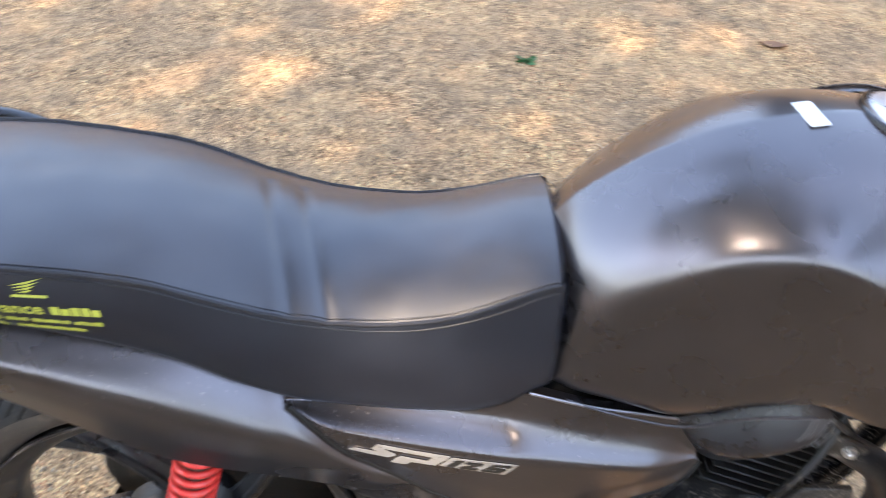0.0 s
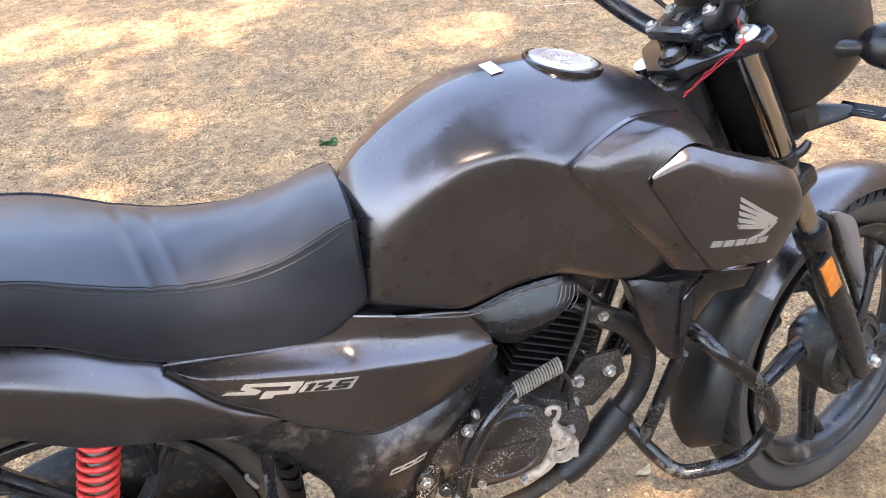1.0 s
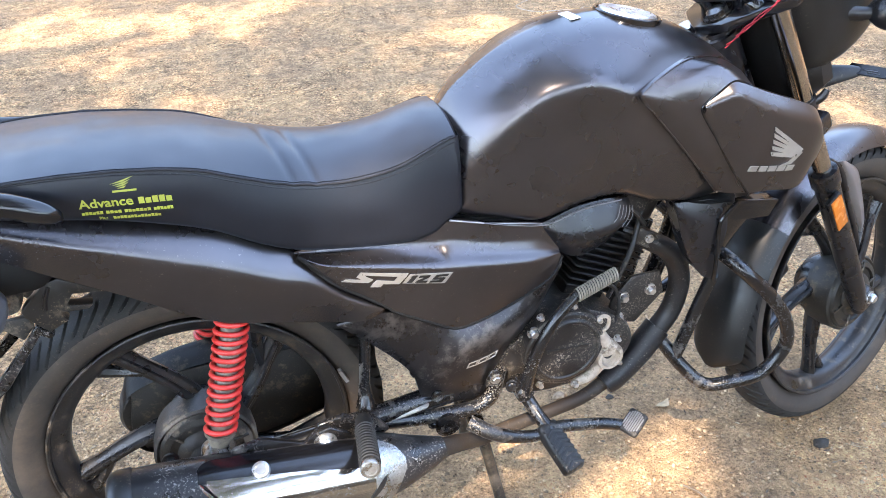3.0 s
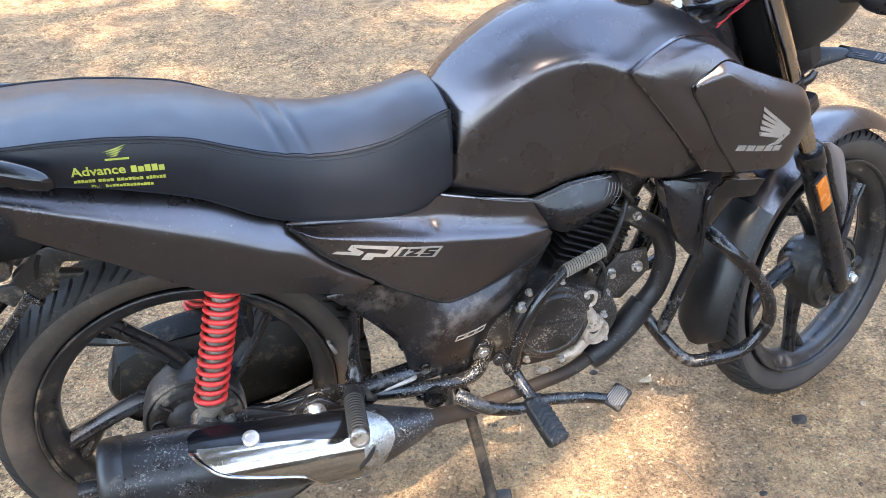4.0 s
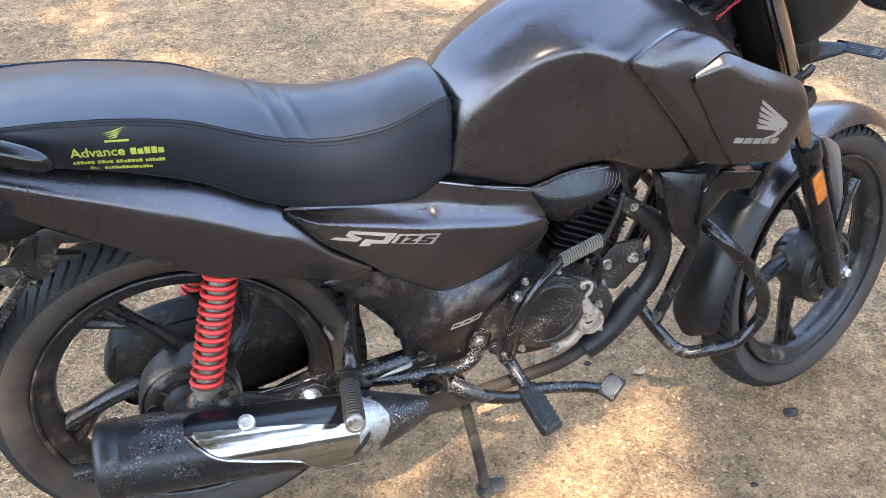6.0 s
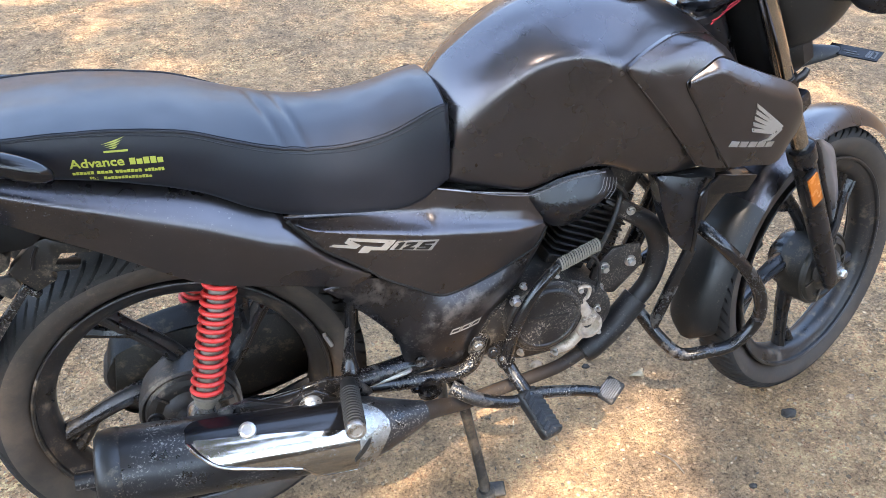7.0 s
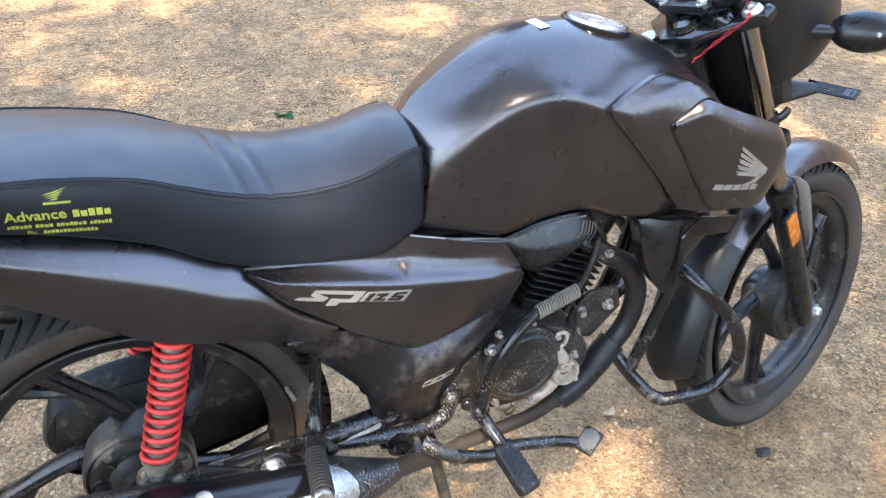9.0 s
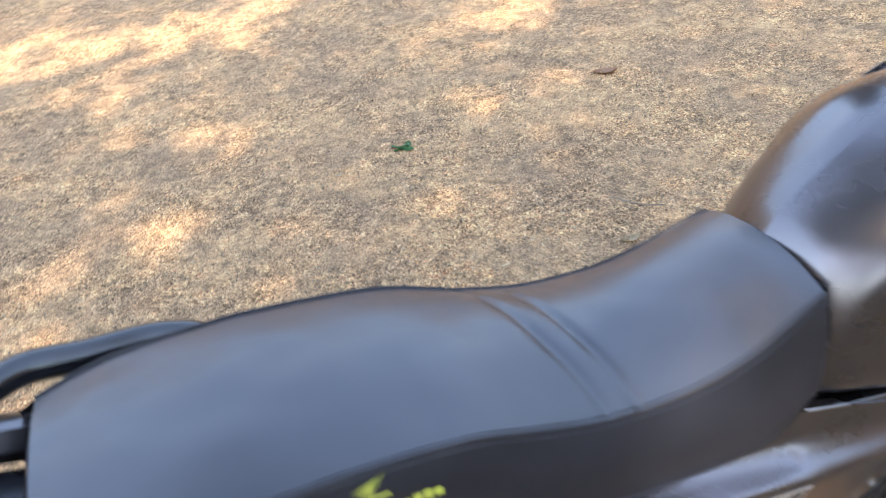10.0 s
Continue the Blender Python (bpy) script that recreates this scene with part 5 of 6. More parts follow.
for k in range(5):
    bp("cover_stripe", sweep([(0.668 + 0.0075 * k, -0.1225 + 0.0015 * k, 0.640 - 0.003 * k), (0.680 + 0.0075 * k, -0.1205 + 0.0018 * k, 0.652 - 0.002 * k), (0.688 + 0.0065 * k, -0.112 + 0.0015 * k, 0.668 - 0.002 * k)], 0.0006, 6), GREYPLAST, bike)

# exhaust
ex = new("exhaust")
ex.parent = bike
tagged(ex, "black exhaust with a chrome heat shield")
bp("header_pipe", sweep([(0.735, -0.045, 0.580), (0.778, -0.066, 0.560), (0.822, -0.070, 0.528), (0.848, -0.070, 0.470), (0.838, -0.072, 0.405), (0.800, -0.076, 0.358), (0.760, -0.080, 0.322)], [0.016, 0.0175, 0.0185, 0.0190, 0.0190, 0.0195, 0.0200], 20, 60), PIPE_MATT, ex, "matt black header pipe")
bp("cover_pipe", sweep([(0.812, -0.076, 0.374), (0.770, -0.082, 0.330), (0.722, -0.090, 0.296), (0.700, -0.093, 0.284)], [0.025, 0.0255, 0.0255, 0.0225], 20, 24), PIPE_MATT, ex, "black pipe sleeve")
bp("lower_pipe", sweep([(0.715, -0.090, 0.292), (0.655, -0.100, 0.272), (0.60, -0.102, 0.262), (0.52, -0.108, 0.256), (0.45, -0.125, 0.262), (0.40, -0.150, 0.290), (0.355, -0.178, 0.318)], [0.0135, 0.0125, 0.0125, 0.0125, 0.0130, 0.0150, 0.0160], 18, 60), PIPE_RUST, ex, "dust-brown lower pipe")
flange = bp("header_flange", block((0.05, 0.012, 0.03), pose(0.765, -0.075, 0.572, 0, 30, 0), 0.004), ENGINE, ex, "black exhaust flange")
bp("flange_bolt", bolt((0.768, -0.083, 0.574), (0, -1, 0), 0.0055), STEEL, flange)
MUF = [(-0.126, -0.188, 0.366), (-0.08, -0.188, 0.363), (0.05, -0.187, 0.347), (0.19, -0.186, 0.330), (0.262, -0.185, 0.322), (0.31, -0.183, 0.320), (0.362, -0.179, 0.320)]
bp("muffler", sweep(MUF, [0.054, 0.058, 0.058, 0.056, 0.050, 0.036, 0.018], 36, 90), PIPE, ex, "scratched black muffler barrel")
AXM = (Vector(MUF[1]) - Vector(MUF[0])).normalized()
bp("end_cap", joined(lathe([(0.0, -0.008), (0.030, -0.009), (0.034, -0.012), (0.050, -0.0115), (0.0565, -0.007), (0.0595, 0.002), (0.0600, 0.020), (0.0570, 0.024)], MUF[0], AXM, 40)), PLASTIC_DUSTY, ex, "dull black end cap")
bp("tail_pipe", joined(lathe([(0.0125, 0.0), (0.0125, -0.031), (0.0100, -0.031), (0.0090, 0.0)], Vector(MUF[0]) + Vector((-0.010, -0.010, 0.0)), AXM, 20)), PIPE, ex)


LINE = spline(MUF, 60)


def shell(table, nu, nv):
    """A sheet wrapped round the muffler: (x, lowest angle, highest angle, radius) along it."""
    rings = []
    for x, lo, hi, r in table:
        k = min(range(61), key=lambda q: abs(LINE[q].x - x))
        c, d = LINE[k], (LINE[min(60, k + 1)] - LINE[max(0, k - 1)]).normalized()
        side = Vector((0, -1, 0))
        up = d.cross(side)
        up = up if up.z > 0 else -up
        rings.append([Vector((x, c.y, c.z)) + r * (math.cos(radians(t)) * side + math.sin(radians(t)) * up) for t in (lo + (hi - lo) * q / nv for q in range(nv + 1))])
    lines = [spline([q[j] for q in rings], nu) for j in range(nv + 1)]
    bm = grid([[c[i] for c in lines] for i in range(nu + 1)])
    bmesh.ops.recalc_face_normals(bm, faces=bm.faces)
    bmesh.ops.solidify(bm, geom=bm.faces[:], thickness=0.0015)
    return bm


RIM = ((-0.010, 60), (-0.004, 52), (0.006, 42), (0.030, 26), (0.076, 15), (0.136, 4), (0.155, -8), (0.169, -24), (0.200, -33), (0.238, -40))
CREST = (64, 64, 63, 62, 59, 55, 53, 51, 48, 43)
SWELL = (0.0610, 0.0622, 0.0635, 0.0650, 0.0650, 0.0644, 0.0640, 0.0636, 0.0628, 0.0612)
sh = shell([(x, lo, hi, r) for (x, lo), hi, r in zip(RIM, CREST, SWELL)], 60, 18)
collar = shell(((0.234, -42, 84, 0.0625), (0.244, -40, 84, 0.0612), (0.256, -25, 81, 0.0588), (0.268, -4, 76, 0.0560), (0.279, 16, 66, 0.0530), (0.288, 32, 50, 0.0505)), 20, 16)
ub = shell(((-0.018, 62, 84, 0.0602), (-0.008, 60, 94, 0.0618), (0.01, 60, 97, 0.0625), (0.06, 59, 98, 0.0625), (0.12, 54, 98, 0.0620), (0.18, 48, 96, 0.0612), (0.235, 42, 90, 0.0600)), 30, 12)
# Upper chrome is coloured black for the dark surroundings it reflects.
bp("shield_top", ub, GLOSS, ex, "upper heat shield, blackened for the dark it mirrors")
shield = bp("heat_shield", sh, CHROME, ex, "polished chrome heat shield")
edge_line = []
for (x, lo), r in zip(RIM, SWELL):
    c = min(LINE, key=lambda q: abs(q.x - x))
    edge_line.append((x, c.y - r * math.cos(radians(lo)), c.z + r * math.sin(radians(lo))))
bp("shield_rim", sweep(edge_line, [0.0022, 0.0030, 0.0030, 0.0030, 0.0024, 0.0020, 0.0018, 0.0018, 0.0016, 0.0014], 8, 60), CHROME, shield, "rolled chrome rim")
front_collar = bp("shield_collar", collar, COLLAR, shield, "spattered worn steel collar")
# No opening is cut: a black sheet stands in for the slot's shade.
bp("shield_slot", shell(((0.226, -6, 0, 0.0636), (0.234, 2, 13, 0.0628), (0.244, 13, 25, 0.0620), (0.251, 24, 30, 0.0606)), 16, 6), BADGE_BLACK, front_collar, "black sheet for the shaded slot in the collar")
bp("shield_bolt", lathe([(0, 0.004), (0.007, 0.004), (0.0085, 0.006), (0.012, 0.005), (0.0135, 0.0), (0.0135, -0.01)], (0.076, -0.2125, 0.4030), (0, -0.45, 0.89), 24), STEEL, shield)
bp("hanger_plate", plate([(0.03, 0.362), (0.04, 0.410), (0.085, 0.418), (0.14, 0.392), (0.255, 0.372), (0.262, 0.350), (0.12, 0.352)], -0.160, -0.168, 0.002), FRAME_MUD, ex, "spattered black hanger plate")

# rear shock absorbers
for e in (-1, 1):
    top, low = Vector((0.094, 0.083 * e, 0.652)), Vector((0.015, 0.134 * e, 0.370))
    d = (low - top).normalized()
    sh = new("shock_absorber")
    sh.parent = bike
    tagged(sh, "rear shock absorber with a bright red spring")
    coil = []
    a0, turns, r = top - d * 0.010, 17.6, 0.0225
    length = 0.262
    u = d.orthogonal().normalized()
    v = d.cross(u)
    for k in range(541):
        f = k / 540
        w = 2 * math.pi * turns * f
        g = f + 0.012 * math.sin(2 * math.pi * f)
        coil.append(a0 + d * length * g + (r - 0.001 * f) * (math.cos(w) * u + math.sin(w) * v))
    bp("spring", sweep(coil, 0.0040, 10, 540), RED, sh, "bright red coil spring")
    bp("damper", lathe([(0.0, 0.01), (0.012, 0.01), (0.013, 0.06), (0.016, 0.065), (0.016, 0.247), (0.0225, 0.249), (0.0225, 0.254), (0.017, 0.257), (0.0165, 0.266), (0.0135, 0.272), (0.012, 0.285)], top, d, 28), DAMPER, sh, "dusty damper tube")
    bp("eye", joined(lathe([(0.010, -0.018), (0.021, -0.018), (0.022, -0.010), (0.022, 0.010), (0.021, 0.018), (0.010, 0.018)], low + Vector((0, 0, 0.008)), (0, 1, 0), 28), bolt(low + Vector((0, 0.019 * e, 0.008)), (0, e, 0), 0.010, 0.010)), COLLAR, sh, "muddy lower eye")

# crash guard
cg = new("crash_guard")
cg.parent = bike
tagged(cg, "glossy black tubular crash guard, chipped")
for e in (-1, 1):
    bp("hoop", sweep([(0.895, 0.100 * e, 0.535), (0.925, 0.150 * e, 0.508), (0.985, 0.165 * e, 0.445), (1.022, 0.165 * e, 0.385), (1.030, 0.163 * e, 0.328), (0.990, 0.160 * e, 0.278), (0.928, 0.156 * e, 0.272), (0.885, 0.140 * e, 0.268), (0.850, 0.112 * e, 0.300), (0.818, 0.080 * e, 0.345), (0.795, 0.06 * e, 0.360)], 0.0125, 14, 110), FRAME, cg, "bent black steel tube")
    bp("strut", sweep([(0.840, 0.102 * e, 0.315), (0.862, 0.106 * e, 0.400), (0.888, 0.108 * e, 0.490)], 0.0115, 12, 12), FRAME, cg)

# controls by the right foot, stand
kick = new("kick_starter")
kick.parent = bike
tagged(kick, "black kick starter lever with worn rubber")
bp("lever", sweep([(0.521, -0.140, 0.358), (0.524, -0.146, 0.395), (0.536, -0.150, 0.445), (0.565, -0.148, 0.498), (0.604, -0.141, 0.533), (0.615, -0.140, 0.540)], [0.0125, 0.0110, 0.0100, 0.0092, 0.0085, 0.0085], 14), FRAME, kick)
bp("boss", joined(lathe([(0, -0.022), (0.012, -0.022), (0.016, -0.018), (0.016, 0.02)], (0.519, -0.130, 0.358), (0, 1, 0), 24), bolt((0.500, -0.135, 0.372), (-0.3, -1, 0.3), 0.008)), FRAME, kick)
kd = Vector((0.066, -0.004, 0.030))
k0 = Vector((0.606, -0.141, 0.534))
rub = bp("rubber", sweep([k0, k0 + kd * 0.5, k0 + kd], 0.0096, 16), RUBBER_CLEAN, kick, "pale dusty ribbed rubber")
for k in range(17):
    bp("rib", lathe([(0.0094, -0.0016), (0.0116, -0.0010), (0.0116, 0.0010), (0.0094, 0.0016)], k0 + kd * (0.03 + 0.059 * k), kd + Vector((0.012, 0, -0.02)), 18), KICKRUBBER, rub)
pedal = new("brake_pedal")
pedal.parent = bike
tagged(pedal, "mud-flecked black rear brake pedal")
bp("arm", sweep([(0.412, -0.165, 0.345), (0.440, -0.185, 0.333), (0.470, -0.190, 0.318), (0.518, -0.190, 0.303), (0.560, -0.190, 0.309), (0.600, -0.192, 0.303), (0.648, -0.194, 0.292), (0.688, -0.202, 0.282)], [0.013, 0.0125, 0.0115, 0.0105, 0.0105, 0.0105, 0.010, 0.010], 12, 60), FRAME_MUD, pedal)
PAD = Matrix.Translation((0.696, -0.208, 0.290)) @ Euler((radians(24), radians(6), radians(-58))).to_matrix().to_4x4()
pad = bp("foot_pad", block((0.034, 0.046, 0.013), PAD, 0.005, 3), RUBBER_CLEAN, pedal, "ridged brake pad")
for i in range(8):
    bp("ridge", block((0.0022, 0.040 - 0.0012 * (i - 3.5) ** 2, 0.003), PAD @ pose(-0.0130 + 0.0037 * i, 0, 0.0072), 0.0006, 1), SCUFFED, pad)
for e in (-1, 1):
    fp = new("rider_footpeg")
    fp.parent = bike
    tagged(fp, "black rubber rider footpeg with zigzag ribs")
    bp("bracket", sweep([(0.505, 0.118 * e, 0.372), (0.522, 0.136 * e, 0.348), (0.534, 0.160 * e, 0.326), (0.546, 0.194 * e, 0.306)], [0.013, 0.012, 0.0115, 0.012], 12), FRAME, fp)
    p0, p1 = Vector((0.541, 0.182 * e, 0.312)), Vector((0.563, 0.254 * e, 0.270))
    dv = (p1 - p0)
    z = Vector((0.15, 0.28 * e, 0.95)).normalized()
    xax = dv.normalized()
    yax = z.cross(xax).normalized()
    z = xax.cross(yax)
    M3 = Matrix((xax, yax, z)).transposed().to_4x4()
    body = block((dv.length * 1.06, 0.040, 0.025), Matrix.Translation((p0 + p1) / 2) @ M3, 0.008, 3)
    rubb = bp("rubber", body, RUBBER_CLEAN, fp)
    for k in range(8):
        c = p0 + dv * (0.08 + 0.115 * k)
        for q in (-1, 1):
            bp("rib", block((0.0055, 0.0195, 0.004), Matrix.Translation(c) @ M3 @ pose(0.002, 0.0088 * q, 0.0116, 0, 0, -26 * q), 0.001, 1), RUBBER_CLEAN, rubb)
stand = new("centre_stand")
stand.parent = bike
tagged(stand, "worn grey-brown centre stand on the ground")
for e in (-1, 1):
    bp("leg", sweep([(0.458, 0.075 * e, 0.262), (0.478, 0.088 * e, 0.160), (0.496, 0.112 * e, 0.055), (0.503, 0.124 * e, 0.006)], [0.0115, 0.0105, 0.0105, 0.0115], 12), WORN, stand)
    bp("foot", joined(block((0.050, 0.034, 0.010), pose(0.518, 0.124 * e, 0.005, 0, -4, 15 * e), 0.004, 3), lathe([(0, 0.012), (0.016, 0.011), (0.020, 0.004), (0.020, -0.004)], (0.504, 0.126 * e, 0.002), (0, 0, 1), 20)), WORN, stand)
bp("cross_tube", sweep([(0.452, -0.09, 0.268), (0.452, 0.09, 0.268)], 0.014, 12), FRAME, stand)

# ---- rear end ----
case = []
for x, zt, zb in ((-0.128, 0.360, 0.270), (-0.110, 0.392, 0.238), (-0.05, 0.414, 0.214), (0.02, 0.424, 0.205), (0.12, 0.420, 0.215), (0.22, 0.412, 0.245), (0.32, 0.405, 0.275)):
    case.append([(x, 0.055, zt - 0.012), (x, 0.085, zt), (x, 0.105, zt - 0.004), (x, 0.108, (zt + zb) / 2), (x, 0.105, zb + 0.004), (x, 0.085, zb), (x, 0.055, zb + 0.012)])
cols = [spline([s[j] for s in case], 30) for j in range(7)]
cb = grid([spline([c[i] for c in cols], 24) for i in range(31)])
bmesh.ops.solidify(cb, geom=cb.faces[:], thickness=0.003)
bmesh.ops.recalc_face_normals(cb, faces=cb.faces)
bp("chain_case", joined(cb, plate([(-0.125, 0.30), (-0.11, 0.38), (-0.04, 0.40), (0.10, 0.405), (0.26, 0.385), (0.26, 0.26), (0.10, 0.225), (-0.04, 0.22), (-0.11, 0.25)], 0.062, 0.066, 0.002)), CASE_MUD, None, "muddy black chain case")
bp("case_end", lathe([(0.020, 0.0), (0.030, -0.004), (0.058, -0.004), (0.064, 0.004), (0.064, 0.040), (0.030, 0.040), (0.020, 0.034)], (-0.078, 0.078, 0.312), (0, 1, 0), 36), DRUM, None, "muddy round end of the chain case")
rg = new("rear_mudguard")
rg.parent = bike
tagged(rg, "black rear mudguard with plate holder struts")
rows = []
for i in range(31):
    t = radians(48 + 122 * i / 30)
    r = 0.352 + 0.045 * (i / 30) ** 2
    rows.append([(r * math.cos(t) * 1.0, 0.072 * s, 0.33 + (r - 0.018 * s * s) * math.sin(t)) for s in (-1 + 2 * k / 12 for k in range(13))])
bp("inner_guard", grid([r for r in rows[:12]]), PLASTIC, rg, "dark inner mudguard")
for e in (-1, 1):
    bp("guard_extension", plate([(-0.153, 0.690), (-0.135, 0.694), (-0.076, 0.660), (-0.122, 0.666), (-0.133, 0.650), (-0.100, 0.645), (-0.106, 0.638), (-0.140, 0.640), (-0.141, 0.632), (-0.135, 0.626), (-0.149, 0.619), (-0.164, 0.612), (-0.177, 0.628), (-0.189, 0.643), (-0.191, 0.652)], 0.050 * e, 0.070 * e, 0.003), PLASTIC_DUSTY, rg, "dusty black mudguard extension")
    bp("under_panel", plate([(-0.262, 0.770), (-0.188, 0.738), (-0.130, 0.715), (-0.139, 0.700), (-0.149, 0.691), (-0.161, 0.687), (-0.201, 0.686), (-0.262, 0.700)], 0.058 * e, 0.080 * e, 0.004), MATTE, rg, "dark panel under the tail")
    bp("strut", plate([(-0.178, 0.628), (-0.158, 0.607), (-0.166, 0.602), (-0.177, 0.611), (-0.236, 0.535), (-0.275, 0.500), (-0.282, 0.512), (-0.238, 0.557), (-0.196, 0.604)], 0.056 * e, 0.072 * e, 0.003), FRAME_MUD, rg, "worn plate holder strut")
    bp("side_plate", plate([(-0.262, 0.640), (-0.218, 0.634), (-0.189, 0.635), (-0.184, 0.618), (-0.202, 0.597), (-0.222, 0.619), (-0.262, 0.600)], 0.046 * e, 0.056 * e, 0.003), DRUM, rg)
    bp("rib_bar", sweep([(-0.148, 0.071 * e, 0.684), (-0.156, 0.072 * e, 0.668), (-0.160, 0.071 * e, 0.650)], [0.0025, 0.0030, 0.0025], 8, 12), PLASTIC, rg)
    bp("bush", lathe([(0.0, 0.012), (0.006, 0.012), (0.008, 0.008), (0.019, 0.008), (0.021, 0.004), (0.021, -0.014)], (-0.207, 0.058 * e, 0.668), (0, e, 0), 24), DRUM, rg, "muddy round bush")
bp("plate_holder", block((0.012, 0.16, 0.14), pose(-0.300, 0, 0.52, 0, 28, 0), 0.004), MATTE, rg, "black plate holder")
bp("tail_underside", block((0.22, 0.15, 0.05), pose(-0.235, 0, 0.775, 0, 16, 0), 0.02, 3), PLASTIC, rg)
for e in (-1, 1):
    bp("rear_turn_signal", joined(sweep([(-0.235, 0.06 * e, 0.70), (-0.230, 0.10 * e, 0.695)], 0.011, 10), lathe([(0, -0.042), (0.018, -0.036), (0.028, -0.015), (0.029, 0.015), (0.026, 0.03), (0, 0.034)], (-0.218, 0.130 * e, 0.694), (0, 1, 0), 24)), GREYPLAST, None, "grey rear turn signal")
    bp("grab_rail", sweep([(x, y * e + 0.008 * (1 + e), z - 0.010 * (1 + e)) for x, y, z in ((-0.090, 0.150, 0.817), (-0.096, 0.150, 0.822), (-0.114, 0.150, 0.832), (-0.150, 0.146, 0.845), (-0.205, 0.136, 0.856), (-0.262, 0.120, 0.872), (-0.310, 0.060, 0.880), (-0.318, 0, 0.876))], [0.002, 0.009, 0.0140, 0.0155, 0.0155, 0.0155, 0.015, 0.015], 16, 70, 1.0), GLOSS, None, "glossy black grab rail")
bp("tail_lamp", joined(sweep([(-0.33, -0.08, 0.835), (-0.36, 0, 0.84), (-0.33, 0.08, 0.835)], [0.012, 0.022, 0.012], 12)), RED)

# ---- badges and prints ----
from mathutils.bvhtree import BVHTree


def wrap_tree(name):
    """Ray target made of every right-hand part of that name."""
    dg = bpy.context.evaluated_depsgraph_get()
    vs, ps = [], []
    for o in bpy.data.objects:
        if o.type == "MESH" and o.name.split(".")[0] in name:
            m = o.matrix_world
            base = len(vs)
            vs += [m @ v.co for v in o.data.vertices]
            ps += [[base + i for i in p.vertices] for p in o.data.polygons]
    return BVHTree.FromPolygons(vs, ps)


bpy.context.view_layer.update()


def print_on(tree, shapes, y_from=-0.4, lift=0.0007, thick=0.0009, cuts=0):
    """Flat (x, z) polygons laid onto a curved panel, with a little thickness."""
    bm = bmesh.new()
    for poly in shapes:
        f = bm.faces.new([bm.verts.new((x, 0, z)) for x, z in poly])
    bmesh.ops.triangulate(bm, faces=bm.faces[:])
    if cuts:
        bmesh.ops.subdivide_edges(bm, edges=bm.edges[:], cuts=cuts, use_grid_fill=True)
    for v in bm.verts:
        hit = tree.ray_cast(Vector((v.co.x, y_from, v.co.z)), Vector((0, 1, 0)))
        v.co.y = (hit[0].y if hit[0] else -0.13) - lift - thick
    ext = bmesh.ops.extrude_face_region(bm, geom=bm.faces[:])["geom"]
    for g in ext:
        if isinstance(g, bmesh.types.BMVert):
            g.co.y += thick
    bmesh.ops.recalc_face_normals(bm, faces=bm.faces)
    return bm


def lettering(text, size, shear=0.0, grow=0.0):
    """The built-in font as lists of (u, v) triangles, baseline at v = 0."""
    cu = bpy.data.curves.new("text", "FONT")
    cu.body, cu.size, cu.shear, cu.resolution_u = text, size, shear, 3
    cu.offset = grow
    ob = new("text", cu)
    me = bpy.data.meshes.new_from_object(ob.evaluated_get(bpy.context.evaluated_depsgraph_get()))
    polys = [[(me.vertices[i].co.x, me.vertices[i].co.y) for i in p.vertices] for p in me.polygons]
    bpy.data.objects.remove(ob)
    bpy.data.curves.remove(cu)
    bpy.data.meshes.remove(me)
    return polys


side_tree = wrap_tree(("side_cover",))
wing_tree = wrap_tree(("front_shroud",))
seat_tree = wrap_tree(("seat_side", "seat_top"))
low_tree = wrap_tree(("lower_cover",))
cover_part = [o for o in bike.children if o.name.startswith("side_cover")][0]
shroud_part = [o for o in bike.children if o.name.startswith("front_shroud")][0]
lower_part = [o for o in bike.children if o.name.startswith("lower_cover")][0]


def slanted(x0, z0, x1, z1, fall, lean):
    """A slanted bar from (x0, z0) to (x1, z1) in badge units."""
    return [(x0 + lean * z0, z0), (x1 + lean * z0, z0), (x1 + lean * z1, z1), (x0 + lean * z1, z1)]


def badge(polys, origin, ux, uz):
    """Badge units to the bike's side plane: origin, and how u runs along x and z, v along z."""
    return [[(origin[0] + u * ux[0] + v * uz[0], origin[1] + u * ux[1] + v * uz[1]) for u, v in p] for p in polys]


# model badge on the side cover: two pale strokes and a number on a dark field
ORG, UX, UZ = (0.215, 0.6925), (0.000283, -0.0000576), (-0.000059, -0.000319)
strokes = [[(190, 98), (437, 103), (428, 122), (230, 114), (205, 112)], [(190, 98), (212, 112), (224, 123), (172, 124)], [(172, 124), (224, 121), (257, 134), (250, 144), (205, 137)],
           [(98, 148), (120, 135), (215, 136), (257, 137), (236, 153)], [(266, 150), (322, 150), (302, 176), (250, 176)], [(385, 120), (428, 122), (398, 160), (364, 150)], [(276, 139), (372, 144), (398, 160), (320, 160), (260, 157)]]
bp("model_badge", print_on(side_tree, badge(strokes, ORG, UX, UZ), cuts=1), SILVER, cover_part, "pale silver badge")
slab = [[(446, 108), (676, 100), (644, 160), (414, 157)]]
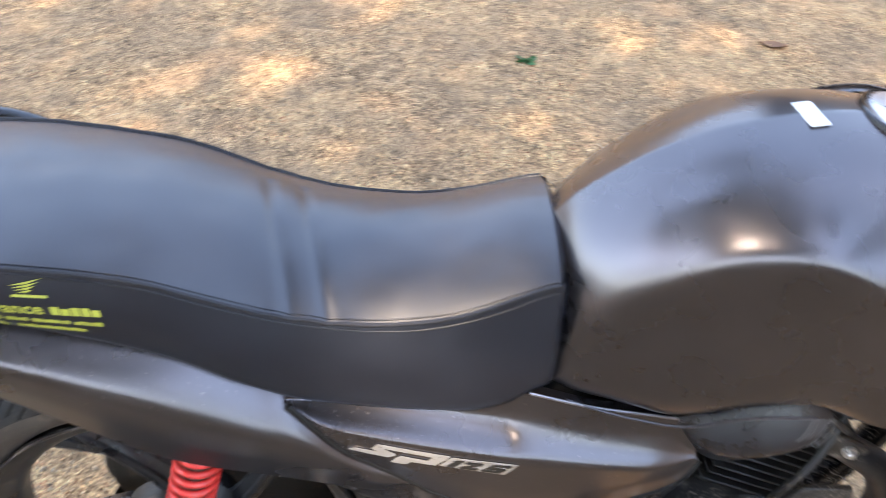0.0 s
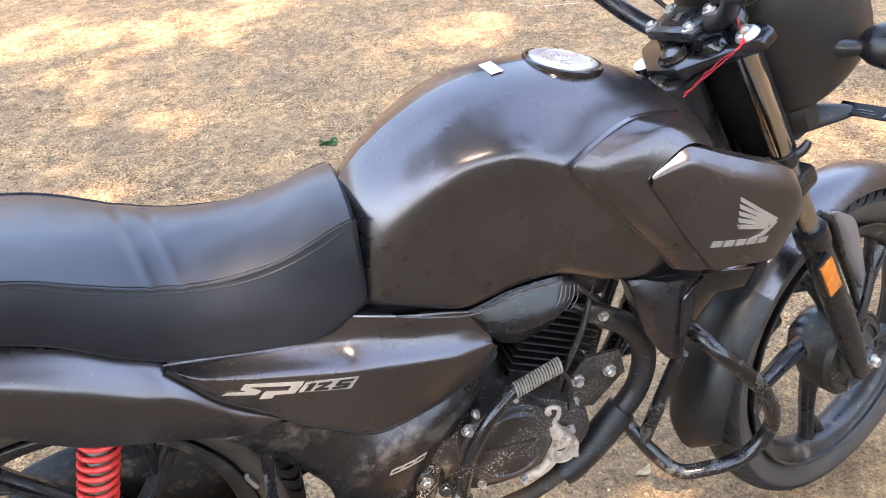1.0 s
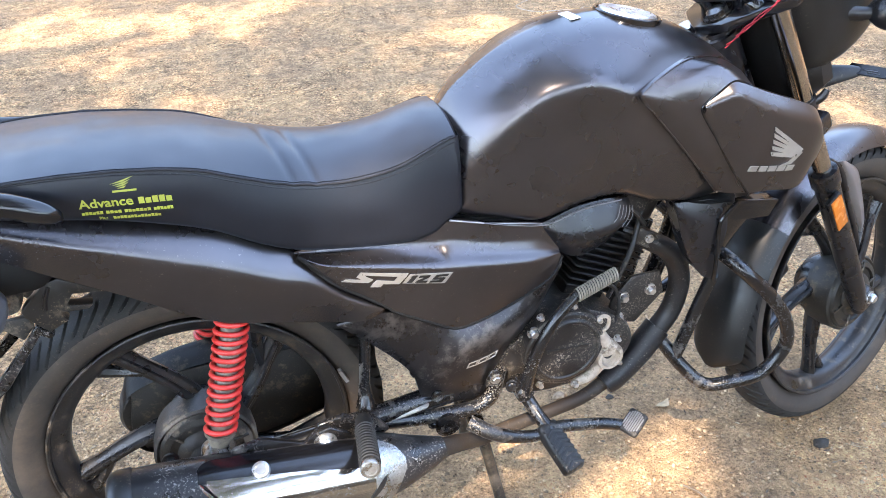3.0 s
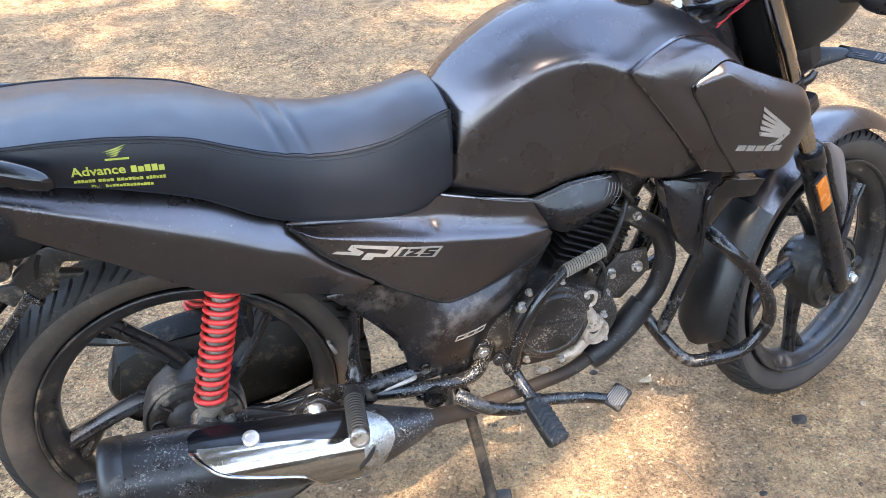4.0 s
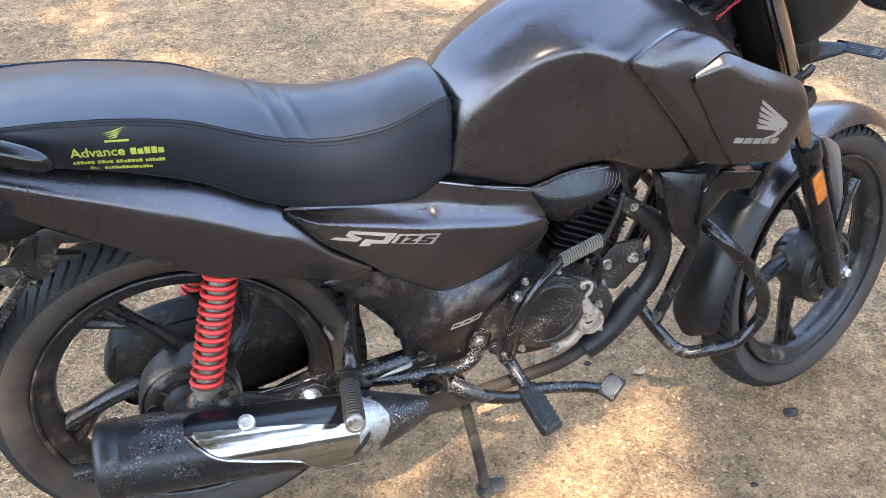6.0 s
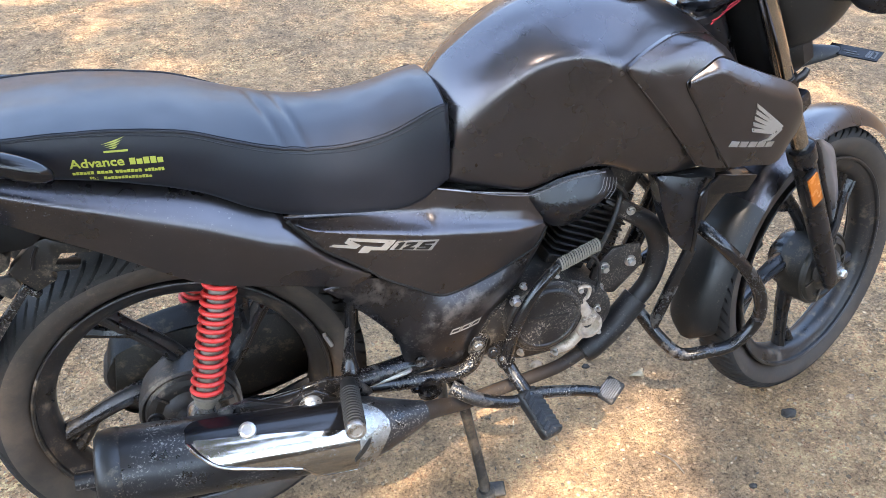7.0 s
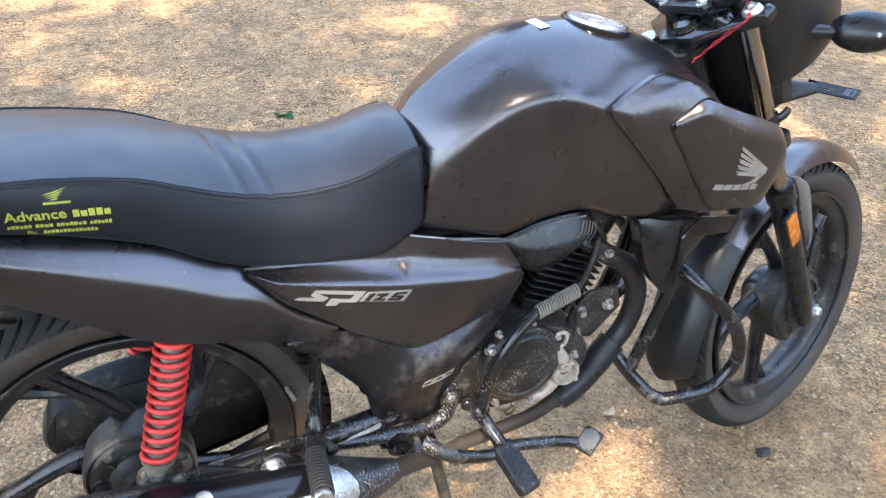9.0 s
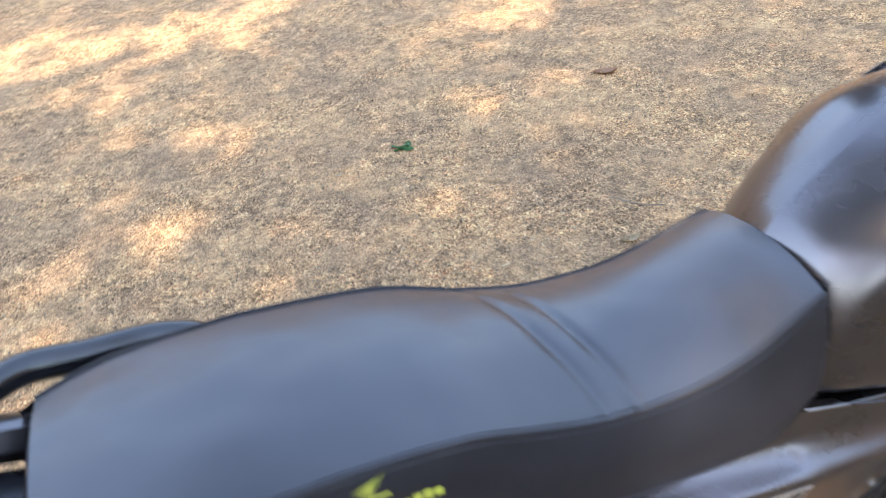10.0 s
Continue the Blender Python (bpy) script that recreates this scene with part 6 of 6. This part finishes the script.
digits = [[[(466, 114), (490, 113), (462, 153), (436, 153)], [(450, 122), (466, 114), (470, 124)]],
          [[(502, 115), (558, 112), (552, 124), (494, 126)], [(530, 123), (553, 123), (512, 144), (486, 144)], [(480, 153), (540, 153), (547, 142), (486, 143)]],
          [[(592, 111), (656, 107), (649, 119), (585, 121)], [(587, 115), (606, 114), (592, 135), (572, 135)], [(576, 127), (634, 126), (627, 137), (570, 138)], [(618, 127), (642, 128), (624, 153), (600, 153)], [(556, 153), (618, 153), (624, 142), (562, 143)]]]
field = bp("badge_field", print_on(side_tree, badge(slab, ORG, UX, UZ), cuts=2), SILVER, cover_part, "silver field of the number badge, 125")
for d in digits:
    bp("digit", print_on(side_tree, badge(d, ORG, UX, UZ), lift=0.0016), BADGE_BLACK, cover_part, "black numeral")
# wing emblem and a bar for the maker's name on the front shroud
WO = (0.884, 0.744)
feathers = []
for k in range(5):
    a, b_ = 0.056 - 0.0105 * k, 0.056 - 0.0105 * (k + 1) + 0.0040
    tip = 0.066 - 0.002 * k - 0.003 * (k == 4)
    feathers.append([(0.001 * k, a), (tip, 0.014 + 0.0005 * k - 0.0022 * k + 0.004), (tip - 0.004, 0.012 - 0.0026 * k + 0.002), (0.0015 * k + 0.001, b_)])
feathers.append([(0.060, 0.018), (0.0665, 0.012), (0.050, -0.008), (0.030, -0.010), (0.044, -0.004)])
bp("wing_emblem", print_on(wing_tree, badge(feathers, WO, (1.0, -0.16), (0.0, 1.0)), thick=0.0018, cuts=1), SILVER, shroud_part, "silver wing emblem")
bars_ = [slanted(-0.022 + 0.0175 * k, -0.020, -0.022 + 0.0175 * k + 0.0145, -0.0105, 0, 0.25) for k in range(5)]
bp("name_badge", print_on(wing_tree, badge(bars_, WO, (1.0, -0.16), (0.0, 1.0)), thick=0.0014, cuts=1), SILVER, shroud_part)
# small outlined badge on the lower cover
LO = (0.421, 0.428)
marks = []
for k in range(3):
    u = 0.0185 * k
    marks += [slanted(u, 0.0, u + 0.017, 0.0020, 0, 0.4), slanted(u, 0.0085, u + 0.017, 0.0105, 0, 0.4), slanted(u, 0.0020, u + 0.0022, 0.0085, 0, 0.4), slanted(u + 0.0148, 0.0020, u + 0.017, 0.0085, 0, 0.4)]
bp("small_badge", print_on(low_tree, badge(marks, LO, (1.0, 0.10), (0, 1.0))), SILVER, lower_part, "small pale badge")
# yellow dealer print on the seat side, as bars
def print_bars(x0, z0, slope, spans, h):
    out = []
    for a, b in spans:
        n = max(1, round((b - a) / (h * 0.95)))
        for k in range(n):
            p = a + (b - a) * k / n
            q = a + (b - a) * (k + 1) / n - h * 0.16
            top = h * (1.0 if (k * 7 + n) % 3 else 0.80)
            out.append([(x0 + p, z0 + slope * p), (x0 + q, z0 + slope * q), (x0 + q, z0 + slope * q + top), (x0 + p, z0 + slope * p + top)])
    return out


lines = print_bars(-0.0745, 0.8115, -0.075, ((0.0690, 0.1100),), 0.0090)
word = lettering("Advance", 0.0152, 0.0, 0.0003)
wide = 0.0625 / max(u for p in word for u, v in p)
lines += [[(-0.0745 + u * wide, 0.8115 - 0.075 * u * wide + v * wide * 0.95) for u, v in p] for p in word]
lines += print_bars(-0.0740, 0.8010, -0.085, ((0, 0.0250), (0.0280, 0.0465), (0.0495, 0.0810), (0.0840, 0.1080)), 0.0045)
for poly in lettering("Ph.:", 0.0068, 0.0, 0.0002):
    lines.append([(-0.0560 + u, 0.7905 - 0.09 * u + v) for u, v in poly])
lines += print_bars(-0.0560, 0.7905, -0.09, ((0.0165, 0.0735),), 0.0043)
crest = [[(-0.033, 0.8265), (-0.005, 0.8243), (-0.0045, 0.8268), (-0.0325, 0.8290)]]
for k in range(4):
    crest.append([(-0.0335 + 0.0022 * k, 0.8372 - 0.0022 * k), (-0.020, 0.8398 - 0.0026 * k), (-0.0055 - 0.0034 * k, 0.8428 - 0.0034 * k), (-0.019, 0.8380 - 0.0026 * k)])
bp("dealer_print", print_on(seat_tree, lines + crest, thick=0.0002, lift=0.0004, cuts=1), YELLOW, seat, "yellow dealer print, partly unreadable")

# ---- shade tree behind the viewer ----
def lit(x, y):
    """Where the crown lets the sun through to the ground: 0 closed, 1 open."""
    spots = ((0.62, -0.06, 0.17), (0.80, -0.10, 0.16), (0.50, -0.02, 0.10), (0.66, -0.24, 0.12), (0.78, -0.30, 0.12), (0.36, -0.03, 0.07), (1.01, 0.07, 0.08), (0.09, 2.48, 0.13),
             (-0.23, 1.82, 0.15), (-0.55, 1.82, 0.12), (-0.62, 4.15, 0.35), (-0.10, 3.95, 0.30), (-0.35, 3.35, 0.22), (0.35, 3.95, 0.28), (1.64, 3.12, 0.25), (1.05, 2.18, 0.10), (0.66, 4.3, 0.3), (2.5, 1.3, 0.22),
             (1.16, 0.55, 0.16), (0.62, 0.45, 0.09), (0.50, 0.30, 0.07), (0.32, 0.10, 0.09))
    for a, b, r in spots:
        if math.hypot(x - a, (y - b) * 0.8) < r:
            return 0.93
    if math.hypot(x - 1.50, y - 0.45) < 0.26:
        return 0.0
    n = noise.fractal(Vector((x * 1.1, y * 1.1, 7.7)), 1.0, 2.0, 3)
    open_ = 0.04 + 0.50 * n
    if y < -0.9:
        open_ -= 0.15
    if y > 1.0:
        open_ += 0.06
    if y > 3.0:
        open_ += min(0.07, 0.06 * (y - 3.0))
    if -1.2 < y < 0.9 and -0.9 < x < 1.9:
        open_ -= 0.30
    return open_


tree = tagged(new("tree"), "leafy shade tree standing on the bare earth", "tree")
tree.location = (-5.2, -7.6, 0)
LEAF = material("leaf_green", (0.065, 0.105, 0.030), 0.5, 0.0, 0.3, 3, 0.0)
BARK = material("bark", (0.16, 0.12, 0.085), 0.9, 0.0, 0.3, 9, 0.8, 60)
trunk = sweep([(-5.2, -7.6, -0.1), (-5.1, -7.5, 2.4), (-4.6, -7.0, 5.0), (-4.0, -6.2, 7.6)], [0.36, 0.27, 0.22, 0.15], 16)
limbs = []
rnd = random.Random(5)
for k in range(10):
    a = 0.63 * k
    reach = 2.2 + 1.8 * rnd.random()
    s = Vector((-4.7, -7.1, 4.4)).lerp(Vector((-4.0, -6.2, 7.6)), k / 9)
    e_ = Vector((-3.2, -4.8, 9.0)) + Vector((math.cos(a) * reach, math.sin(a) * reach, 1.5 * rnd.random()))
    limbs.append(sweep([s, s.lerp(e_, 0.4) + Vector((0, 0, 0.5)), s.lerp(e_, 0.75) + Vector((0, 0, 0.3)), e_], [0.11, 0.07, 0.04, 0.015], 8))
part("trunk", joined(trunk, *limbs), BARK, tree)
lv, lf = [], []
count = 0
while count < 46000:
    gx, gy = rnd.uniform(-7.0, 8.5), rnd.uniform(-10.0, 10.5)
    rim_ = math.hypot((gx - 0.8) / 7.5, gy / 10.0) + 0.30 * noise.fractal(Vector((gx * 0.35, gy * 0.35, 2.2)), 1.0, 2.0, 3)
    if rnd.random() < (rim_ - 0.72) / 0.28:
        continue
    if rnd.random() < lit(gx, gy):
        continue
    h = rnd.uniform(8.2, 12.0)
    c = Vector((gx, gy, 0)) + SUN * (h / SUN.z)
    size = rnd.uniform(0.055, 0.10)
    r = Euler((rnd.uniform(-0.9, 0.9), rnd.uniform(-0.9, 0.9), rnd.uniform(0, 6.3))).to_matrix()
    b0 = len(lv)
    for u, v, w in ((-1.6, 0, 0), (-0.5, 0.62, 0.12), (0.7, 0.5, 0.10), (1.7, 0, -0.15), (0.7, -0.5, 0.10), (-0.5, -0.62, 0.12)):
        lv.append(c + r @ Vector((u * size, v * size, w * size)))
    lf.append((b0, b0 + 1, b0 + 2, b0 + 3))
    lf.append((b0, b0 + 3, b0 + 4, b0 + 5))
    count += 1
# added low boughs behind the viewer, all under the sun's path to the bike
# unseen; they block sky so the bike's side reflects darker
count = 0
while count < 2400:
    gx, gy = rnd.uniform(-9.0, 7.0), rnd.uniform(-11.0, -3.2)
    top_z = min(7.0, (-gy - 1.3) / 0.68 * 0.92)
    h = rnd.uniform(1.9, 7.0)
    if h > top_z or noise.noise(Vector((gx * 0.5, gy * 0.5, h * 0.6))) < -0.12:
        continue
    c = Vector((gx, gy, h))
    size = rnd.uniform(0.08, 0.14)
    r = Euler((rnd.uniform(-0.9, 0.9), rnd.uniform(-0.9, 0.9), rnd.uniform(0, 6.3))).to_matrix()
    b0 = len(lv)
    for u, v, w in ((-1.6, 0, 0), (-0.5, 0.62, 0.12), (0.7, 0.5, 0.10), (1.7, 0, -0.15), (0.7, -0.5, 0.10), (-0.5, -0.62, 0.12)):
        lv.append(c + r @ Vector((u * size, v * size, w * size)))
    lf.append((b0, b0 + 1, b0 + 2, b0 + 3))
    lf.append((b0, b0 + 3, b0 + 4, b0 + 5))
    count += 1
me = bpy.data.meshes.new("crown")
off = Vector((-5.2, -7.6, 0))
me.from_pydata([v - off for v in lv], [], lf)
me.materials.append(LEAF)
crown = tagged(new("crown", me), "loose crown of small green leaves, with added low boughs that block sky", kind="stuff")
crown.parent = tree

# ---- litter on the ground ----
def scatter(name, n, make, mat, label, area, seed, cat):
    rn = random.Random(seed)
    vs, fs = [], []
    for _ in range(n):
        x = rn.uniform(area[0], area[1])
        y = area[2] + (area[3] - area[2]) * rn.random() ** 1.3
        if math.hypot(x - 0.70, y + 0.10) < 0.95 and rn.random() < 0.50:
            continue
        z = ground_height(x, y)
        v, f = make(rn)
        a = rn.uniform(0, 6.3)
        ca, sa = math.cos(a), math.sin(a)
        b0 = len(vs)
        vs += [(x + p[0] * ca - p[1] * sa, y + p[0] * sa + p[1] * ca, z + p[2]) for p in v]
        fs += [tuple(b0 + i for i in q) for q in f]
    m = bpy.data.meshes.new(name)
    m.from_pydata(vs, [], fs)
    m.materials.append(mat)
    return tagged(new(name, m), label, cat, kind="stuff")


def pebble(rn, lo=0.0016, hi=0.0066):
    s = lo + (hi - lo) * rn.random() ** 3
    v = [(0, 0, s * 0.55)] + [(s * rn.uniform(0.7, 1.1) * math.cos(k * 1.257), s * rn.uniform(0.7, 1.1) * math.sin(k * 1.257), s * rn.uniform(0.0, 0.25)) for k in range(5)]
    v += [(s * 0.8 * math.cos(k * 1.257), s * 0.8 * math.sin(k * 1.257), -s * 0.6) for k in range(5)]
    return v, [(0, 1 + k, 1 + (k + 1) % 5) for k in range(5)] + [(1 + k, 6 + k, 6 + (k + 1) % 5, 1 + (k + 1) % 5) for k in range(5)]


def chip(rn):
    s, w = rn.uniform(0.003, 0.009), rn.uniform(0.001, 0.0026)
    z = 0.0015 + 0.003 * rn.random()
    return [(-s, 0, 0.0005), (0, w, z), (s, 0, 0.001 + z * rn.random()), (0, -w, z * 0.5)], [(0, 1, 2), (0, 2, 3)]


def straw(rn):
    s, w = rn.uniform(0.008, 0.030), 0.0006
    k = rn.uniform(-0.3, 0.3) * s
    return [(-s, -w, 0.001), (0, k - w, 0.003), (s, -w, 0.002), (s, w, 0.002), (0, k + w, 0.004), (-s, w, 0.001)], [(0, 1, 4, 5), (1, 2, 3, 4)]


def random_tint(m, a, b):
    """Vary a litter material piece by piece."""
    t = m.node_tree
    n = t.nodes
    g = n.new("ShaderNodeNewGeometry")
    mx = n.new("ShaderNodeMix")
    mx.data_type = "RGBA"
    mx.inputs[6].default_value, mx.inputs[7].default_value = (*a, 1), (*b, 1)
    t.links.new(g.outputs["Random Per Island"], mx.inputs[0])
    t.links.new(mx.outputs[2], n["Principled BSDF"].inputs["Base Color"])
    return m


STONE = random_tint(material("grit_stone", (0.3, 0.26, 0.22), 0.9, 0, 0.3, 60, 0.0), (0.105, 0.068, 0.038), (0.36, 0.245, 0.138))
CHIP = random_tint(material("dry_leaf_chip", (0.3, 0.2, 0.1), 0.85, 0, 0.3, 60, 0.0), (0.06, 0.045, 0.032), (0.36, 0.27, 0.17))
STRAW = random_tint(material("straw", (0.5, 0.4, 0.25), 0.8, 0, 0.3, 60, 0.0), (0.30, 0.22, 0.13), (0.66, 0.55, 0.36))
scatter("gravel", 64000, pebble, STONE, "fine grey-brown grit scattered over the earth", (-1.4, 3.4, -0.75, 4.6), 1, "gravel")
scatter("dry_litter", 9000, chip, CHIP, "crumbled dry leaf bits on the earth", (-1.4, 3.4, -0.75, 4.6), 2, "litter")
CRUMB = random_tint(material("soil_crumb", (0.3, 0.26, 0.22), 0.95, 0, 0.3, 60, 0.0, spec=0.2), (0.20, 0.130, 0.075), (0.46, 0.305, 0.172))
scatter("soil_crumbs", 26000, lambda rn: pebble(rn, 0.0018, 0.0062), CRUMB, "loose crumbs of dry brown soil about the wheels", (-0.5, 1.9, -0.70, 1.3), 4, "soil")
scatter("straw", 260, straw, STRAW, "short dry grass stalks lying about", (-1.2, 3.2, -0.7, 4.2), 3, "straw")


def leaf_thing(name, x, y, size, turn, mat, label, curl=0.25, tilt=0.0):
    bm = bmesh.new()
    rows = []
    for i in range(9):
        u = -1 + i / 4
        w = 0.48 * (1 - abs(u) ** 2.2) ** 0.8 + 0.004
        rows.append([(u, w * s, curl * (0.35 * u * u + 0.5 * s * s) + 0.03 * math.sin(5 * u + s)) for s in (-1, -0.5, 0, 0.5, 1)])
    bm = grid([[Vector(p) * size for p in r] for r in rows])
    bmesh.ops.solidify(bm, geom=bm.faces[:], thickness=0.0006)
    bm.transform(Matrix.Translation((x, y, ground_height(x, y) + 0.0015)) @ Euler((tilt, 0, radians(turn))).to_matrix().to_4x4())
    return tagged(part(name, bm, mat, None), label, "leaf", "fallen leaves" if name == "dry_leaf" else "")


PALE = material("pale_dry_leaf", (0.36, 0.265, 0.155), 0.8, 0, 0.4, 60, 0.3, 200)
BROWN = material("brown_dry_leaf", (0.30, 0.17, 0.10), 0.75, 0, 0.25, 40, 0.3, 200)
GREEN = material("fresh_green_leaf", (0.05, 0.16, 0.045), 0.5, 0, 0.2, 40, 0.2, 200)


def torn_piece(outline, label, lift=0.0):
    """A flat torn pale piece with an uneven, slightly lifted sheet."""
    cx, cy = sum(p[0] for p in outline) / len(outline), sum(p[1] for p in outline) / len(outline)
    bm = bmesh.new()
    bm.faces.new([bm.verts.new((x, y, 0)) for x, y in outline])
    bmesh.ops.triangulate(bm, faces=bm.faces[:])
    bmesh.ops.subdivide_edges(bm, edges=bm.edges[:], cuts=3, use_grid_fill=True)
    for v in bm.verts:
        w = noise.noise_vector(Vector((v.co.x * 90, v.co.y * 90, 0.5)))
        v.co += Vector((0.0016 * w.x, 0.0016 * w.y, 0.0)) if len(v.link_faces) < 6 else Vector()
        v.co.z = ground_height(v.co.x, v.co.y) + 0.004 + 0.0018 * w.z + lift * math.hypot(v.co.x - cx, v.co.y - cy)
    bmesh.ops.solidify(bm, geom=bm.faces[:], thickness=0.0006)
    return tagged(part("dry_leaf", bm, PALE, None), label, "leaf", "fallen leaves")


torn_piece([(0.949, 0.083), (0.972, 0.091), (0.991, 0.096), (0.987, 0.083), (0.978, 0.071), (0.964, 0.076)], "small torn pale flat piece on the earth", 0.05)
leaf_thing("dry_leaf", 1.205, -0.040, 0.017, 10, PALE, "small pale leaf beside the front tyre", 0.5)
leaf_thing("dry_leaf", 0.757, 0.173, 0.020, 35, BROWN, "curled rust-brown dry leaf on the earth", 0.6)
leaf_thing("dry_leaf", 1.590, 2.132, 0.050, -15, BROWN, "curled rust-brown dry leaf on the earth", 0.35)
leaf_thing("dry_leaf", 1.013, 1.075, 0.030, 5, PALE, "pale cream dry leaf on the earth", 0.4)
leaf_thing("dry_leaf", 0.400, 1.918, 0.020, 10, PALE, "yellowed fallen leaf on the earth", 0.3)
sprig = tagged(new("green_sprig"), "small torn-off sprig of fresh green leaves", "leaf")
sprig.location = (0.666, 2.0, 0)
for k, (dx, dy, tn) in enumerate(((0, 0, 10), (0.022, 0.012, 60), (-0.02, 0.014, 130), (0.012, -0.016, -40), (-0.016, -0.010, 200))):
    o = leaf_thing("leaflet", 0.666 + dx, 2.0 + dy, 0.024, tn, GREEN, "fresh green leaflet", 0.4, 0.3)
    del o["category"]
    o.location -= sprig.location
    o.parent = sprig
for nm, pts, lb in (("twig", [(1.896, 0.283), (1.93, 0.262), (1.968, 0.213)], "thin dark dry twig lying on the earth"), ("twig", [(0.88, -0.14), (0.90, -0.17), (0.905, -0.21)], "thin dark dry twig lying on the earth"),
                    ("twig", [(1.09, 1.30), (1.14, 1.23), (1.21, 1.19)], "thin pale dry twig lying on the earth")):
    tagged(part(nm, sweep([(x, y, ground_height(x, y) + 0.003) for x, y in pts], 0.0022, 6), BARK, None), lb, "twig", "dry twigs")
loop = [(2.27 + 0.22 * math.cos(t) * (1 + 0.1 * math.sin(3 * t)), 3.45 + 0.17 * math.sin(t)) for t in (2 * math.pi * k / 16 for k in range(15))]
tagged(part("wire", sweep([(x, y, ground_height(x, y) + 0.006) for x, y in loop], 0.0022, 6, 80), CAST, None), "loose loop of pale wire on the earth", "wire")

CLOD = material("earth_clod", (0.27, 0.185, 0.115), 0.95, 0, 0.3, 40, 0.6, 160)
DARKSTONE = material("grey_stone", (0.040, 0.034, 0.028), 0.95, 0, 0.3, 60, 0.4, 200)
brown, grey = "crumbly reddish-brown clod of dry earth", "small dark grey stone lying on the earth"
CLODS = ((0.739, 0.520, 0.022, CLOD, brown), (0.775, 0.490, 0.016, CLOD, brown), (0.700, 0.545, 0.014, CLOD, brown), (0.805, 0.515, 0.012, CLOD, brown), (0.760, 0.190, 0.013, CLOD, brown),
         (0.870, 0.150, 0.008, DARKSTONE, grey), (1.223, -0.137, 0.014, DARKSTONE, grey), (1.391, -0.140, 0.009, CLOD, brown), (1.02, -0.28, 0.007, DARKSTONE, grey), (0.93, 0.24, 0.009, CLOD, brown))
for k, (x, y, r, m_, lb) in enumerate(CLODS):
    bm = bmesh.new()
    bmesh.ops.create_icosphere(bm, subdivisions=3, radius=r)
    for v in bm.verts:
        d = v.co.normalized()
        v.co = Vector((d.x * 1.15, d.y * 0.9, d.z * 0.62)) * r * (1 + 0.35 * noise.noise(d * 2.1 + Vector((k * 3.1, 0, 0))) + 0.12 * noise.noise(d * 6.0))
    bm.transform(Matrix.Translation((x, y, ground_height(x, y) + r * 0.25)))
    tagged(part("clod" if m_ is CLOD else "stone", smooth(bm), m_, None), lb, "clod" if m_ is CLOD else "stone", "clods on the ground")
